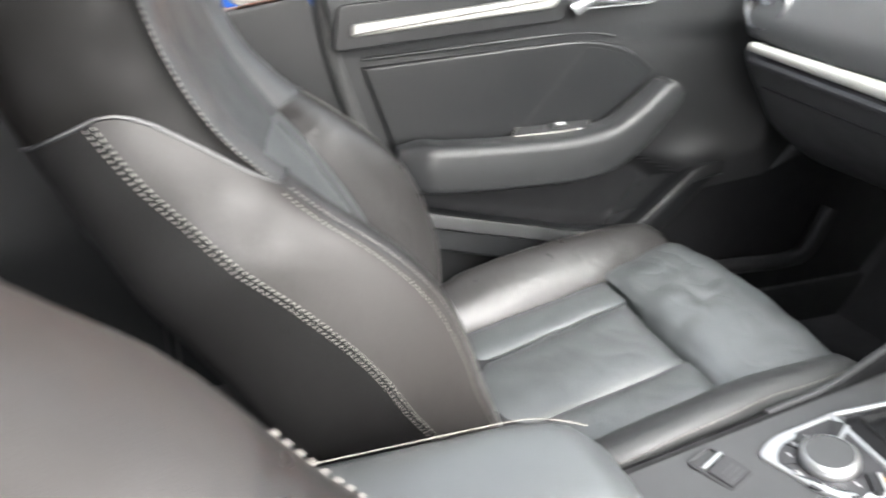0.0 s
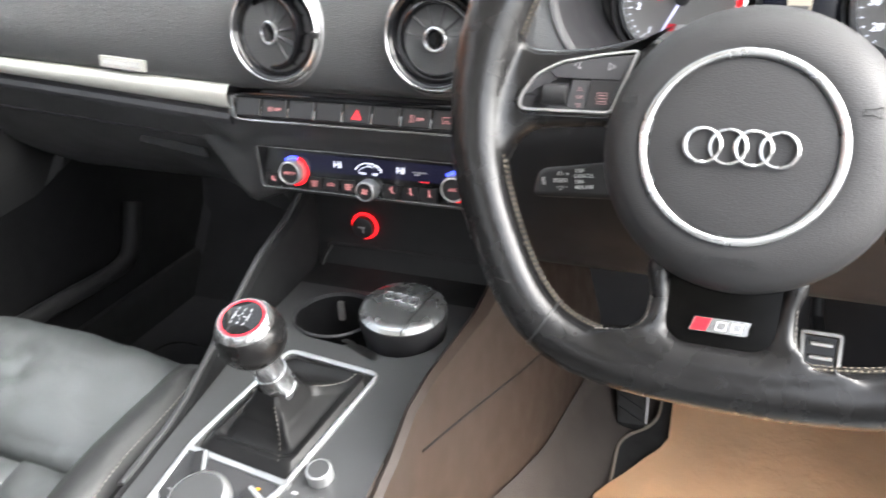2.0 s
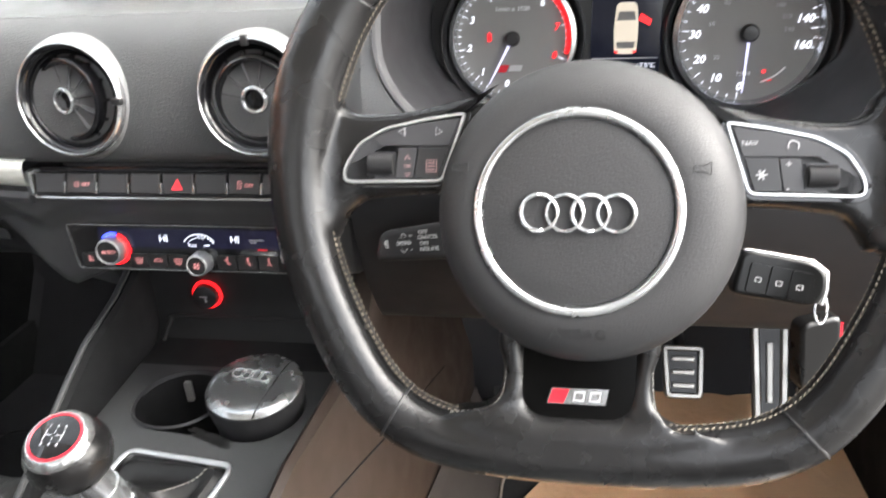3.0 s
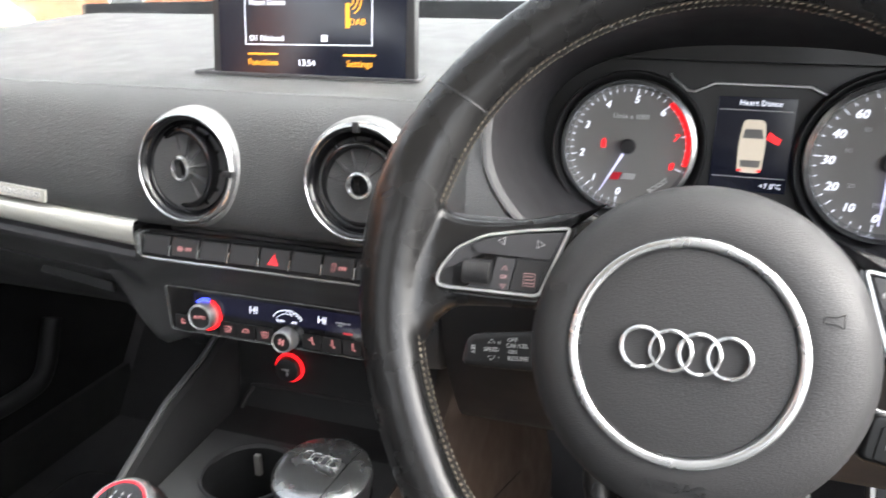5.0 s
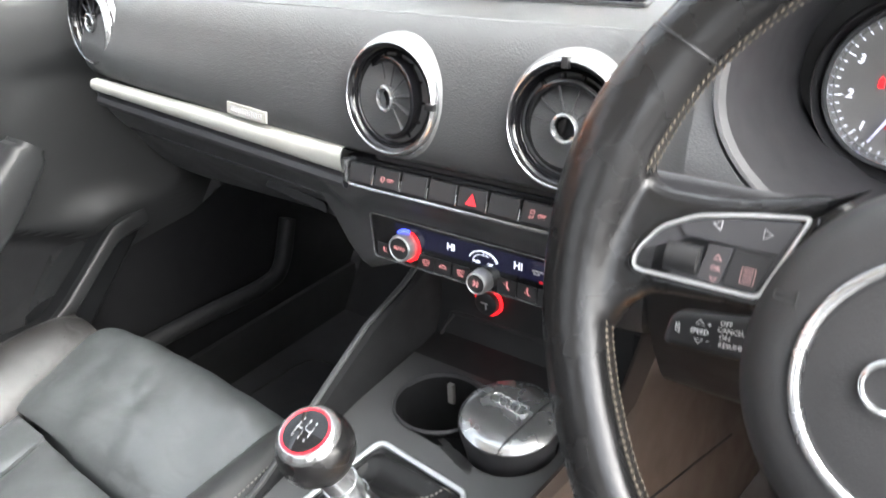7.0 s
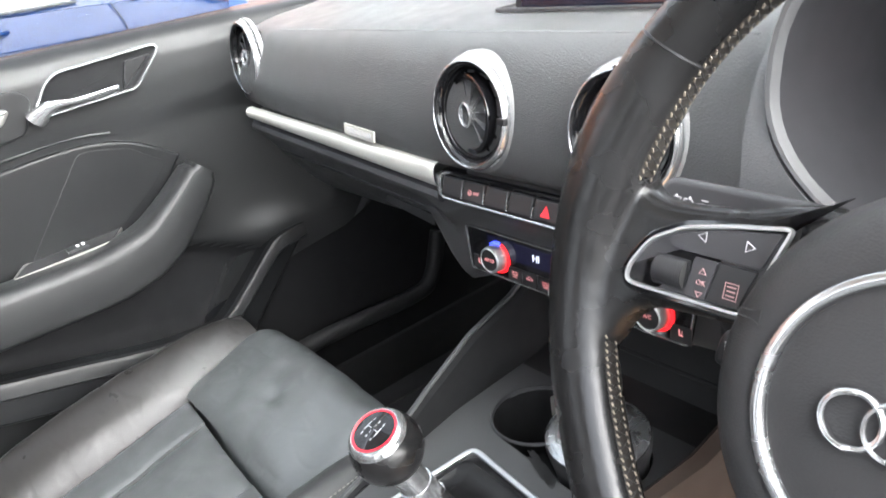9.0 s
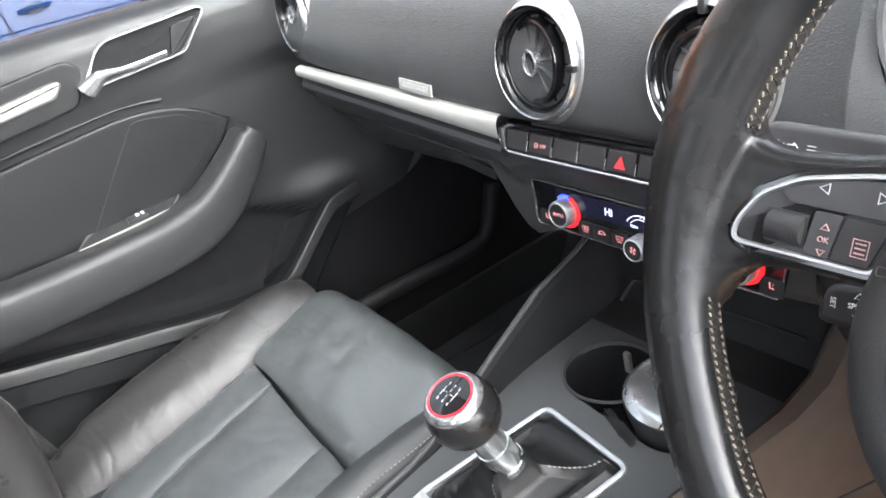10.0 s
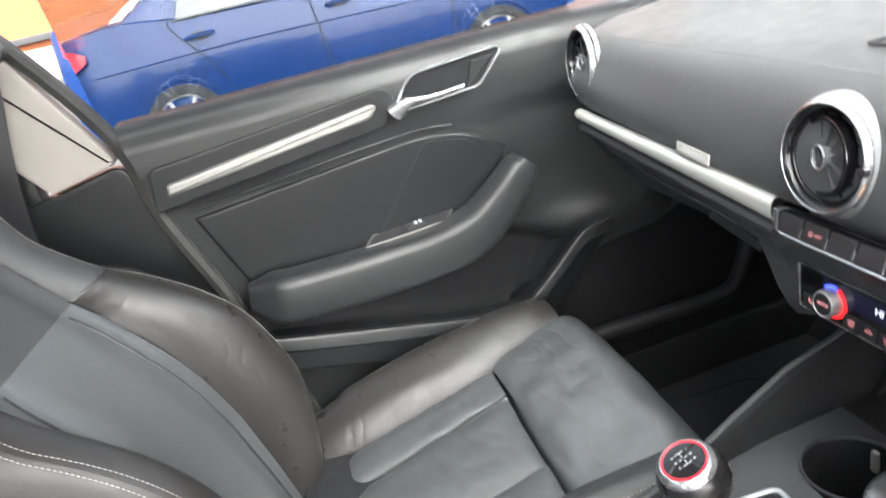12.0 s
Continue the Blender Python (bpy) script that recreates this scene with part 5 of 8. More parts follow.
        bm = bmesh.new()
        prism(bm, shrink(pod_line, 0.0022), 0.0036, o, 0.0006)
        part("pod_face", bm, PLASTIC, pod)
        f = o @ Matrix.Translation((0, 0, 0.0037))
        bm = bmesh.new()
        prism(bm, round_poly(sx([(-0.124, 0.0425), (-0.120, 0.0380), (-0.0765, 0.0380), (-0.0705, 0.0550), (-0.094, 0.0515), (-0.113, 0.0470)]), 0.0015, 3), 0.0014, f, 0.0006)
        part("rocker_switch", bm, PLASTIC, pod)
        bm = bmesh.new()
        prism(bm, round_poly(sx([(-0.0985, 0.0180), (-0.0835, 0.0180), (-0.0775, 0.0368), (-0.0955, 0.0368)]), 0.0012, 3), 0.0014, f, 0.0006)
        part("square_switch", bm, BLACK, pod)
        bm = bmesh.new()
        prism(bm, round_poly(sx([(-0.1105, 0.0180), (-0.0995, 0.0180), (-0.0965, 0.0368), (-0.1080, 0.0368)]), 0.0012, 3), 0.0012, f, 0.0005)
        part("rocker_switch", bm, PLASTIC, pod)
        bm = bmesh.new()
        xr = -0.1193 if s < 0 else 0.1365
        yr = 0.0268 if s < 0 else 0.0223
        box(bm, (xr, yr, 0.0), (0.0180, 0.0150, 0.0012), 0.0004, f)
        part("roller_bed", bm, BLACK, pod)
        bm = bmesh.new()
        tube(bm, [f @ Vector((xr - 0.0079, yr, -0.0015)), f @ Vector((xr + 0.0079, yr, -0.0015))], 0.0068, 20)
        roller = part("roller", bm, RUBBER, pod, "ribbed roller")
        bm = bmesh.new()
        for k in range(16):
            x = xr - 0.0072 + 0.0144 * k / 15
            tube(bm, [f @ Vector((x, yr + 0.0069 * math.cos(a), -0.0015 + 0.0069 * math.sin(a))) for a in (radians(15 + 150 * q / 8) for q in range(9))], 0.00022, 4)
        part("roller_rib", bm, PLASTIC, roller)
        up = f @ Matrix.Translation((0, 0.0055 if s < 0 else 0.0030, 0.0015))
        if s > 0:
            up = up @ Matrix.Translation((0.0155, 0, 0))
        bm = bmesh.new()
        if s < 0:
            for dx, k in ((-0.106, -1), (-0.083, 1)):
                ring_prism(bm, ([(dx + 0.002, 0.0385), (dx + 0.002, 0.0435), (dx - 0.0025, 0.041)] if k < 0 else [(dx - 0.002, 0.0435), (dx - 0.002, 0.0385), (dx + 0.0025, 0.041)]), 0.0006, 0.0003, up)
            part("arrow_mark", bm, GREYPRINT, pod)
            bm = bmesh.new()
            ring_prism(bm, [(-0.0908, 0.0162), (-0.0842, 0.0162), (-0.0842, 0.0238), (-0.0908, 0.0238)], 0.0005, 0.0003, up)
            for k in range(3):
                box(bm, (-0.0875, 0.0180 + k * 0.0020, 0.0001), (0.0042, 0.0006, 0.0003), 0, up)
            ring_prism(bm, [(-0.1045, 0.0242), (-0.1005, 0.0242), (-0.1025, 0.0270)], 0.0006, 0.0003, up)
            ring_prism(bm, [(-0.1005, 0.0158), (-0.1045, 0.0158), (-0.1025, 0.0130)], 0.0006, 0.0003, up)
            part("menu_mark", bm, ROSE, pod)
            bar_text("ok_text", "OK", 0.0034, up @ Matrix.Translation((-0.1025, 0.020, 0.0001)), ROSE, pod)
        else:
            bar_text("pod_text", "NAV", 0.0044, up @ Matrix.Translation((0.081, 0.038, 0.0001)), GREYPRINT, pod)
            bar_text("pod_text", "+", 0.0065, up @ Matrix.Translation((0.1025, 0.026, 0.0001)), GREYPRINT, pod)
            bar_text("pod_text", "-", 0.0065, up @ Matrix.Translation((0.1025, 0.0125, 0.0001)), GREYPRINT, pod)
            for k in range(3):
                box(bm, (0.088, 0.0200, 0.0001), (0.0062, 0.0008, 0.0003), 0, up @ Matrix.Translation((0.088, 0.02, 0)) @ Matrix.Rotation(radians(60 * k), 4, 'Z') @ Matrix.Translation((-0.088, -0.02, 0)))
            tube(bm, [up @ Vector((0.1045 + 0.0030 * math.cos(a), 0.0365 + 0.0030 * math.sin(a), 0.0002)) for a in (radians(-40 + 250 * j / 10) for j in range(11))], 0.0004, 5)
            part("pod_mark", bm, GREYPRINT, pod)
    # lower spoke: two rounded arms that widen into the rim, round an inset gloss panel
    edge = [(-0.040, -0.070), (-0.0425, -0.098), (-0.0455, -0.115), (-0.056, -0.1235), (-0.076, -0.1265), (-0.088, -0.138), (-0.03, -0.150), (0.03, -0.152), (0.098, -0.143), (0.093, -0.1345), (0.070, -0.1325), (0.056, -0.1275), (0.0500, -0.116), (0.0485, -0.098), (0.047, -0.070)]
    line = [p.to_2d().to_tuple() for p in spline([(x, y, 0) for x, y in edge], 6, True)]
    panel_line = round_poly([(-0.0270, -0.1240), (0.0330, -0.1240), (0.0395, -0.070), (-0.0315, -0.070)], [0.013, 0.013, 0.003, 0.003], 6)

    def low_height(y):
        t = max(0.0, min(1.0, (-0.100 - y) / 0.044))
        return 0.0125 + 0.0092 * t * t * (3 - 2 * t)

    def to_panel(x, y):
        """Where the way from a point to the panel's middle meets the panel's outline."""
        cx, cy = 0.0035, -0.098
        best = 1.0
        for (xa, ya), (xb, yb) in zip(panel_line, panel_line[1:] + panel_line[:1]):
            d = (x - cx) * (yb - ya) - (y - cy) * (xb - xa)
            if abs(d) < 1e-12:
                continue
            t = ((xa - cx) * (yb - ya) - (ya - cy) * (xb - xa)) / d
            w = ((xa - cx) * (y - cy) - (ya - cy) * (x - cx)) / d
            if 0 < t < best and -1e-6 <= w <= 1 + 1e-6:
                best = t
        return cx + (x - cx) * best, cy + (y - cy) * best
    bm = bmesh.new()
    inner = [to_panel(x, y) for x, y in line]
    rings = [[LOW @ Vector((x, y, -0.012)) for x, y in line]]
    for k, dz in ((0.0, -0.0090), (0.07, -0.0045), (0.20, -0.0012), (0.42, 0.0004), (0.66, -0.0002), (0.86, -0.0020), (0.97, -0.0048), (1.0, -0.0090)):
        row = [(x + (a - x) * k, y + (b - y) * k) for (x, y), (a, b) in zip(line, inner)]
        rings.append([LOW @ Vector((x, y, low_height(y) + dz)) for x, y in row])
    loft(bm, rings)
    join(skin, bm)
    bmesh.ops.recalc_face_normals(skin, faces=skin.faces)
    skin.to_mesh(rim.data)
    skin.free()
    melt = rim.modifiers.new("melt", 'REMESH')
    melt.mode = 'VOXEL'
    melt.voxel_size = 0.0016
    melt.use_smooth_shade = True
    soft_edge = rim.modifiers.new("soft", 'SMOOTH')
    soft_edge.factor = 0.5
    soft_edge.iterations = 26
    low = rim
    for side in ([(-0.0410, -0.074), (-0.0430, -0.098), (-0.0462, -0.114), (-0.0570, -0.1220), (-0.076, -0.1245)], [(0.0478, -0.074), (0.0494, -0.098), (0.0508, -0.115), (0.0570, -0.1262), (0.070, -0.1308), (0.090, -0.1325)]):
        bm = bmesh.new()
        stitches(bm, [LOW @ Vector((p.x + (0.0022 if p.x < 0 else -0.0022), p.y, low_height(p.y) - 0.0030)) for p in spline([(x, y, 0) for x, y in side], 6)], 0.0024, 0.0012, 0.0006)
        part("stitching", bm, THREAD, low, "pale stitching")
    bm = bmesh.new()
    tip = LOW @ Matrix.Translation((0, -0.10, 0.0062)) @ Matrix.Rotation(radians(-9), 4, 'X') @ Matrix.Translation((0, 0.10, 0))
    prism(bm, shrink(panel_line, -0.002), 0.003, tip, 0.0)
    panel = part("badge_panel", bm, PIANO, w, "gloss black badge panel")
    o = tip @ Matrix.Translation((0.003, -0.1125, 0.0031))
    bm = bmesh.new()
    prism(bm, [(-0.0190, -0.0048), (0.0165, -0.0048), (0.0185, 0.0048), (-0.0160, 0.0048)], 0.0016, o, 0.0005)
    badge = part("wheel_badge", bm, CHROME, panel, "silver and red badge")
    bm = bmesh.new()
    prism(bm, [(-0.0180, -0.0042), (-0.0085, -0.0042), (-0.0050, 0.0042), (-0.0152, 0.0042)], 0.0004, o @ Matrix.Translation((0, 0, 0.0016)))
    part("badge_red", bm, RED, badge)
    bm = bmesh.new()
    for x in (-0.003, 0.0065):
        ring_prism(bm, [(x, -0.003), (x + 0.0065, -0.003), (x + 0.0075, 0.003), (x + 0.001, 0.003)], 0.0012, 0.0004, o @ Matrix.Translation((0, 0, 0.0016)))
    part("badge_bar", bm, GREYPRINT, badge)
    return w


steering_wheel()


def steering_column():
    c = thing("steering_column", (0.362, 0.25, 0.64), "dark plastic steering column shroud with stalks", "steering column")
    ax = WHEEL
    bm = bmesh.new()
    rings = []
    for z, w, h, dy in ((-0.035, 0.062, 0.055, 0.0), (-0.05, 0.080, 0.066, -0.004), (-0.13, 0.082, 0.066, -0.006), (-0.22, 0.075, 0.06, -0.01), (-0.30, 0.070, 0.055, -0.01)):
        rings.append([ax @ Vector((x, y, z)) for x, y in oval(0, dy, w, h, 36, 3)])
    loft(bm, rings)
    part("shroud", bm, PLASTIC, c, "dark plastic shroud")
    # cruise stalk, low on the inboard side
    o = frame_of((0.2404, 0.258, 0.6120), (1, -0.02, 0.12), (0, 0.40, 1)) @ Matrix.Scale(1.02, 4)
    bm = bmesh.new()
    line = round_poly([(-0.036, -0.013), (0.06, -0.017), (0.06, 0.017), (-0.030, 0.011)], 0.008, 4)
    prism(bm, line, 0.016, o @ Matrix.Translation((0, 0, -0.010)), 0.005, 3)
    st = part("cruise_stalk", bm, BLACK, c, "black cruise control stalk")
    up = o @ Matrix.Translation((-0.002, 0, 0.0062)) @ Matrix.Diagonal((0.86, 0.86, 1.0, 1.0))
    for string, x, y, size in (("SPEED", -0.010, 0.0, 0.0052), ("OFF", 0.009, 0.009, 0.0052), ("CANCEL", 0.013, 0.004, 0.0052), ("ON", 0.009, -0.0015, 0.0052), ("RESUME", 0.014, -0.007, 0.0052), ("+", -0.003, 0.006, 0.006), ("-", -0.003, -0.006, 0.006)):
        bar_text("stalk_text", string, size, up @ Matrix.Translation((x, y, 0)), WHITE, st)
    bar_text("stalk_text", "SET", 0.0050, up @ Matrix.Translation((-0.027, 0, 0)) @ Matrix.Rotation(radians(-90), 4, 'Z'), WHITE, st)
    bm = bmesh.new()
    for y, k in ((0.0055, 1), (-0.0055, -1)):
        ring_prism(bm, ([(-0.0135, y), (-0.0065, y), (-0.010, y + 0.004)] if k > 0 else [(-0.0065, y), (-0.0135, y), (-0.010, y - 0.004)]), 0.0006, 0.0003, up)
    part("stalk_mark", bm, WHITE, st)
    # lamp stalk above it
    o = frame_of((0.225, 0.252, 0.705), (1, -0.05, 0.0), (0, 0.5, 1))
    bm = bmesh.new()
    prism(bm, round_poly([(-0.062, -0.014), (0.08, -0.016), (0.08, 0.014), (-0.050, 0.013)], 0.008, 4), 0.016, o @ Matrix.Translation((0, 0, -0.008)), 0.005, 3)
    st = part("lamp_stalk", bm, PLASTIC, c, "dark grey lamp stalk")
    bm = bmesh.new()
    up = o @ Matrix.Translation((-0.012, 0, 0.0081)) @ Matrix.Diagonal((0.68, 0.68, 1.0, 1.0))
    for x, k in ((-0.040, -1), (-0.028, 1)):
        ring_prism(bm, [(x - 0.0045 * k, -0.0018), (x + 0.0005 * k, -0.0018), (x + 0.0005 * k, -0.004), (x + 0.005 * k, 0.0), (x + 0.0005 * k, 0.004), (x + 0.0005 * k, 0.0018), (x - 0.0045 * k, 0.0018)] if k > 0 else list(reversed([(x - 0.0045 * k, -0.0018), (x + 0.0005 * k, -0.0018), (x + 0.0005 * k, -0.004), (x + 0.005 * k, 0.0), (x + 0.0005 * k, 0.004), (x + 0.0005 * k, 0.0018), (x - 0.0045 * k, 0.0018)])), 0.0006, 0.0003, up)
    for k in range(3):
        box(bm, (-0.012, -0.003 + k * 0.003, 0.0001), (0.007, 0.0008, 0.0003), 0, up)
    part("stalk_mark", bm, WHITE, st)
    # wiper stalk on the door side
    bm = bmesh.new()
    tube(bm, [(0.42, 0.25, 0.66), (0.50, 0.245, 0.668), (0.56, 0.240, 0.672)], [0.012, 0.011, 0.009], 12, flat=0.7)
    part("wiper_stalk", bm, BLACK, c)


steering_column()


def driver_lower_dash():
    d = thing("knee_panel", (0.40, 0.40, 0.55), "dark plastic knee panel below the steering column", "lower dash panel")
    bm = bmesh.new()
    rings = []
    for i in range(13):
        x = 0.168 + 0.55 * i / 12
        b = 0.02 * math.exp(-((x - 0.36) / 0.12) ** 2)
        pts = [(0.38, 0.668, 0), (0.330 - b, 0.655, 0), (0.315 - b, 0.62, 0), (0.330 - b, 0.56, 0), (0.360, 0.50, 0), (0.40, 0.455, 0), (0.50, 0.42, 0), (0.72, 0.41, 0)]
        rings.append([Vector((x, p.x, p.y)) for p in spline(pts, 4)])
    loft(bm, rings, closed=False)
    bmesh.ops.solidify(bm, geom=bm.faces[:], thickness=0.008)
    part("panel", bm, PLASTIC, d)
    bar_text("airbag_text", "AIRBAG", 0.011, frame_of((0.56, 0.312, 0.628), (1, 0, 0), (0, 0.1, 1)), BLACK, d)


driver_lower_dash()


def remote_key(at, turn, label, marks):
    k = thing("remote_key", at, label, "car key", "keys in the ignition")
    m = Matrix.Translation(at) @ Euler([radians(a) for a in turn]).to_matrix().to_4x4() @ frame_of((0, 0, 0), (1, 0, 0), (0, 0.35, 1)) @ Matrix.Scale(0.90, 4)
    bm = bmesh.new()
    line = round_poly([(-0.034, -0.017), (0.026, -0.015), (0.034, -0.006), (0.032, 0.013), (0.02, 0.019), (-0.034, 0.018)], 0.008, 4)
    prism(bm, line, 0.014, m, 0.004, 3)
    part("fob", bm, KEYCASE, k, "black plastic fob")
    bm = bmesh.new()
    tube(bm, [m @ Vector((x, y, 0.007)) for x, y in ((0.0335, -0.012), (0.0345, 0.0), (0.0325, 0.0125), (0.021, 0.0190), (-0.01, 0.0188), (-0.030, 0.0182))], [0.0028, 0.0026, 0.0020, 0.0013, 0.0013, 0.0013], 8)
    part("chrome_edge", bm, CHROME, k, "chrome edge")
    if not marks:
        bm = bmesh.new()
        tube(bm, [m @ Vector((x, y, 0.011)) for x, y in ((-0.026, 0.0186), (0.0, 0.0192), (0.020, 0.0192))], 0.0017, 8)
        part("red_edge", bm, RED, k, "red edge")
    else:
        for i in range(3):
            bm = bmesh.new()
            o = m @ Matrix.Translation((-0.018 + i * 0.0155, -0.001, 0.014))
            prism(bm, round_poly([(-0.0074, -0.0115), (0.0074, -0.0115), (0.0074, 0.0115), (-0.0074, 0.0115)], 0.002, 3), 0.0012, o, 0.0006)
            b = part("key_button", bm, KEYCASE, k)
            bm = bmesh.new()
            ring_prism(bm, round_poly([(-0.0024, -0.0026), (0.0024, -0.0026), (0.0024, 0.0012), (-0.0024, 0.0012)], 0.0008, 2), 0.0005, 0.0003, o @ Matrix.Translation((0, 0, 0.0014)))
            part("button_mark", bm, WHITE, b)
    return k


remote_key((0.502, 0.209, 0.612), (0, 11, 0), "black remote key with chrome edge in the ignition", True)
remote_key((0.534, 0.214, 0.552), (0, 84, 0), "black spare key with red edge hanging from the ignition key", False)
bm = bmesh.new()
tube(bm, [Vector((0.534, 0.206, 0.590)) + Vector((0.004 * math.cos(a), 0.004 * math.sin(a), 0.009 * math.sin(a))) for a in (2 * math.pi * j / 24 for j in range(24))], 0.0009, 8, True)
single("key_ring", bm, CHROME, "small steel split ring joining two keys", "key ring")


def pedal(name, at, w, h, turn, label):
    """A pedal with a steel frame, a rubber face and steel grip bars."""
    p = thing(name, at, label, "pedal", "pedals")
    m = frame_of(at, (1, 0, 0.0), (0, math.sin(radians(turn)), math.cos(radians(turn))))
    line = round_poly([(-w * 0.42, -h), (w * 0.46, -h), (w * 0.5, h), (-w * 0.5, h)], 0.009, 4)
    bm = bmesh.new()
    prism(bm, line, 0.006, m, 0.002)
    part("plate", bm, BLACK, p, "black rubber face")
    bm = bmesh.new()
    ring_prism(bm, line, w * (0.15 if h < 0.06 else 0.22), 0.011, m)
    part("steel_frame", bm, ALUPEDAL, p, "steel frame")
    if h < 0.06:
        for k in range(3):
            bm = bmesh.new()
            y = -h * 0.5 + 1.0 * h * k / 2
            box(bm, (0, y, 0.007), (w * 0.52, h * 0.20, 0.006), 0.0024, m)
            part("grip_bar", bm, ALUPEDAL, p)
    else:
        bm = bmesh.new()
        box(bm, (0, -h * 0.05, 0.0075), (w * 0.20, h * 1.1, 0.006), 0.003, m)
        part("grip_bar", bm, ALUPEDAL, p)
    bm = bmesh.new()
    tube(bm, [m @ Vector((0, h * 0.6, -0.004)), m @ Vector((0, h * 1.6, -0.05)), m @ Vector((0, h * 1.6 + 0.15, -0.06))], 0.009, 10)
    part("lever", bm, BLACK, p)


pedal("brake_pedal", (0.527, 0.62, 0.245), 0.058, 0.037, 35, "steel framed brake pedal with grip bars")
pedal("accelerator_pedal", (0.650, 0.65, 0.235), 0.052, 0.078, 30, "tall steel accelerator pedal with black face")
pedal("clutch_pedal", (0.405, 0.64, 0.250), 0.070, 0.040, 35, "steel framed clutch pedal with grip bars")


def footrest():
    """A ribbed rubber rest for the idle foot, leaning on the bulkhead carpet."""
    f = thing("footrest", (0.282, 0.69, 0.04), "ribbed black rubber footrest with a pale edge", "footrest")
    m = frame_of((0.280, 0.695, 0.078), (1, 0.10, 0), (-0.16, 0.90, 0.46))
    line = round_poly([(-0.020, -0.062), (0.024, -0.062), (0.028, 0.064), (-0.028, 0.064)], 0.006, 3)
    bm = bmesh.new()
    prism(bm, line, 0.022, m @ Matrix.Translation((0, 0, -0.016)), 0.003)
    part("plate", bm, RUBBER, f)
    for k in range(5):
        bm = bmesh.new()
        box(bm, (0, -0.044 + k * 0.022, 0.0068), (0.046, 0.0025, 0.003), 0.0008, m @ Matrix.Translation((0, -0.044 + k * 0.022, 0)) @ Matrix.Rotation(radians(-32), 4, 'Z') @ Matrix.Translation((0, 0.044 - k * 0.022, 0)))
        part("rib", bm, LOWER, f)
    bm = bmesh.new()
    tube(bm, [m @ Vector(p) for p in ((0.0245, -0.058, 0.006), (0.0265, 0.0, 0.0065), (0.0285, 0.060, 0.006))], 0.0022, 6)
    part("edge", bm, GREYPRINT, f, "pale worn edge")


footrest()


# ---- centre console ----
def con_z(y):
    return 0.360 + 0.17 * (y - 0.09) if y < 0.27 else 0.3906 + 0.05 * (y - 0.27)


def right_edge(y):
    return 0.098 + 0.022 * max(0, min(1, (y - 0.12) / 0.3))


def hole_strip(bm, y0, y1, hole, depth_fn=None):
    """A stretch of the console's top between y0 and y1, with an opening in it."""
    cx = sum(p[0] for p in hole) / len(hole)
    cy = sum(p[1] for p in hole) / len(hole)
    outer = []
    for x, y in hole:
        dx, dy = x - cx, y - cy
        k = 1e9
        if dx > 1e-9:
            kr = (right_edge(cy) - cx) / dx
            for _ in range(5):
                kr = (right_edge(cy + dy * kr) - cx) / dx
            k = min(k, kr)
        if dx < -1e-9:
            k = min(k, (-0.122 - cx) / dx)
        if dy > 1e-9:
            k = min(k, (y1 - cy) / dy)
        if dy < -1e-9:
            k = min(k, (y0 - cy) / dy)
        outer.append((cx + dx * k, cy + dy * k))
    for c in ((-0.122, y0), (right_edge(y0), y0), (right_edge(y1), y1), (-0.122, y1)):  # square off the corners
        i = min(range(len(outer)), key=lambda q: (outer[q][0] - c[0]) ** 2 + (outer[q][1] - c[1]) ** 2)
        outer[i] = c
    mid = [((a[0] + b[0]) / 2, (a[1] + b[1]) / 2) for a, b in zip(hole, outer)]
    rings = [[Vector((x, y, con_z(y))) for x, y in line] for line in (outer, mid, hole)]
    rings.append([Vector((x, y, con_z(y) - 0.004)) for x, y in shrink(hole, 0.002)])
    return loft(bm, rings, True, False, False)


FRAME_GAITER = [(-0.089, 0.099), (0.024, 0.086), (0.052, 0.228), (-0.060, 0.238)]
FRAME_ALL = [(-0.082, -0.012), (-0.002, 0.012), (0.024, 0.080), (0.054, 0.232), (-0.064, 0.243), (-0.096, 0.100), (-0.096, 0.018)]


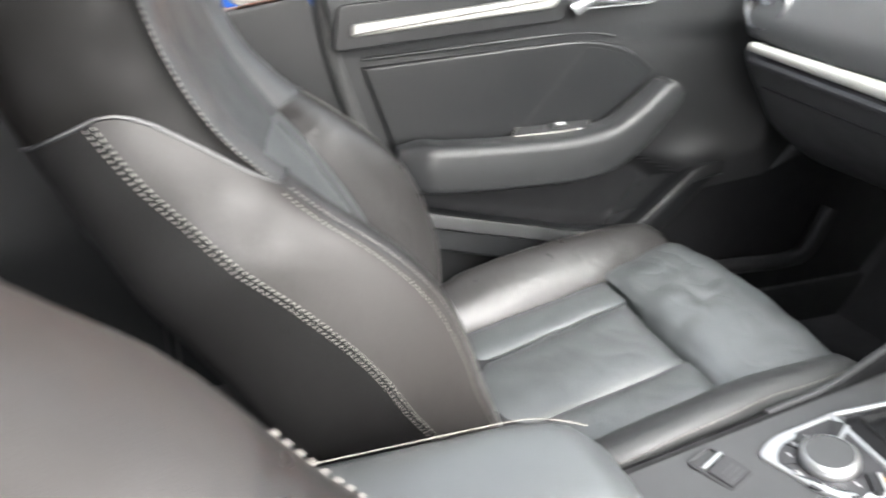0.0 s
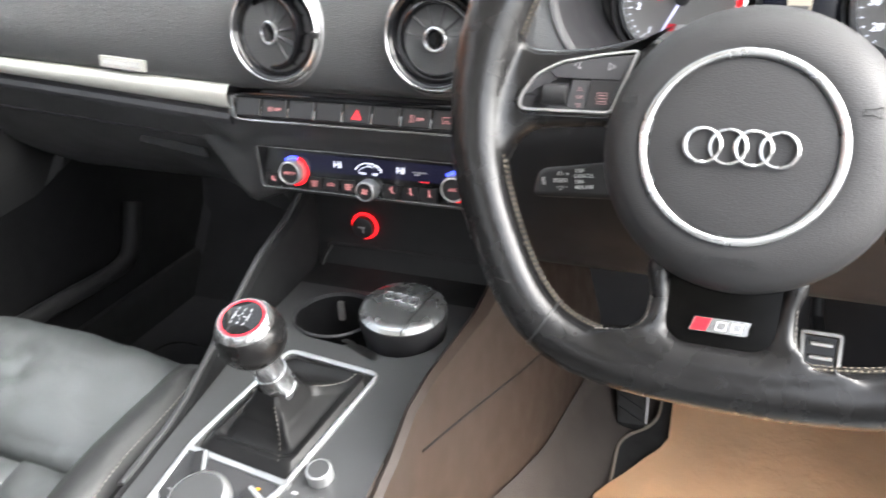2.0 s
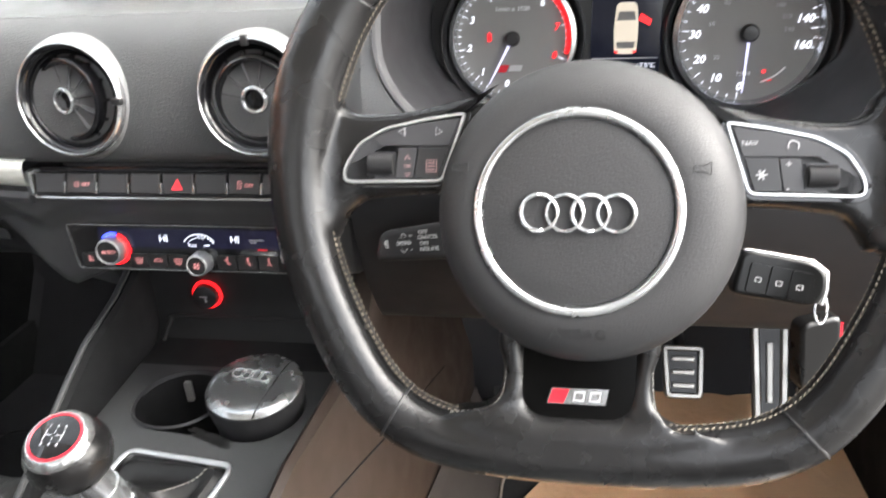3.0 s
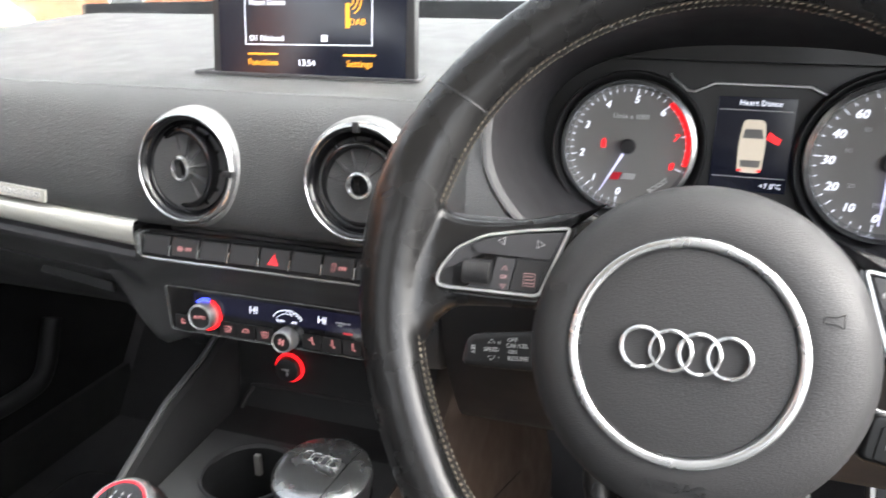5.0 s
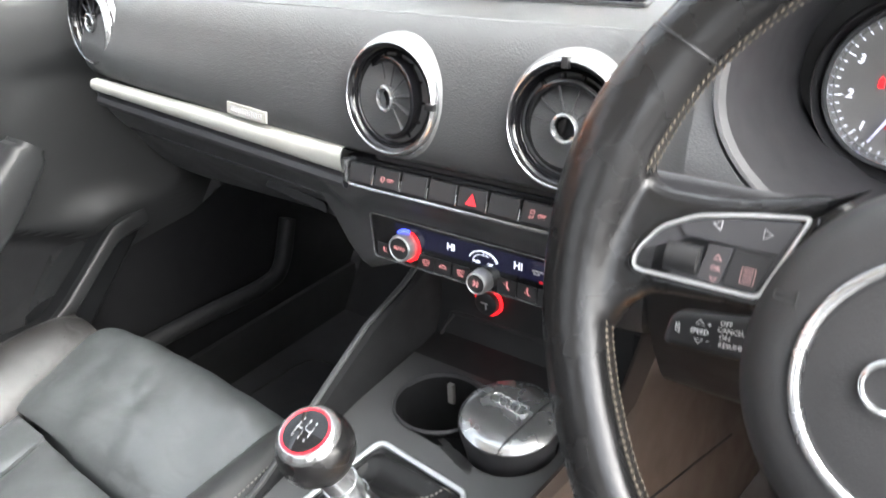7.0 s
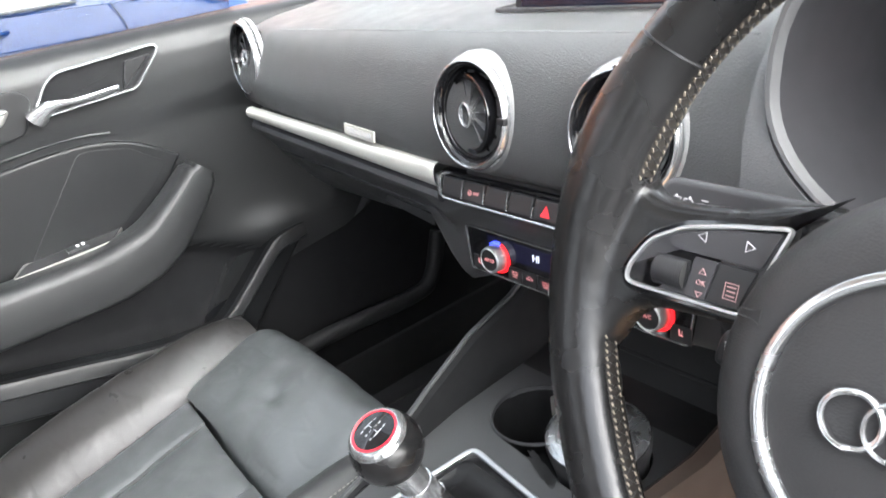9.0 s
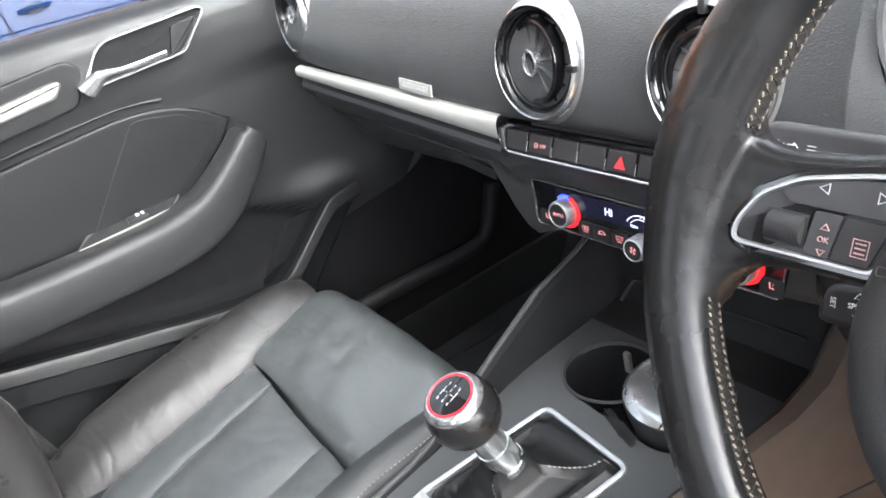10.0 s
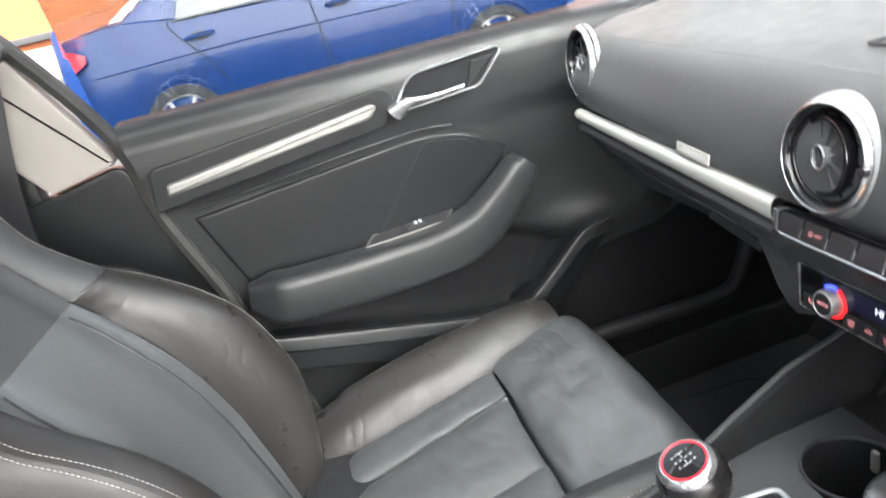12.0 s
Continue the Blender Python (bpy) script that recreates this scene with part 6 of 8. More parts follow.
def centre_console():
    c = thing("centre_console", (0, 0.1, 0.05), "dark grey plastic centre console between the seats", "console")
    gaiter_hole = round_poly(FRAME_GAITER, 0.012, 6)
    n = 56
    cup_hole = []
    for i in range(n):
        a = 2 * math.pi * i / n
        d = Vector((math.cos(a), math.sin(a)))
        # pocket that holds the cup ring and the ashtray side by side
        best = 0.0
        for k in range(9):
            t = k / 8
            ctr = Vector((-0.044 + 0.092 * t, 0.316 - 0.008 * t)) - Vector((0.008, 0.311))
            b = d.dot(ctr)
            disc = b * b - ctr.length_squared + 0.049 ** 2
            if disc > 0:
                best = max(best, b + math.sqrt(disc))
        cup_hole.append((0.008 + d.x * best, 0.311 + d.y * best))
    bm = bmesh.new()
    # rear flat stretch
    rings = []
    for y in (-0.36, -0.2, -0.05, 0.04, 0.080):
        rings.append([Vector((-0.122 + (right_edge(y) + 0.122) * k / 8, y, con_z(y))) for k in range(9)])
    loft(bm, rings, closed=False)
    hole_strip(bm, 0.080, 0.248, gaiter_hole)
    hole_strip(bm, 0.248, 0.372, cup_hole)
    bmesh.ops.remove_doubles(bm, verts=bm.verts, dist=0.0004)
    part("console_top", bm, CONSOLE, c, "dark grey satin console top")
    bm = bmesh.new()
    rings = []
    for y, z in ((0.372, con_z(0.372)), (0.40, con_z(0.40)), (0.418, 0.402), (0.428, 0.420), (0.432, 0.45), (0.428, 0.54)):
        rings.append([Vector((-0.122 + (right_edge(0.4) + 0.122) * k / 8, y, z)) for k in range(9)])
    loft(bm, rings, closed=False)
    part("tray_wall", bm, LOWER, c, "dark plastic tray wall")
    bm = bmesh.new()
    tube(bm, spline([(-0.112, 0.412, 0.402), (-0.104, 0.424, 0.421), (-0.085, 0.4285, 0.4265), (0.10, 0.4285, 0.4265)], 6), 0.0028, 8)
    part("tray_ledge", bm, LOWER, c)
    # flanks with raised wings towards the dash
    for s in (-1, 1):
        bm = bmesh.new()
        rings = []
        outline = []
        for i in range(26):
            y = -0.36 + (1.11 if s > 0 else 0.84) * i / 25
            edge = right_edge(y) if s > 0 else 0.122
            if s > 0:
                lift = (0.408 - con_z(y)) * max(0, min(1, (y - 0.12) / 0.07)) + min(0.13, 0.10 * max(0, (y - 0.37) / 0.1) ** 1.5)
            else:
                lift = 0.062 * max(0, min(1, (y - 0.13) / 0.17)) + 0.03 * max(0, min(1, (y - 0.28) / 0.14)) + 0.05 * max(0, (y - 0.40) / 0.1)
            top = con_z(y) + max(lift, 0.0)
            out = edge + 0.016 + 0.01 * max(0, (y - 0.2) / 0.25)
            flare = (0.018 if s > 0 else 0.03) * max(0, (y - 0.1) / 0.3)
            sec = [(edge - 0.001, con_z(y) - 0.006), (edge, con_z(y) + 0.3 * max(lift, 0)), (edge + 0.002, top - 0.004), (edge + 0.007, top), (out - 0.002, top - 0.004), (out + 0.001, top - 0.018), (out + 0.008 + flare * 0.4, 0.30), (out + 0.016 + flare, 0.18), (out + 0.02 + flare, 0.03)]
            rings.append([Vector((s * x, y, z)) for x, z in sec])
            outline.append((y, [(z, x) for x, z in sec[5:]]))
        loft(bm, rings, closed=False)
        # painted light: brown paper bounce on the right flank, shade on the left
        part("side_panel", bm, TUNNEL if s > 0 else POCKET, c, "dark plastic side panel, browned for light off the paper" if s > 0 else "plastic side panel, coloured dark for shade")
        if s < 0:  # narrow grey rail along the wing's top edge
            bm = bmesh.new()
            tube(bm, [r[3].lerp(r[4], 0.5) + Vector((0, 0, 0.0004)) for r in rings[12:]], 0.0048, 10, flat=0.8)
            part("edge_rail", bm, CONSOLE, c, "grey rail along the wing")

        def face(y, z):
            """How far out the side panel stands at a height."""
            k = max(1, next((q for q, o in enumerate(outline) if o[0] >= y), len(outline) - 1))
            out = []
            for o in (outline[k - 1], outline[k]):
                x = o[1][0][1]
                for (z1, x1), (z2, x2) in zip(o[1], o[1][1:]):
                    if z1 >= z >= z2:
                        x = x1 + (x2 - x1) * (z1 - z) / (z1 - z2)
                out.append(x)
            t = (y - outline[k - 1][0]) / (outline[k][0] - outline[k - 1][0])
            return out[0] + (out[1] - out[0]) * t
        bm = bmesh.new()
        line = []
        for i in range(24):
            y = (0.17 + 0.45 * i / 23) if s > 0 else 0.02 + 0.40 * i / 23
            z = 0.352 - 0.26 * (y - 0.17) if s > 0 else con_z(y) - 0.075 + 0.05 * i / 23
            line.append(Vector((s * (face(y, z) + 0.0001), y, z)))
        tube(bm, line, 0.0016, 6)
        part("panel_gap", bm, BLACK, c)
        if s > 0:  # carpet that rises from the floor onto the tunnel
            bm = bmesh.new()
            rings = []
            for i in range(23):
                y = 0.20 + 0.55 * i / 22
                z = 0.218 - 0.30 * (y - 0.20) + 0.18 * max(0, y - 0.45)
                x = face(y, z) + 0.003
                pts = spline([(x, z, 0), (x + 0.010, z - 0.03, 0), (x + 0.035, 0.065, 0), (x + 0.09, 0.034, 0), (0.33, 0.0335, 0)], 5)
                rings.append([Vector((p.x, y, p.y + 0.0022 * noise.noise(Vector((p.x * 24, y * 24, p.y * 24))))) for p in pts])
            loft(bm, rings, closed=False)
            part("tunnel_carpet", bm, DUSTY, c, "dusty grey-brown carpet")
    # bright frame round selector dial and gaiter
    base = Matrix.Translation((0, 0, 0))

    def on_top(bmx, lift):
        for v in bmx.verts:
            v.co.z += con_z(v.co.y) + lift
    bm = bmesh.new()
    ring_prism(bm, round_poly(FRAME_ALL, [0.012, 0.016, 0.004, 0.014, 0.014, 0.004, 0.016], 5), 0.0055, 0.004)
    on_top(bm, 0.0)
    part("bright_frame", bm, FRAME_SILVER, c, "bright silver frame")
    bm = bmesh.new()
    prism(bm, [(-0.094, 0.092), (0.026, 0.079), (0.027, 0.085), (-0.093, 0.098)], 0.004, None, 0.001)
    on_top(bm, 0.0)
    part("cross_bar", bm, FRAME_SILVER, c, "bright silver bar")
    bm = bmesh.new()
    prism(bm, round_poly([(-0.079, -0.004), (-0.006, 0.016), (0.018, 0.079), (-0.090, 0.092), (-0.090, 0.020)], 0.008, 4), 0.0022, None, 0.0008)
    on_top(bm, 0.0004)
    part("selector_plate", bm, PLASTIC, c, "dark grey selector plate")
    # the frame's two broad corners
    for outline in ([(-0.080, -0.009), (-0.058, -0.003), (-0.071, 0.004), (-0.081, 0.018), (-0.084, 0.040), (-0.093, 0.046), (-0.093, 0.012)], [(-0.046, 0.000), (-0.003, 0.0135), (0.006, 0.034), (0.000, 0.034), (-0.008, 0.022), (-0.026, 0.013)]):
        bm = bmesh.new()
        prism(bm, round_poly(outline, 0.006, 4), 0.0022, None, 0.0010)
        on_top(bm, 0.0020)
        part("frame_corner", bm, FRAME_SILVER, c)
    # selector dial
    o = frame_of((-0.042, 0.043, con_z(0.043) + 0.002), (1, 0, 0), (0, 1, 0.17))
    bm = bmesh.new()
    lathe(bm, [(0.0275, 0.0), (0.0288, 0.003), (0.0288, 0.0085), (0.0280, 0.0120), (0.0250, 0.0150), (0.0238, 0.0152)], o, 56)
    k = part("selector_dial", bm, SILVER, c, "silver edged selector dial")
    bm = bmesh.new()
    lathe(bm, [(0.0, 0.0150), (0.018, 0.0151), (0.0232, 0.0153), (0.0240, 0.0148)], o, 48)
    part("dial_top", bm, CONSOLE, k, "grey dial top")
    # raised keys round the dial
    ringed = frame_of((-0.042, 0.043, con_z(0.043) + 0.0018), (1, 0, 0), (0, 1, 0.17))
    for a0, a1, r1 in ((-150, -112, 0.044), (-108, -72, 0.040), (-68, -25, 0.044), (-20, 22, 0.050), (150, 190, 0.041), (193, 207, 0.043)):
        line = [(r1 * math.cos(radians(a0 + (a1 - a0) * q / 8)), r1 * math.sin(radians(a0 + (a1 - a0) * q / 8))) for q in range(9)]
        line += [(0.0305 * math.cos(radians(a1 - (a1 - a0) * q / 8)), 0.0305 * math.sin(radians(a1 - (a1 - a0) * q / 8))) for q in range(9)]
        bm = bmesh.new()
        prism(bm, round_poly(line, 0.0008, 2), 0.0022, ringed, 0.0008)
        key = part("selector_key", bm, PLASTIC, c)
        am = radians((a0 + a1) / 2)
        bm = bmesh.new()
        box(bm, (0.0365 * math.cos(am), 0.0365 * math.sin(am), 0.0024), (0.008, 0.0016, 0.0003), 0, ringed)
        part("key_print", bm, GREYPRINT, key)
    for x, y, rot in ((-0.066, 0.081, -62), (0.004, 0.060, -28)):
        o2 = frame_of((x, y, con_z(y) + 0.0026), (1, 0, 0), (0, 1, 0.17)) @ Matrix.Rotation(radians(rot), 4, 'Z')
        bm = bmesh.new()
        box(bm, (0, -0.004, 0.003), (0.026, 0.010, 0.007), 0.0018, o2)
        t = part("toggle", bm, BLACK, c, "black toggle with silver edge")
        bm = bmesh.new()
        box(bm, (0, 0.003, 0.0052), (0.024, 0.0045, 0.0035), 0.0014, o2)
        part("toggle_edge", bm, SILVER, t)
    bm = bmesh.new()
    box(bm, (0.001, 0.070, con_z(0.070) + 0.0040), (0.004, 0.0022, 0.001), 0.0003)
    part("lit_mark", bm, ORANGEGLOW, c, "orange lit mark")
    # volume knob
    o = frame_of((0.049, 0.100, con_z(0.100)), (1, 0, 0), (0, 1, 0.17))
    bm = bmesh.new()
    lathe(bm, [(0.0125, 0.0), (0.0125, 0.009), (0.0118, 0.0115), (0.010, 0.012)], o, 32)
    k = part("volume_knob", bm, SILVER, c, "chrome volume knob")
    bm = bmesh.new()
    lathe(bm, [(0.0, 0.0112), (0.0102, 0.0118)], o, 28)
    part("knob_top", bm, CONSOLE, k)
    for x in (0.034, 0.062):
        bm = bmesh.new()
        box(bm, (x, 0.078, con_z(0.078) + 0.0005), (0.006, 0.003, 0.0006), 0)
        part("volume_print", bm, GREYPRINT, c)
    # parking brake switch
    o = frame_of((-0.082, -0.052, con_z(-0.052)), (1, 0.35, 0), (-0.35, 1, 0.17))
    bm = bmesh.new()
    ring_prism(bm, round_poly([(-0.034, -0.019), (0.024, -0.019), (0.024, 0.019), (-0.030, 0.019)], 0.007), 0.0035, 0.002, o)
    part("brake_frame", bm, PLASTIC, c)
    bm = bmesh.new()
    box(bm, (0.006, 0, 0.002), (0.030, 0.032, 0.006), 0.002, o)
    b = part("parking_brake_switch", bm, PLASTIC, c, "black parking brake switch")
    bm = bmesh.new()
    for k in range(3):
        box(bm, (0.004 + k * 0.006, 0, 0.0052), (0.0025, 0.022, 0.001), 0.0004, o)
    part("grip_bar", bm, CONSOLE, b)
    bm = bmesh.new()
    box(bm, (-0.014, 0, 0.003), (0.004, 0.032, 0.004), 0.001, o)
    part("silver_bar", bm, SILVER, b)
    # cup pocket walls and floor
    bm = bmesh.new()
    rings = [[Vector((x, y, con_z(y) + 0.0005)) for x, y in cup_hole]]
    for k, dz in ((0.97, -0.006), (0.94, -0.02), (0.90, -0.085)):
        rings.append([Vector((0.008 + (x - 0.008) * k, 0.311 + (y - 0.311) * k, con_z(0.311) + dz)) for x, y in cup_hole])
    loft(bm, rings, True, False, False)
    bm.faces.new([v for v in bm.verts][-n:])
    part("cup_pocket", bm, POCKET, c, "near black cup pocket")
    bm = bmesh.new()
    lathe(bm, [(0.0470, -0.002), (0.0480, 0.0022), (0.0495, 0.0022), (0.0505, 0.0)], Matrix.Translation((-0.044, 0.316, con_z(0.316))), 52)
    part("cup_ring", bm, PLASTIC, c, "dark plastic cup ring")
    bm = bmesh.new()
    box(bm, (-0.058, 0.356, con_z(0.34) - 0.022), (0.008, 0.006, 0.026), 0.002)
    part("cup_spring", bm, DIAL, c, "pale grip spring")
    # dark greasy mark on the top beside the ashtray
    for mx, my, rx, ry, seed in ((0.014, 0.262, 0.024, 0.0055, 1.0), (0.028, 0.255, 0.012, 0.004, 5.0), (-0.002, 0.270, 0.009, 0.003, 9.0)):
        bm = bmesh.new()
        ring = []
        for k in range(36):
            a = 2 * math.pi * k / 36
            q = 1 + 0.45 * noise.noise(Vector((2.2 * math.cos(a), 2.2 * math.sin(a), seed)))
            x, y = mx + rx * q * math.cos(a), my + ry * q * math.sin(a) - 0.28 * rx * q * math.cos(a)
            ring.append(bm.verts.new((x, y, con_z(y) + 0.0003)))
        bm.faces.new(ring)
        part("grease_mark", bm, STAIN, c, "dark greasy mark")
    # power socket at the back of the tray
    o = frame_of((-0.052, 0.4285, 0.458), (1, 0, 0), (0, 0, 1))
    bm = bmesh.new()
    lathe(bm, [(0.0152, 0.0), (0.0156, 0.003), (0.0178, 0.003), (0.0182, 0.0)], o, 36)
    part("socket_ring", bm, REDGLOW, c, "red lit socket ring")
    bm = bmesh.new()
    lathe(bm, [(0.0, 0.011), (0.010, 0.011), (0.0142, 0.009), (0.0152, 0.0)], o, 32)
    s = part("socket_cap", bm, BLACK, c, "black socket cap")
    bm = bmesh.new()
    box(bm, (0, 0.002, 0.0113), (0.009, 0.0018, 0.0005), 0, o)
    box(bm, (0.002, -0.002, 0.0113), (0.0018, 0.007, 0.0005), 0, o)
    part("socket_print", bm, GREYPRINT, s)


centre_console()


def gear_lever():
    g = thing("gear_lever", (-0.02, 0.16, 0.385), "gear lever with black ball knob and leather gaiter", "gear lever")
    top, foot = Vector((-0.019, 0.122, 0.488)), Vector((-0.018, 0.158, 0.395))
    ax = (top - foot).normalized()
    o = frame_of(top, ax.orthogonal(), ax.cross(ax.orthogonal()))
    face = frame_of(top + Vector((0.001, -0.006, 0.020)), (1, 0, -0.02), (0, 1, 0.35))
    # gaiter: a tent of folded leather from the frame up to the collar
    base = round_poly(shrink(FRAME_GAITER, 0.003), 0.012, 16)
    n = len(base)
    collar = foot + ax * 0.026
    ctr = Vector((sum(p[0] for p in base) / n, sum(p[1] for p in base) / n))
    folds = [(-92, 0.30), (-50, 0.16), (8, 0.20), (48, 0.30), (100, 0.18), (150, 0.22), (205, 0.28), (240, 0.15)]
    rings = []
    for lev in range(19):
        t = lev / 18
        ring = []
        for x, y in base:
            a = math.atan2(y - ctr.y, x - ctr.x)
            foot_p = Vector((x, y, con_z(y) - 0.001))
            head = collar + Vector((0.0188 * math.cos(a), 0.0188 * math.sin(a), 0.004 * math.sin(a)))
            p = foot_p.lerp(head, t)
            out = Vector((math.cos(a), math.sin(a), 0))
            arch = math.sin(math.pi * t)
            ridge = sum(w * math.exp(-((((math.degrees(a) - d - 25 * t * (w - 0.2) * 8) + 180) % 360 - 180) / 11) ** 2) for d, w in folds)
            p += out * (0.046 * ridge * arch - 0.016 * arch)
            p.z += 0.008 * math.exp(-((t - 0.13) / 0.09) ** 2) + 0.018 * ridge * arch - 0.013 * arch
            p += out * 0.0045 * noise.noise(Vector((math.cos(a) * 2, math.sin(a) * 2, t * 7))) * arch
            p.z += 0.004 * noise.noise(Vector((math.cos(a) * 3, math.sin(a) * 3, t * 5 + 8))) * arch
            ring.append(p)
        rings.append(ring)
    bm = bmesh.new()
    loft(bm, rings, True, False, False)
    ga = part("gaiter", bm, GAITER, g, "black leather gaiter with folds")
    bm = bmesh.new()
    for deg, lo, hi in ((-92, 2, 17), (-86, 2, 17), (48, 1, 12), (54, 1, 12)):
        line = []
        for lev in range(lo, hi):
            i = min(range(n), key=lambda q: abs(((math.degrees(math.atan2(base[q][1] - ctr.y, base[q][0] - ctr.x)) - deg) + 180) % 360 - 180))
            line.append(rings[lev][i] + Vector((0, -0.0006, 0.0010)))
        stitches(bm, line, 0.0028, 0.0018, 0.0005)
    part("stitching", bm, THREAD, ga, "pale double stitching")
    bm = bmesh.new()
    tube(bm, [foot + ax * 0.014, foot + ax * 0.020, foot + ax * 0.0201, foot + ax * 0.046, foot + ax * 0.0462, foot + ax * 0.085], [0.0178, 0.0178, 0.0166, 0.0160, 0.0150, 0.0145], 32)
    part("neck", bm, CHROME, g, "satin chrome neck")
    bm = bmesh.new()
    prof = []
    for k in range(15):
        a = radians(-90 + 135 * k / 14)
        prof.append((max(0.0, 0.0322 * math.cos(a)), 0.0322 * math.sin(a) * (0.94 if a < 0 else 1.0)))
    lathe(bm, prof, face @ Matrix.Translation((0, 0, -0.020)), 40)
    part("ball", bm, RIM_LEATHER, g, "black leather ball knob")
    bm = bmesh.new()
    lathe(bm, [(0.0268, -0.0022), (0.0262, 0.0002), (0.0244, 0.0030), (0.0220, 0.0047), (0.0206, 0.0045)], face, 44)
    part("knob_collar", bm, CHROME, g, "chrome collar")
    bm = bmesh.new()
    lathe(bm, [(0.0185, 0.0046), (0.0195, 0.0054), (0.0208, 0.0050)], face, 44)
    part("red_ring", bm, RED, g, "red ring")
    bm = bmesh.new()
    lathe(bm, [(0.0, 0.0072), (0.006, 0.0070), (0.012, 0.0063), (0.0187, 0.0048)], face, 40)
    cap = part("cap", bm, GLOSS, g, "gloss black cap with shift pattern")
    up = face @ Matrix.Translation((0, 0, 0.0070))
    bm = bmesh.new()
    for x in (-0.007, 0.0, 0.007):
        box(bm, (x, 0, 0), (0.0005, 0.009, 0.0003), 0, up)
    box(bm, (0, 0, 0), (0.0145, 0.0005, 0.0003), 0, up)
    part("shift_lines", bm, GREYPRINT, cap)
    for s, x, y in (("1", -0.007, 0.009), ("3", 0.0, 0.009), ("5", 0.007, 0.009), ("2", -0.007, -0.009), ("4", 0.0, -0.009), ("6", 0.007, -0.009)):
        bar_text("shift_figure", s, 0.0036, up @ Matrix.Translation((x * 0.9, y * 0.85, 0)), GREYPRINT, cap)


gear_lever()


def ashtray():
    at = (0.048, 0.308, con_z(0.31) - 0.04)
    a = thing("ashtray", at, "round lidded ashtray with satin silver lid in the cup holder", "ashtray")
    o = Matrix.Translation((at[0], at[1], 0.399)) @ Euler((radians(6), radians(2), 0)).to_matrix().to_4x4()
    bm = bmesh.new()
    lathe(bm, [(0.0, -0.045), (0.042, -0.045), (0.0455, -0.010), (0.0485, 0.006), (0.0500, 0.018), (0.0495, 0.0235), (0.047, 0.025)], o, 56)
    part("cup", bm, BLACK, a, "black plastic cup")
    # lid in two parts with a gap between them
    for u0, u1 in ((-1.0, 0.43), (0.455, 1.0)):
        bm = bmesh.new()
        rows = []
        for i in range(25):
            u = u0 + (u1 - u0) * i / 24
            half = 0.0490 * math.sqrt(max(0.0, 1 - u * u))
            row = []
            for j in range(25):
                v = -1 + 2 * j / 24
                x, y = u * 0.0490, v * half
                r = min(1.0, math.hypot(x, y) / 0.0490)
                row.append(o @ Matrix.Rotation(radians(-8), 4, 'Z') @ Vector((x, y, 0.0312 - 0.0015 * r ** 2 - 0.0050 * r ** 10)))
            rows.append(row)
        loft(bm, rows, closed=False)
        bmesh.ops.remove_doubles(bm, verts=bm.verts, dist=1e-6)
        lid = part("lid", bm, LID, a, "satin silver lid")
    # emblem of four plain rings
    e = Matrix.Translation((0.045, 0.312, 0.4320)) @ Euler((radians(6), radians(2), radians(-6))).to_matrix().to_4x4()
    for k in range(4):
        bm = bmesh.new()
        x = (k - 1.5) * 0.0096
        tube(bm, [e @ Vector((x + 0.0066 * math.cos(t), 0.0066 * math.sin(t), 0)) for t in (2 * math.pi * j / 28 for j in range(28))], 0.0011, 8, True)
        part("emblem_ring", bm, CHROME, lid)


ashtray()


# ---- centre armrest ----
def centre_armrest():
    a = thing("armrest", (-0.03, -0.35, 0.36), "black leather centre armrest with pale stitching", "armrest")
    bm = bmesh.new()
    rings = []
    for i in range(15):
        u = i / 14
        y = -0.56 + 0.345 * u
        w = 0.074 * (1 if u < 0.75 else math.sqrt(max(0.02, 1 - ((u - 0.75) / 0.25) ** 2 * 0.75)))
        t = 0.030 * (1 if u < 0.85 else math.sqrt(max(0.05, 1 - ((u - 0.85) / 0.15) ** 2)))
        rings.append([Vector((-0.040 + x, y, 0.415 + z)) for x, z in oval(0, 0, w, t, 28, 3.4)])
    loft(bm, rings)
    part("pad", bm, LEATHER, a, "black leather pad")
    bm = bmesh.new()
    line = [Vector((-0.040 - 0.064 * (1 if u < 0.75 else math.sqrt(max(0.02, 1 - ((u - 0.75) / 0.25) ** 2 * 0.75))), -0.56 + 0.345 * u, 0.4425 - 0.006 * max(0, (u - 0.85) / 0.15))) for u in (k / 30 for k in range(30))]
    stitches(bm, line, 0.003, 0.0018, 0.0009)
    part("stitching", bm, THREAD, a, "pale stitching")
    bm = bmesh.new()
    box(bm, (-0.038, -0.39, 0.345), (0.150, 0.30, 0.09), 0.015)
    part("box", bm, PLASTIC, a, "dark plastic box")
    bm = bmesh.new()
    box(bm, (-0.130, -0.185, 0.315), (0.018, 0.05, 0.045), 0.005)
    bk = part("buckle", bm, BLACK, a, "black belt buckle")
    bm = bmesh.new()
    box(bm, (-0.130, -0.180, 0.340), (0.013, 0.022, 0.006), 0.002)
    part("buckle_button", bm, RED, bk, "red buckle button")


centre_armrest()


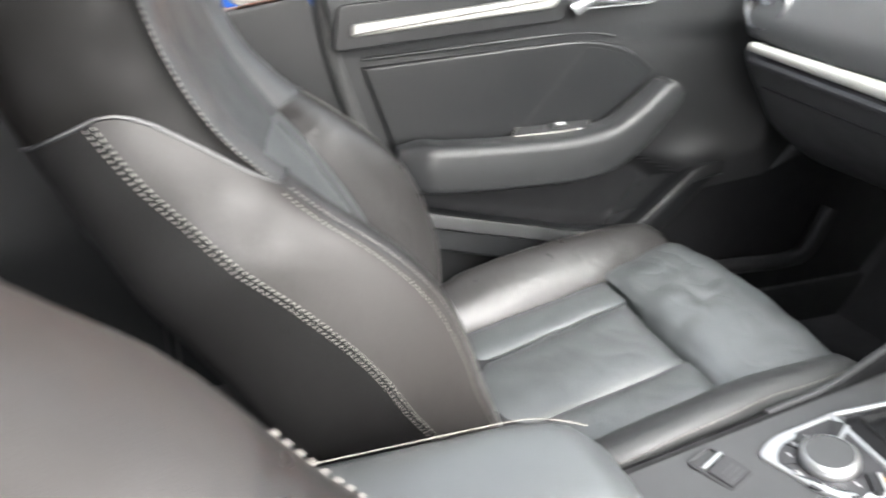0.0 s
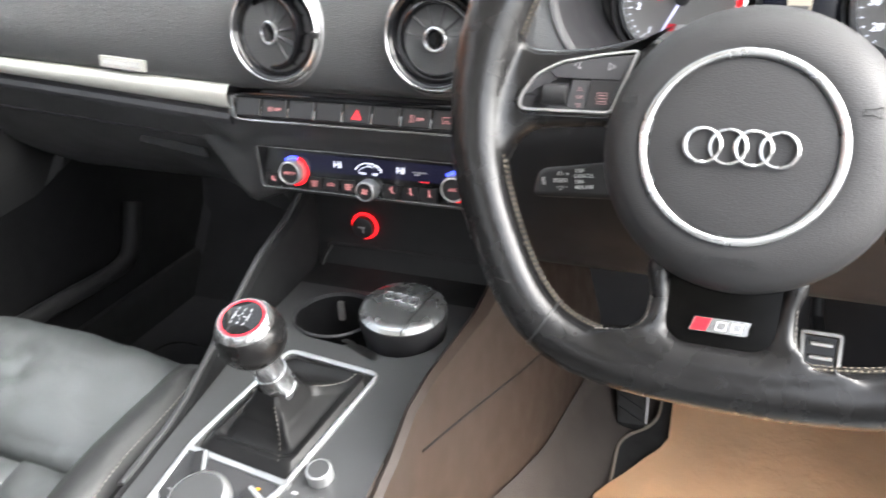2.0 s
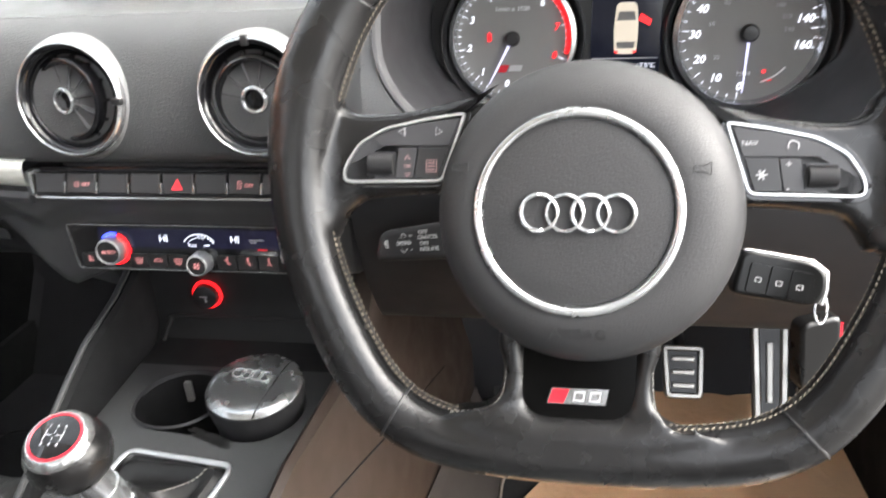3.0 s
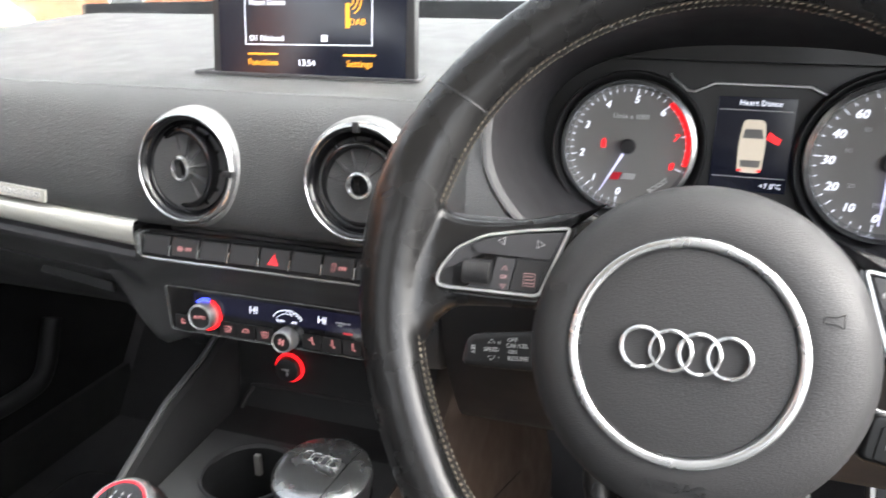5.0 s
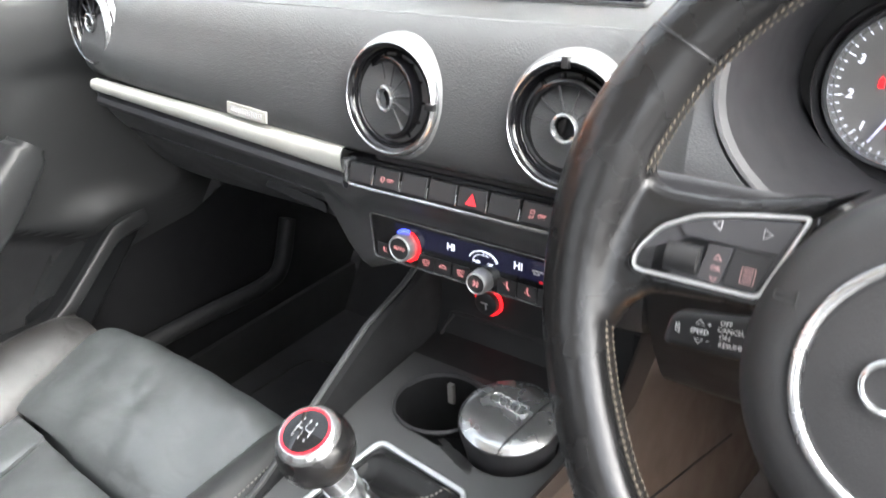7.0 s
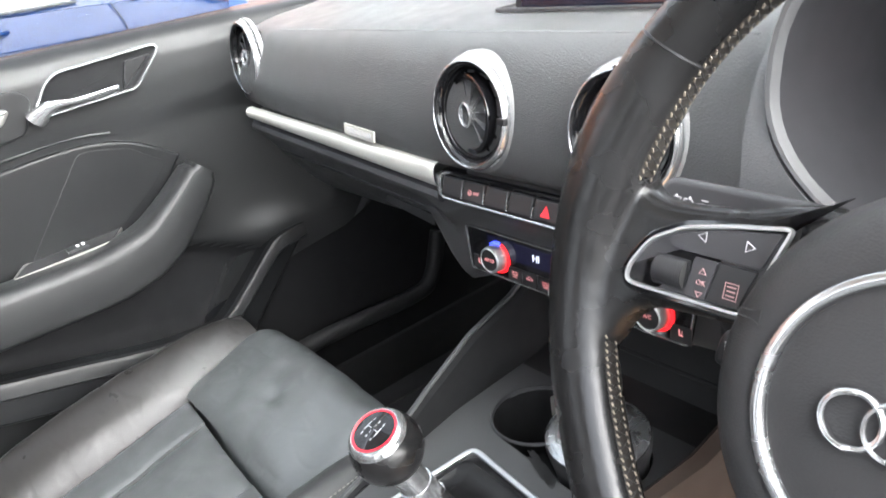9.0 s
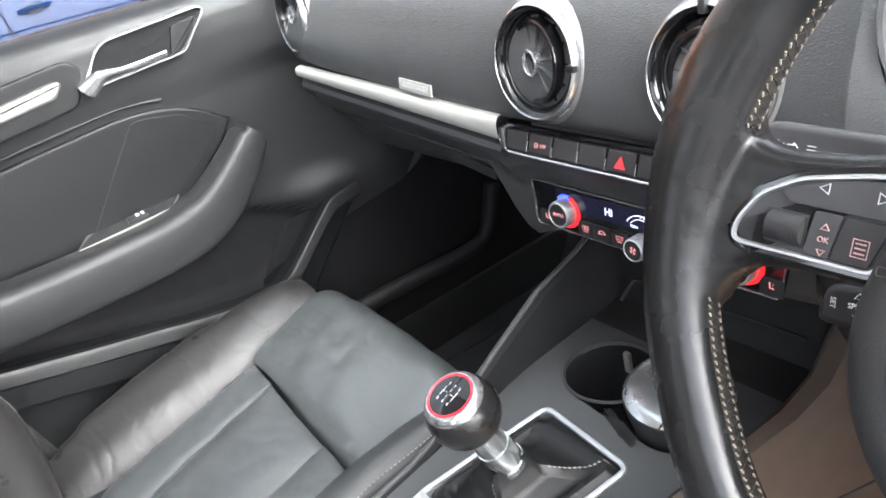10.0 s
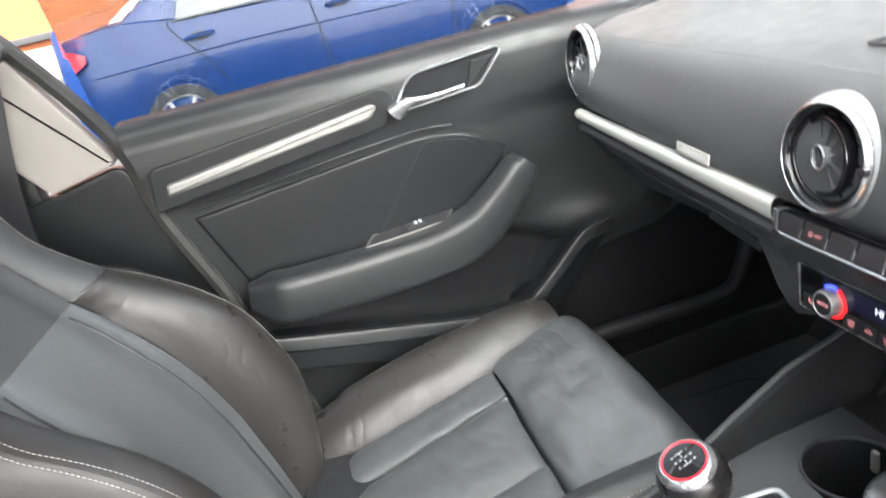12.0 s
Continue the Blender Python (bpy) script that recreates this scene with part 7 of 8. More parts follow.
# ---- seats ----
def seat(cx, dy, dz, recline, turn, label, edged=True, seam_at=0.535):
    """A sports seat: three-panel cushion with thigh pad and bolsters, reclined back with side bolsters and a built-in headrest."""
    s = thing("car_seat", (cx, dy, 0.03), label, "car seat", "front seats")

    def ease(a, b, u):
        t = max(0.0, min(1.0, (u - a) / (b - a)))
        return t * t * (3 - 2 * t)

    def cush(x, y, z):
        back_by, down_by = (0.0, 0.0) if edged else (0.03, 0.012)
        return Vector((cx + x, dy + y - back_by - (0.05 if z < 0.3 else 0.0) * x, z + dz - down_by))

    def top(y):
        return 0.300 + 0.25 * (y - 0.09) - 0.25 * max(0, -0.16 - y) ** 1.0 * 0.3

    def pillow(name, x0, x1, y0, y1, skew0, skew1, crown, mat, nx=16, ny=20, sag=0.0, front=0.0, wob=0.0025, base=-0.07):
        """A padded panel; skew shifts its rear edge."""
        bm = bmesh.new()
        rows = []
        for j in range(ny + 1):
            v = j / ny
            row = []
            for i in range(nx + 1):
                u = i / nx
                y = y0 + (y1 - y0) * v
                x = (x0 + skew0 * (1 - v)) * (1 - u) + (x1 + skew1 * (1 - v)) * u
                eu = 1 - abs(2 * u - 1) ** (2.4 if front else 3.0)
                ev = 1 - abs(2 * v - 1) ** 6 if front else 1 - max(0.0, 2 * v - 1) ** 10
                swell = (eu * ev) ** 0.80
                if not front:  # the grooves run out towards the backrest
                    swell = 0.8 + (swell - 0.8) * ease(0.12, 0.5, v)
                z = top(y) + crown * swell - sag * eu - crown * 0.5
                if front:
                    z -= front * max(0, (v - 0.72) / 0.28) ** 2.4
                    y += 0.012 * math.sin(min(1, max(0, (v - 0.72) / 0.28)) * math.pi / 2)
                z += wob * noise.noise(Vector((x * 26 + cx, y * 26, 1.3)))
                if front:  # pressed button-like dimple
                    q = (x - 0.005) ** 2 * 0.7 + (y - 0.165) ** 2
                    z += 0.0035 * math.exp(-q / 0.0011) - 0.007 * math.exp(-q / 0.00022)
                    z += 0.0012 * math.sin(x * 62 + y * 25 + 2 * noise.noise(Vector((x * 9, y * 9, 0)))) * ev
                    fan = math.atan2(y - 0.165, x - 0.005)  # creases drawn towards the dimple
                    z += 0.0006 * math.sin(fan * 7 + 3 * noise.noise(Vector((x * 14, y * 14, 4)))) * math.exp(-q / 0.006) * min(1.0, q / 0.0006)
                    ridge = max(0.0, 1 - 7 * abs(noise.noise(Vector((x * 16 + y * 9, y * 34 - x * 7, 7.7 + cx)))))
                    z -= 0.0006 * ridge * ev + (0.05 * x if edged else 0.0) - 0.004
                else:
                    fold = noise.noise(Vector((x * 15 + y * 6, y * 44 - x * 12, 2.2 + cx)))
                    z -= 0.0012 * max(0.0, 1 - 6 * abs(fold)) * max(0.15, min(1.0, abs(v - 0.45) * 2.4)) * eu
                row.append(cush(x, y, z))
            rows.append(row)
        loft(bm, rows, closed=False)
        geom = bmesh.ops.extrude_face_region(bm, geom=bm.faces[:])
        low = [v for v in geom["geom"] if isinstance(v, bmesh.types.BMVert)]
        for v in low:
            v.co.z += base
        return part(name, bm, mat, s)

    # cushion: side, middle and side panel
    pillow("cushion_panel", -0.160, -0.090, -0.345, 0.088, -0.012, 0.010, 0.008, LEATHER, nx=20, ny=70)
    pillow("cushion_panel", -0.088, 0.086, -0.345, 0.088, 0.010, -0.010, 0.018, LEATHER, nx=36, ny=70, sag=0.004)
    pillow("cushion_panel", 0.088, 0.160, -0.345, 0.088, -0.010, 0.012, 0.008, LEATHER, nx=20, ny=70)
    pillow("thigh_pad", -0.190, 0.200, 0.094, 0.266, 0.0, 0.0, 0.028, WORN_LEATHER, nx=120, ny=70, front=0.036, wob=0.0022, base=-0.05)
    # cushion bolsters
    for k in (-1, 1):
        bm = bmesh.new()
        rings = []
        for i in range(25):
            u = i / 24
            y = -0.30 + 0.535 * u
            rise = 0.066 * math.sin(math.pi * min(1, 0.22 + u * 0.70)) ** 0.7
            lean = 0.012 * math.sin(math.pi * u)
            inner = 0.156 + 0.026 * max(0, (u - 0.72) / 0.28) + 0.012 * (1 - u)
            wide = 0.088 - 0.025 * max(0, (u - 0.7) / 0.3) ** 2
            zt = top(y)
            end = 1 - 0.6 * max(0, (u - 0.92) / 0.08) ** 2
            sec = [(inner - 0.004, zt - 0.05), (inner, zt - 0.004), (inner + wide * 0.30, zt + rise * 0.62 * end), (inner + wide * 0.62 + lean, zt + rise * end), (inner + wide * 0.86 + lean, zt + rise * 0.86 * end), (inner + wide + lean, zt + rise * 0.30), (inner + wide + 0.004, zt - 0.05), (inner + wide - 0.01, zt - 0.13)]
            wr = [0.0025 * noise.noise(Vector((y * 30, q * 2.1, k + cx * 3))) for q in range(40)]
            ring = [cush(k * p.x, y, p.y + wr[min(q, 39)]) for q, p in enumerate(spline([(a, b, 0) for a, b in sec], 4))]
            rings.append(ring)
        loft(bm, rings, True, False, True)
        # one leather in two tones: lit grey at +x, shaded dark at -x
        b = part("cushion_bolster", bm, HEAD_LEATHER if k > 0 else WRINKLED, s, "black leather cushion bolster, light and shade in its colour")
        bm = bmesh.new()
        stitches(bm, [r[16] + Vector((0, 0, 0.0010)) for r in rings[1:24]], 0.0036, 0.0020, 0.0008)
        stitches(bm, [r[20] + Vector((k * 0.0010, 0, 0.0006)) for r in rings[1:24]], 0.0036, 0.0020, 0.0008)
        part("stitching", bm, THREAD, b, "grey stitching")
        bm = bmesh.new()
        tube(bm, [r[18] for r in rings[1:24]], 0.0018, 6)
        part("piping", bm, LEATHER, b)
    # base valance
    bm = bmesh.new()
    box(bm, (cx, dy - 0.03, 0.135 + dz / 2), (0.44, 0.44, 0.20 + dz), 0.03)
    part("seat_base", bm, LOWER, s, "dark plastic seat base")

    # backrest: sections stacked along the reclined axis
    hip = Vector((0, -0.262, 0.205))
    ax = Vector((0, -math.sin(radians(recline)), math.cos(radians(recline))))
    fwd = Vector((0, math.cos(radians(recline)), math.sin(radians(recline))))
    L = 0.86

    def width(u):
        mid = ((0.56, 0.186), (0.66, 0.172), (0.76, 0.160)) if edged else ((0.56, 0.224), (0.66, 0.190), (0.76, 0.192))
        pts = [(0.0, 0.192), (0.12, 0.203), (0.36, 0.210), (0.48, 0.207), *mid, (0.88, 0.138), (0.95, 0.122), (1.0, 0.095)]
        for (a, wa), (b, wb) in zip(pts, pts[1:]):
            if a <= u <= b:
                t = (u - a) / (b - a)
                t = t * t * (3 - 2 * t)
                return wa + (wb - wa) * t
        return pts[-1][1]

    def section(u):
        w = width(u)
        bol = 0.010 + 0.070 * math.exp(-(abs(u - 0.24) / 0.275) ** 3.4) * (1 if u > 0.24 else 0.75 + 0.25 * u / 0.24)
        thick = 0.082 - 0.025 * max(0, (u - 0.7) / 0.3) + 0.075 * max(0, 1 - u / 0.62) + 0.035 * ease(0.15, 0.6, u)
        curve = 0.012 * math.sin(math.pi * min(1, u / 0.7)) + 0.035 * max(0, (u - 0.62) / 0.38) ** 1.3
        endk = 1 - 0.75 * max(0, (u - 0.93) / 0.07) ** 2
        f = [(0.0, 0.012), (0.30, 0.014), (0.56, 0.017), (0.620, 0.004), (0.665, 0.012 + bol * 0.50), (0.735, 0.015 + bol * 0.90), (0.84, 0.015 + bol * 1.03), (0.955, 0.010 + bol), (1.005, -0.002 + bol * 0.80), (1.05, -0.034 + bol * 0.35), (1.045, -thick * 0.68), (0.93, -thick * 0.92), (0.70, -thick * 1.05), (0.35, -thick * 1.1), (0.0, -thick * 1.1)]
        pts = spline([(a * w, (d * endk + curve), 0) for a, d in f], 4)
        for c, d in ((5, 0.0025), (6, 0.0060), (7, 0.0025)):  # the panel seam is drawn in
            pts[c].y -= d * (1 - ease(0.62, 0.72, u))
        o = hip + ax * (L * u)
        o.y -= 0.046 * ease(0.3, 0.66, u) if edged else 0.0  # the upper back bends rearwards
        return [o + Vector((p.x, 0, 0)) + fwd * p.y for p in pts]

    def back(x, y, z):  # the back stands slightly turned towards the middle of the car
        return Vector((cx + x, dy + y - turn * x * min(1, max(0, (z - 0.2) / 0.2)), z + dz))

    table = [section(k / 220) for k in range(221)]

    def shell(u, col, mirror=1):
        row = table[max(0, min(220, round(u * 220)))]
        k = min(int(col), len(row) - 2)
        p = row[k].lerp(row[k + 1], col - k)
        return back(p.x * mirror, p.y, p.z)

    def seam_u(col):  # the cross seam climbs towards the rear on the flank
        t = max(0.0, min(1.0, (col - 27) / 10))
        return seam_at + 0.13 * t * t * (3 - 2 * t)

    def flank_col(u):  # the flank seam runs nearer to the front edge low down
        return 37.4 - 4.2 * max(0.0, 1 - u / 0.66)

    def strip(name, a, b, mat, mirror, label="", upper=False, both=False, rows=28):
        bm = bmesh.new()
        rings = []
        cols = [(c, mirror) for c in range(a, b + 1)]
        if both:
            cols = [(c, -1) for c in range(b, a, -1)] + [(c, 1) for c in range(a, b + 1)]
        for i in range(rows + 1):
            v = i / rows
            row = []
            for c, k in cols:
                u = seam_u(c) + (1 - seam_u(c)) * v if upper else seam_u(c) * v
                if not upper and 28 <= a < b <= 46:
                    f = flank_col(u)
                    c = 28 + (f - 28) * (c - 28) / 9 if c <= 37 else f + (46 - f) * (c - 37) / 9
                row.append(shell(u, c, k))
            rings.append(row)
        loft(bm, rings, closed=False)
        return part(name, bm, mat, s, label)

    def along(col, k, u0, u1, n, out=0.0012):
        return [shell(u0 + (u1 - u0) * i / n, col, k) + Vector((k * out, 0, 0)) + fwd * 0.0006 for i in range(n + 1)]

    strip("back_centre", 0, 12, LEATHER, 1, "black leather centre panel", False, True)
    strip("headrest", 0, 28, PALE_SHELL if not edged else HEAD_LEATHER, 1, "black leather built-in headrest", True, True)
    for k in (-1, 1):
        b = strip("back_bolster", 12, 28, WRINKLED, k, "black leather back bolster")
        # the darker colours here stand for shade on the seat's sides
        strip("side_band", 28, 37, SIDE_LEATHER, k, "leather side band, partly shaded in its colour")
        strip("side_shell", 37, 46, FLANK, k, "matt side panel, shade put into its colour")
        strip("headrest_side", 28, 46, PALE_SHELL if not edged else SHELL, k, "black leather headrest flank, light and shade in its colour", True)
        bm = bmesh.new()
        for col in (27, 29):
            stitches(bm, along(col, k, 0.03, seam_at - 0.01, 40, 0.0006), 0.0034, 0.0018, 0.0006 if edged else 0.0004)
        seam = [shell(0.04 + 0.62 * i / 44, flank_col(0.04 + 0.62 * i / 44), k) + Vector((k * 0.0012, 0, 0)) for i in range(45)]
        stitches(bm, seam, 0.0036, 0.0020, 0.0008)
        stitches(bm, [p - fwd * 0.006 for p in seam], 0.0036, 0.0020, 0.0007)
        part("stitching", bm, THREAD, b, "grey twin stitching")
        bm = bmesh.new()
        if not edged:
            bm.free()
            continue
        stitches(bm, along(28, k, seam_at + 0.01, 0.95, 30, 0.0010), 0.0034, 0.0020, 0.0007)
        stitches(bm, [p - fwd * 0.006 for p in along(28, k, seam_at + 0.01, 0.95, 30, 0.0010)], 0.0034, 0.0020, 0.0007)
        part("stitching", bm, THREAD, b)
        bm = bmesh.new()
        tube(bm, [shell(seam_u(c), c, k) for c in range(12, 47)], 0.0020, 6)
        part("cross_seam", bm, BLACK, b)
        for col in (6, 12):
            bm = bmesh.new()
            tube(bm, [p - Vector((k * 0.0012, 0, 0)) for p in along(col, k, 0.02, seam_at - 0.01, 30)], 0.0020, 6)
            part("seam", bm, BLACK, b)
    for up in (False, True):
        # rear covers also carry shade in their colour
        strip("back_cover", 46, 56, FLANK, 1, "matt rear cover, shade put into its colour", up, True)
    bm = bmesh.new()
    last = table[-1]
    full = [back(p.x, p.y, p.z) for p in last] + [back(-p.x, p.y, p.z) for p in reversed(last[1:-1])]
    bm.faces.new([bm.verts.new(p) for p in full])
    part("headrest_cap", bm, SIDE_LEATHER, s)
    return s


seat(-0.405, 0.0, 0.0, 23, 0.20, "black leather passenger sports seat with built-in headrest")
seat(0.397, -0.152, 0.076, 22.9, 0.087, "black leather driver sports seat with built-in headrest", False)


def rear_bench():
    r = thing("rear_bench", (0, -1.1, 0.1), "dark leather rear bench seat", "rear seat")
    bm = bmesh.new()
    box(bm, (0, -1.02, 0.27), (1.28, 0.48, 0.20), 0.05, None, 4)
    part("bench_cushion", bm, LEATHER, r)
    bm = bmesh.new()
    box(bm, (0, 0, 0), (1.26, 0.16, 0.62), 0.05, Matrix.Translation((0, -1.36, 0.58)) @ Matrix.Rotation(radians(20), 4, 'X'), 4)
    part("bench_back", bm, LEATHER, r)


rear_bench()


# ---- floor mats ----
def mats():
    bm = bmesh.new()
    prism(bm, round_poly([(-0.66, -0.05), (-0.20, -0.05), (-0.19, 0.62), (-0.62, 0.64)], 0.05), 0.012, Matrix.Translation((0, 0, 0.031)), 0.004)
    mat = single("floor_mat", bm, CARPET, "black carpet mat in the passenger footwell", "floor mat", "floor mats")
    bm = bmesh.new()
    tube(bm, [(x, y, 0.0435) for x, y in round_poly([(-0.66, -0.05), (-0.20, -0.05), (-0.19, 0.62), (-0.62, 0.64)], 0.05, 6)], 0.0028, 6, True)
    part("edge_binding", bm, RUBBER, mat, "dark stitched binding")
    bm = bmesh.new()
    prism(bm, round_poly([(0.272, -0.10), (0.66, -0.10), (0.64, 0.74), (0.52, 0.80), (0.332, 0.81), (0.327, 0.665), (0.272, 0.612)], [0.03, 0.03, 0.04, 0.04, 0.02, 0.035, 0.03], 6), 0.012, Matrix.Translation((0, 0, 0.031)), 0.004)
    mat = single("floor_mat", bm, RUBBER, "black mat with a frayed pale edge in the driver footwell", "floor mat", "floor mats")
    bm = bmesh.new()
    tube(bm, [(x, y, 0.0425) for x, y in round_poly([(0.273, 0.30), (0.273, 0.612), (0.327, 0.665), (0.332, 0.80)], [0.001, 0.03, 0.035, 0.001], 8)], 0.0030, 6)
    part("edge_binding", bm, FRAYED, mat, "frayed pale binding")
    bm = bmesh.new()
    rows = []
    for j in range(29):
        v = j / 28
        row = []
        for i in range(25):
            u = i / 24
            y = -0.05 + 0.86 * v
            x0 = 0.255 + 0.092 * max(0, min(1, (y - 0.48) / 0.13))
            x = x0 + (0.83 - x0) * u
            yy = y + 0.08 * u * v
            z = 0.052 + 0.010 * noise.noise(Vector((x * 9, yy * 7, 4.0))) + 0.006 * abs(noise.noise(Vector((x * 20, yy * 16, 9.0))))
            row.append(Vector((x, yy, z)))
        rows.append(row)
    loft(bm, rows, closed=False)
    bmesh.ops.solidify(bm, geom=bm.faces[:], thickness=0.0008)
    single("paper_mat", bm, PAPER, "creased brown kraft paper sheet over the driver mat", "paper mat")


mats()


# ---- street beyond the passenger window ----
def parked_car(side_x, rear_y, length, paint, label, face=1):
    """A parked saloon, seen on its flank: side panel, doors, lamps, wheels and a glazed cabin."""
    c = thing("parked_car", (side_x - 0.9, rear_y + length / 2, GROUND), label, "parked car")

    def high(z):  # a high waist over ordinary wheels
        t = max(0.0, min(1.0, (z - 0.45) / 0.4))
        return z + 0.115 * t * t * (3 - 2 * t)

    def P(x, y, z):
        return Vector((side_x - x, rear_y + y, GROUND + high(z)))
    prof = [(0.0, 0.55), (0.02, 0.80), (0.06, 0.98), (0.30, 1.03), (0.62, 1.05), (1.15, 0.985), (2.0, 0.965), (3.0, 0.93), (3.7, 0.86), (4.3, 0.70), (4.45, 0.55)]
    top = spline([(a, b, 0) for a, b in prof], 5)
    bm = bmesh.new()
    rings = []
    for p in top:
        y, zt = p.x, p.y
        k = math.sqrt(max(0.0, min(1, y / 0.25))) if y < 0.25 else math.sqrt(max(0.02, min(1, (4.47 - y) / 0.5)))
        ins = 0.20 * (1 - k)
        sec = [(0.10 + ins, 0.18), (0.03 + ins, 0.24), (0.0 + ins, 0.42), (0.012 + ins, 0.58), (0.005 + ins, min(0.70, zt - 0.06)), (0.03 + ins, min(0.78, zt - 0.03)), (0.06 + ins, zt - 0.02), (0.12 + ins, zt), (0.9, zt + 0.02), (1.68 - ins, zt), (1.78 - ins, zt - 0.1), (1.8 - ins, 0.42), (1.7 - ins, 0.18)]
        rings.append([P(x, y, z) for x, z in sec])
    loft(bm, rings)
    part("body", bm, paint, c, "painted body")
    # cabin
    bm = bmesh.new()
    rings = []
    for y, z, ins in ((0.55, 1.03, 0.10), (0.82, 1.20, 0.16), (1.18, 1.38, 0.24), (1.7, 1.43, 0.27), (2.3, 1.44, 0.27), (2.7, 1.36, 0.25), (3.05, 1.15, 0.17), (3.35, 0.96, 0.10)):
        rings.append([P(x, y, zz) for x, zz in ((0.07, 0.90), (0.09, 0.97), (ins * 0.75, 0.5 * (0.97 + z)), (ins, z - 0.03), (ins + 0.12, z), (1.68 - ins, z), (1.8 - ins, z - 0.03), (1.71, 0.97), (1.73, 0.90))])
    loft(bm, rings)
    part("cabin", bm, paint, c)
    for y0, y1, z0, z1 in ((1.00, 1.86, 0.985, 1.33), (1.94, 2.85, 0.975, 1.33)):
        bm = bmesh.new()
        loft(bm, [[P(0.066 + 0.11 * u, y, z0 + (z1 - z0) * u) for y in (y0 + (0.16 if y0 < 2 else 0.0) * u, y1 - (0.42 if y0 > 2 else 0) * u)] for u in (0, 0.5, 1)], closed=False)
        w = part("side_window", bm, DARKGLASS, c, "tinted side window")
        bm = bmesh.new()
        tube(bm, [P(0.058, y0 - 0.03, z0 - 0.01), P(0.058, y1 + 0.03, z0 - 0.012)], 0.010, 6)
        part("window_trim", bm, BLACK, w)
    # door gaps and handles
    for line in ([(0.92, 1.02), (0.95, 0.92), (1.04, 0.80), (1.18, 0.66), (1.30, 0.48), (1.36, 0.30)], [(2.02, 0.96), (2.04, 0.80), (2.10, 0.30)], [(3.10, 0.92), (3.16, 0.70), (3.10, 0.30)]):
        bm = bmesh.new()
        tube(bm, [P(0.004 + 0.03 * max(0, (b - 0.74) / 0.2), a, b) for a, b in ((p.x, p.y) for p in spline([(a, b, 0) for a, b in line], 5))], 0.005, 5)
        part("door_gap", bm, BLACK, c)
    for y in (1.03, 2.14):
        bm = bmesh.new()
        tube(bm, spline([P(0.012, y, 0.835), P(-0.029, y + 0.05, 0.838), P(-0.029, y + 0.17, 0.841), P(0.012, y + 0.22, 0.843)], 4), 0.014, 8, flat=0.8)
        part("door_handle", bm, paint, c)
        bm = bmesh.new()
        prism(bm, oval(y + 0.11, high(0.835), 0.075, 0.032, 24, 2), 0.004, Matrix.Translation((side_x, rear_y, GROUND)) @ frame_of((-0.022, 0, 0), (0, 1, 0), (0, 0, 1)))
        part("handle_recess", bm, BLACK, c)
    # swage line
    bm = bmesh.new()
    tube(bm, [P(0.004, y, 0.745 - 0.012 * abs(y - 1.5)) for y in (0.3 + 3.4 * k / 20 for k in range(21))], 0.006, 6, flat=0.5)
    part("swage_line", bm, paint, c)
    # rear lamp wraps the corner
    bm = bmesh.new()
    rings = []
    for k in range(8):
        y = 0.10 + 0.20 * k / 7
        kk = math.sqrt(y / 0.25)
        ins = 0.20 * (1 - min(1, kk))
        h = 0.085 * (1 - 0.75 * (k / 7) ** 2)
        rings.append([P(-0.006 + ins, y, 0.86 - h), P(0.004 + ins, y, 0.86), P(0.030 + ins, y, 0.86 + h)])
    loft(bm, rings, closed=False)
    part("tail_lamp", bm, TAILLAMP, c, "red tail lamp")
    # wheels with arches and spokes
    for y in (0.86, 3.52):
        o = Matrix.Translation(P(0.0, y, 0.32)) @ Euler((0, radians(90), 0)).to_matrix().to_4x4()
        bm = bmesh.new()
        lathe(bm, [(0.362, -0.02), (0.362, 0.002), (0.350, 0.004), (0.342, 0.0), (0.342, -0.02)], o, 48)
        part("wheel_arch", bm, paint, c)
        bm = bmesh.new()
        lathe(bm, [(0.0, -0.05), (0.345, -0.05), (0.345, 0.002)], o, 40)
        part("arch_well", bm, BLACK, c)
        bm = bmesh.new()
        lathe(bm, [(0.235, -0.03), (0.245, 0.012), (0.285, 0.016), (0.315, 0.006), (0.32, -0.04)], o, 48)
        wh = part("tyre", bm, TYRE, c, "black tyre")
        bm = bmesh.new()
        lathe(bm, [(0.215, -0.03), (0.225, 0.006), (0.238, 0.012), (0.243, 0.0)], o, 48)
        part("rim", bm, SILVER, wh, "silver alloy rim")
        for k in range(10):
            bm = bmesh.new()
            a = 2 * math.pi * (k // 2) / 5 + (0.17 if k % 2 else -0.17)
            box(bm, (0.125, 0, -0.004), (0.200, 0.026, 0.018), 0.004, o @ Matrix.Rotation(a, 4, 'Z'))
            part("spoke", bm, SILVER, wh)
        bm = bmesh.new()
        lathe(bm, [(0.0, 0.008), (0.045, 0.006), (0.055, -0.01)], o, 24)
        part("hub_cap", bm, SILVER, wh)
    return c


parked_car(-5.95, -1.51, 4.5, BLUEPAINT, "glossy blue parked saloon with silver wheels")
parked_car(-8.4, -1.95, 4.5, WHITEPAINT, "white parked saloon behind the blue one")


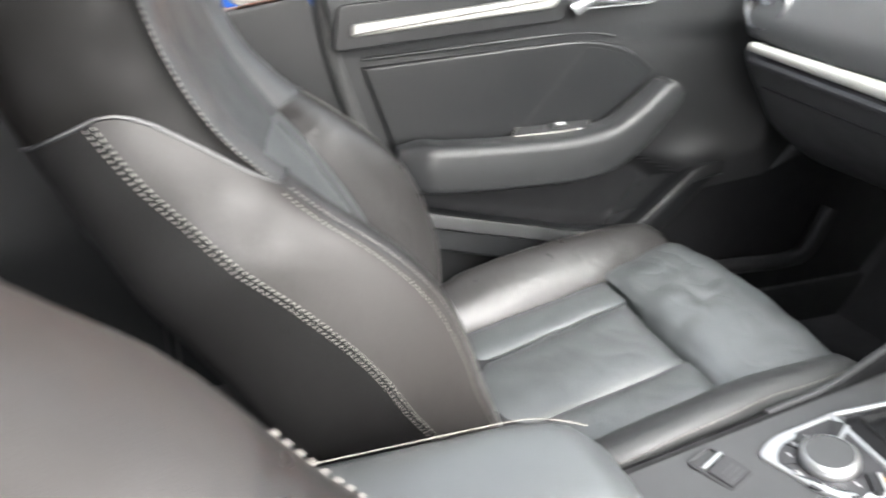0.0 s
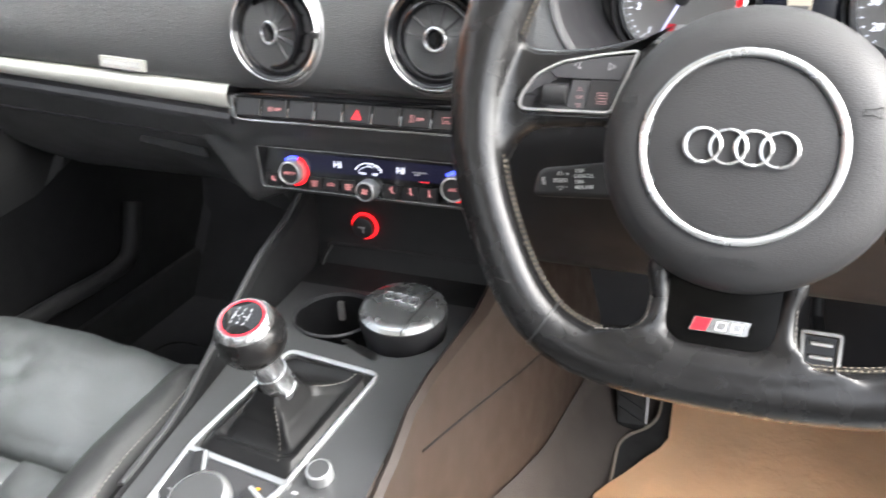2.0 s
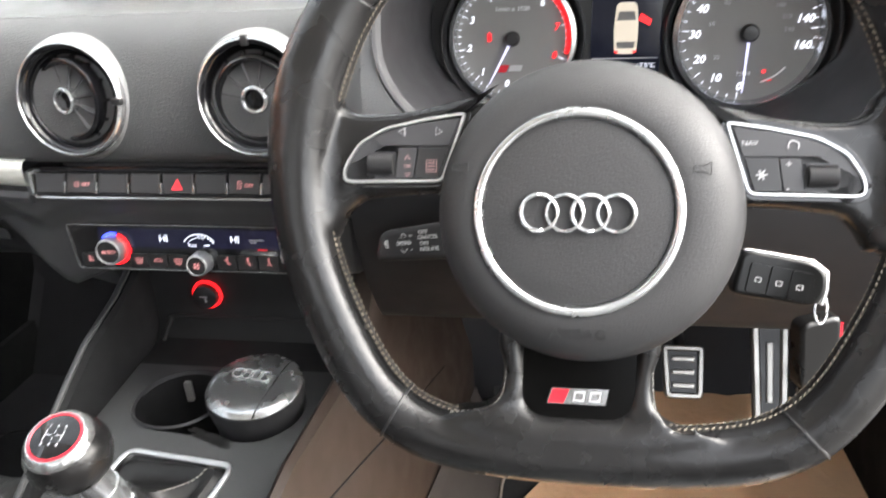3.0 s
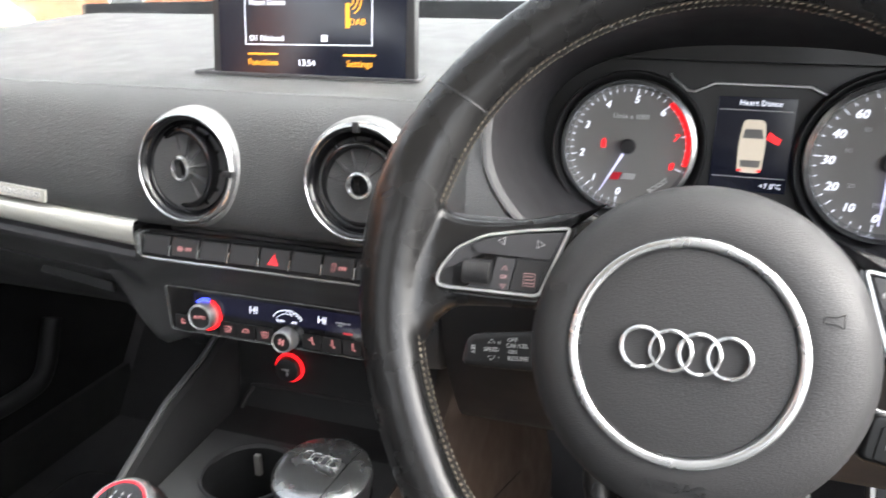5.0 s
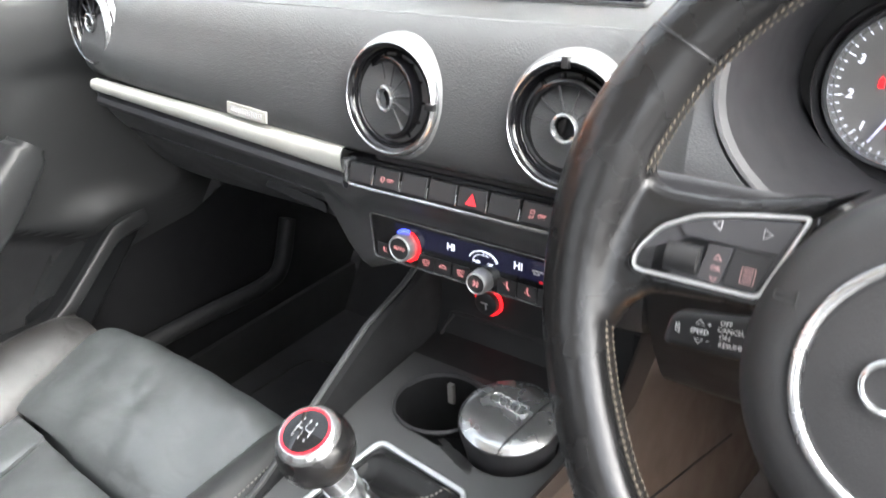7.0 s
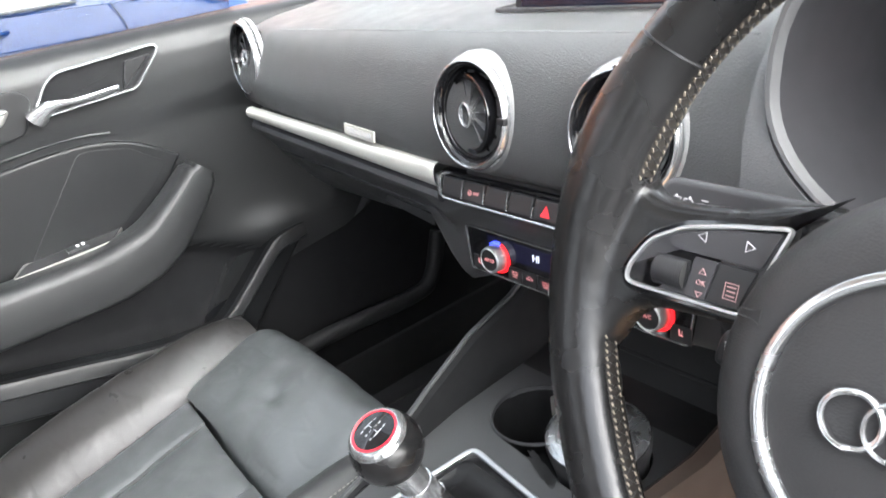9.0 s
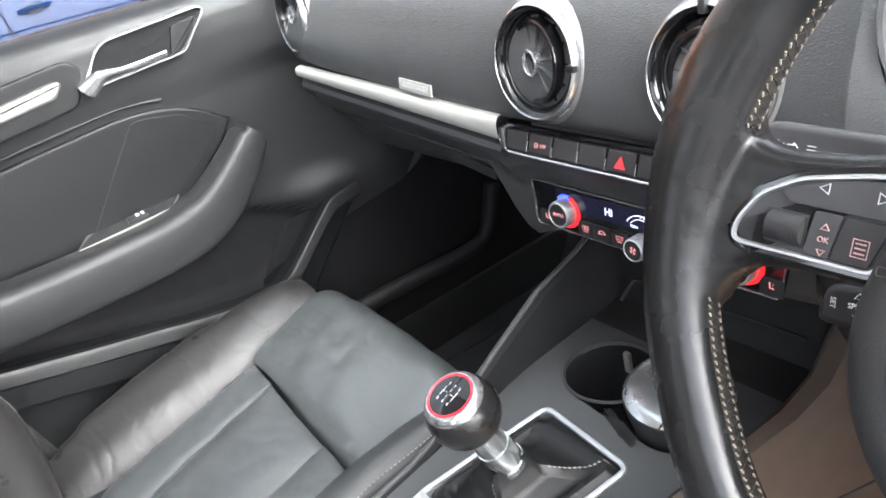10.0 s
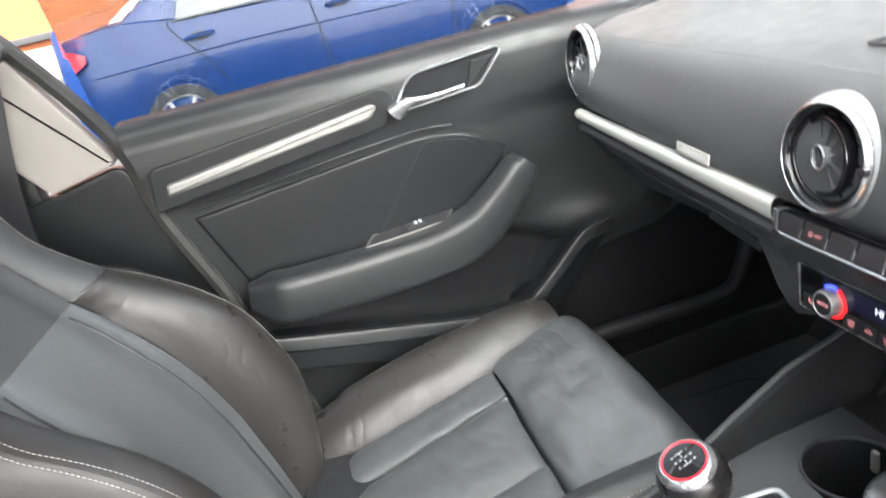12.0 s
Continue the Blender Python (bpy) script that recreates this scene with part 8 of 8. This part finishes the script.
def street():
    w = thing("brick_building", (-17, -2, GROUND), "red brick building with pale base", "building")
    bm = bmesh.new()
    box(bm, (-18, 0, GROUND + 4.2), (1.0, 60, 7.0), 0.02)
    part("wall", bm, BRICK, w, "red brick wall")
    bm = bmesh.new()
    box(bm, (-17.95, 0, GROUND + 0.35), (1.1, 60, 0.7), 0.02)
    part("plinth", bm, STONE, w, "pale rendered base")
    bm = bmesh.new()
    box(bm, (-17.4, 0, GROUND + 0.9), (0.3, 60, 0.14), 0.02)
    part("dark_course", bm, BLACK, w)
    for k in range(8):
        bm = bmesh.new()
        box(bm, (-17.52, -20 + 6 * k, GROUND + 3.0), (0.08, 1.6, 1.8), 0.02)
        win = part("window", bm, DARKGLASS, w, "dark window")
        bm = bmesh.new()
        ring_prism(bm, [(-0.85, -0.95), (0.85, -0.95), (0.85, 0.95), (-0.85, 0.95)], 0.08, 0.05, frame_of((-17.48, -20 + 6 * k, GROUND + 3.0), (0, 1, 0), (0, 0, 1)))
        part("frame", bm, WHITEPAINT, win)


street()
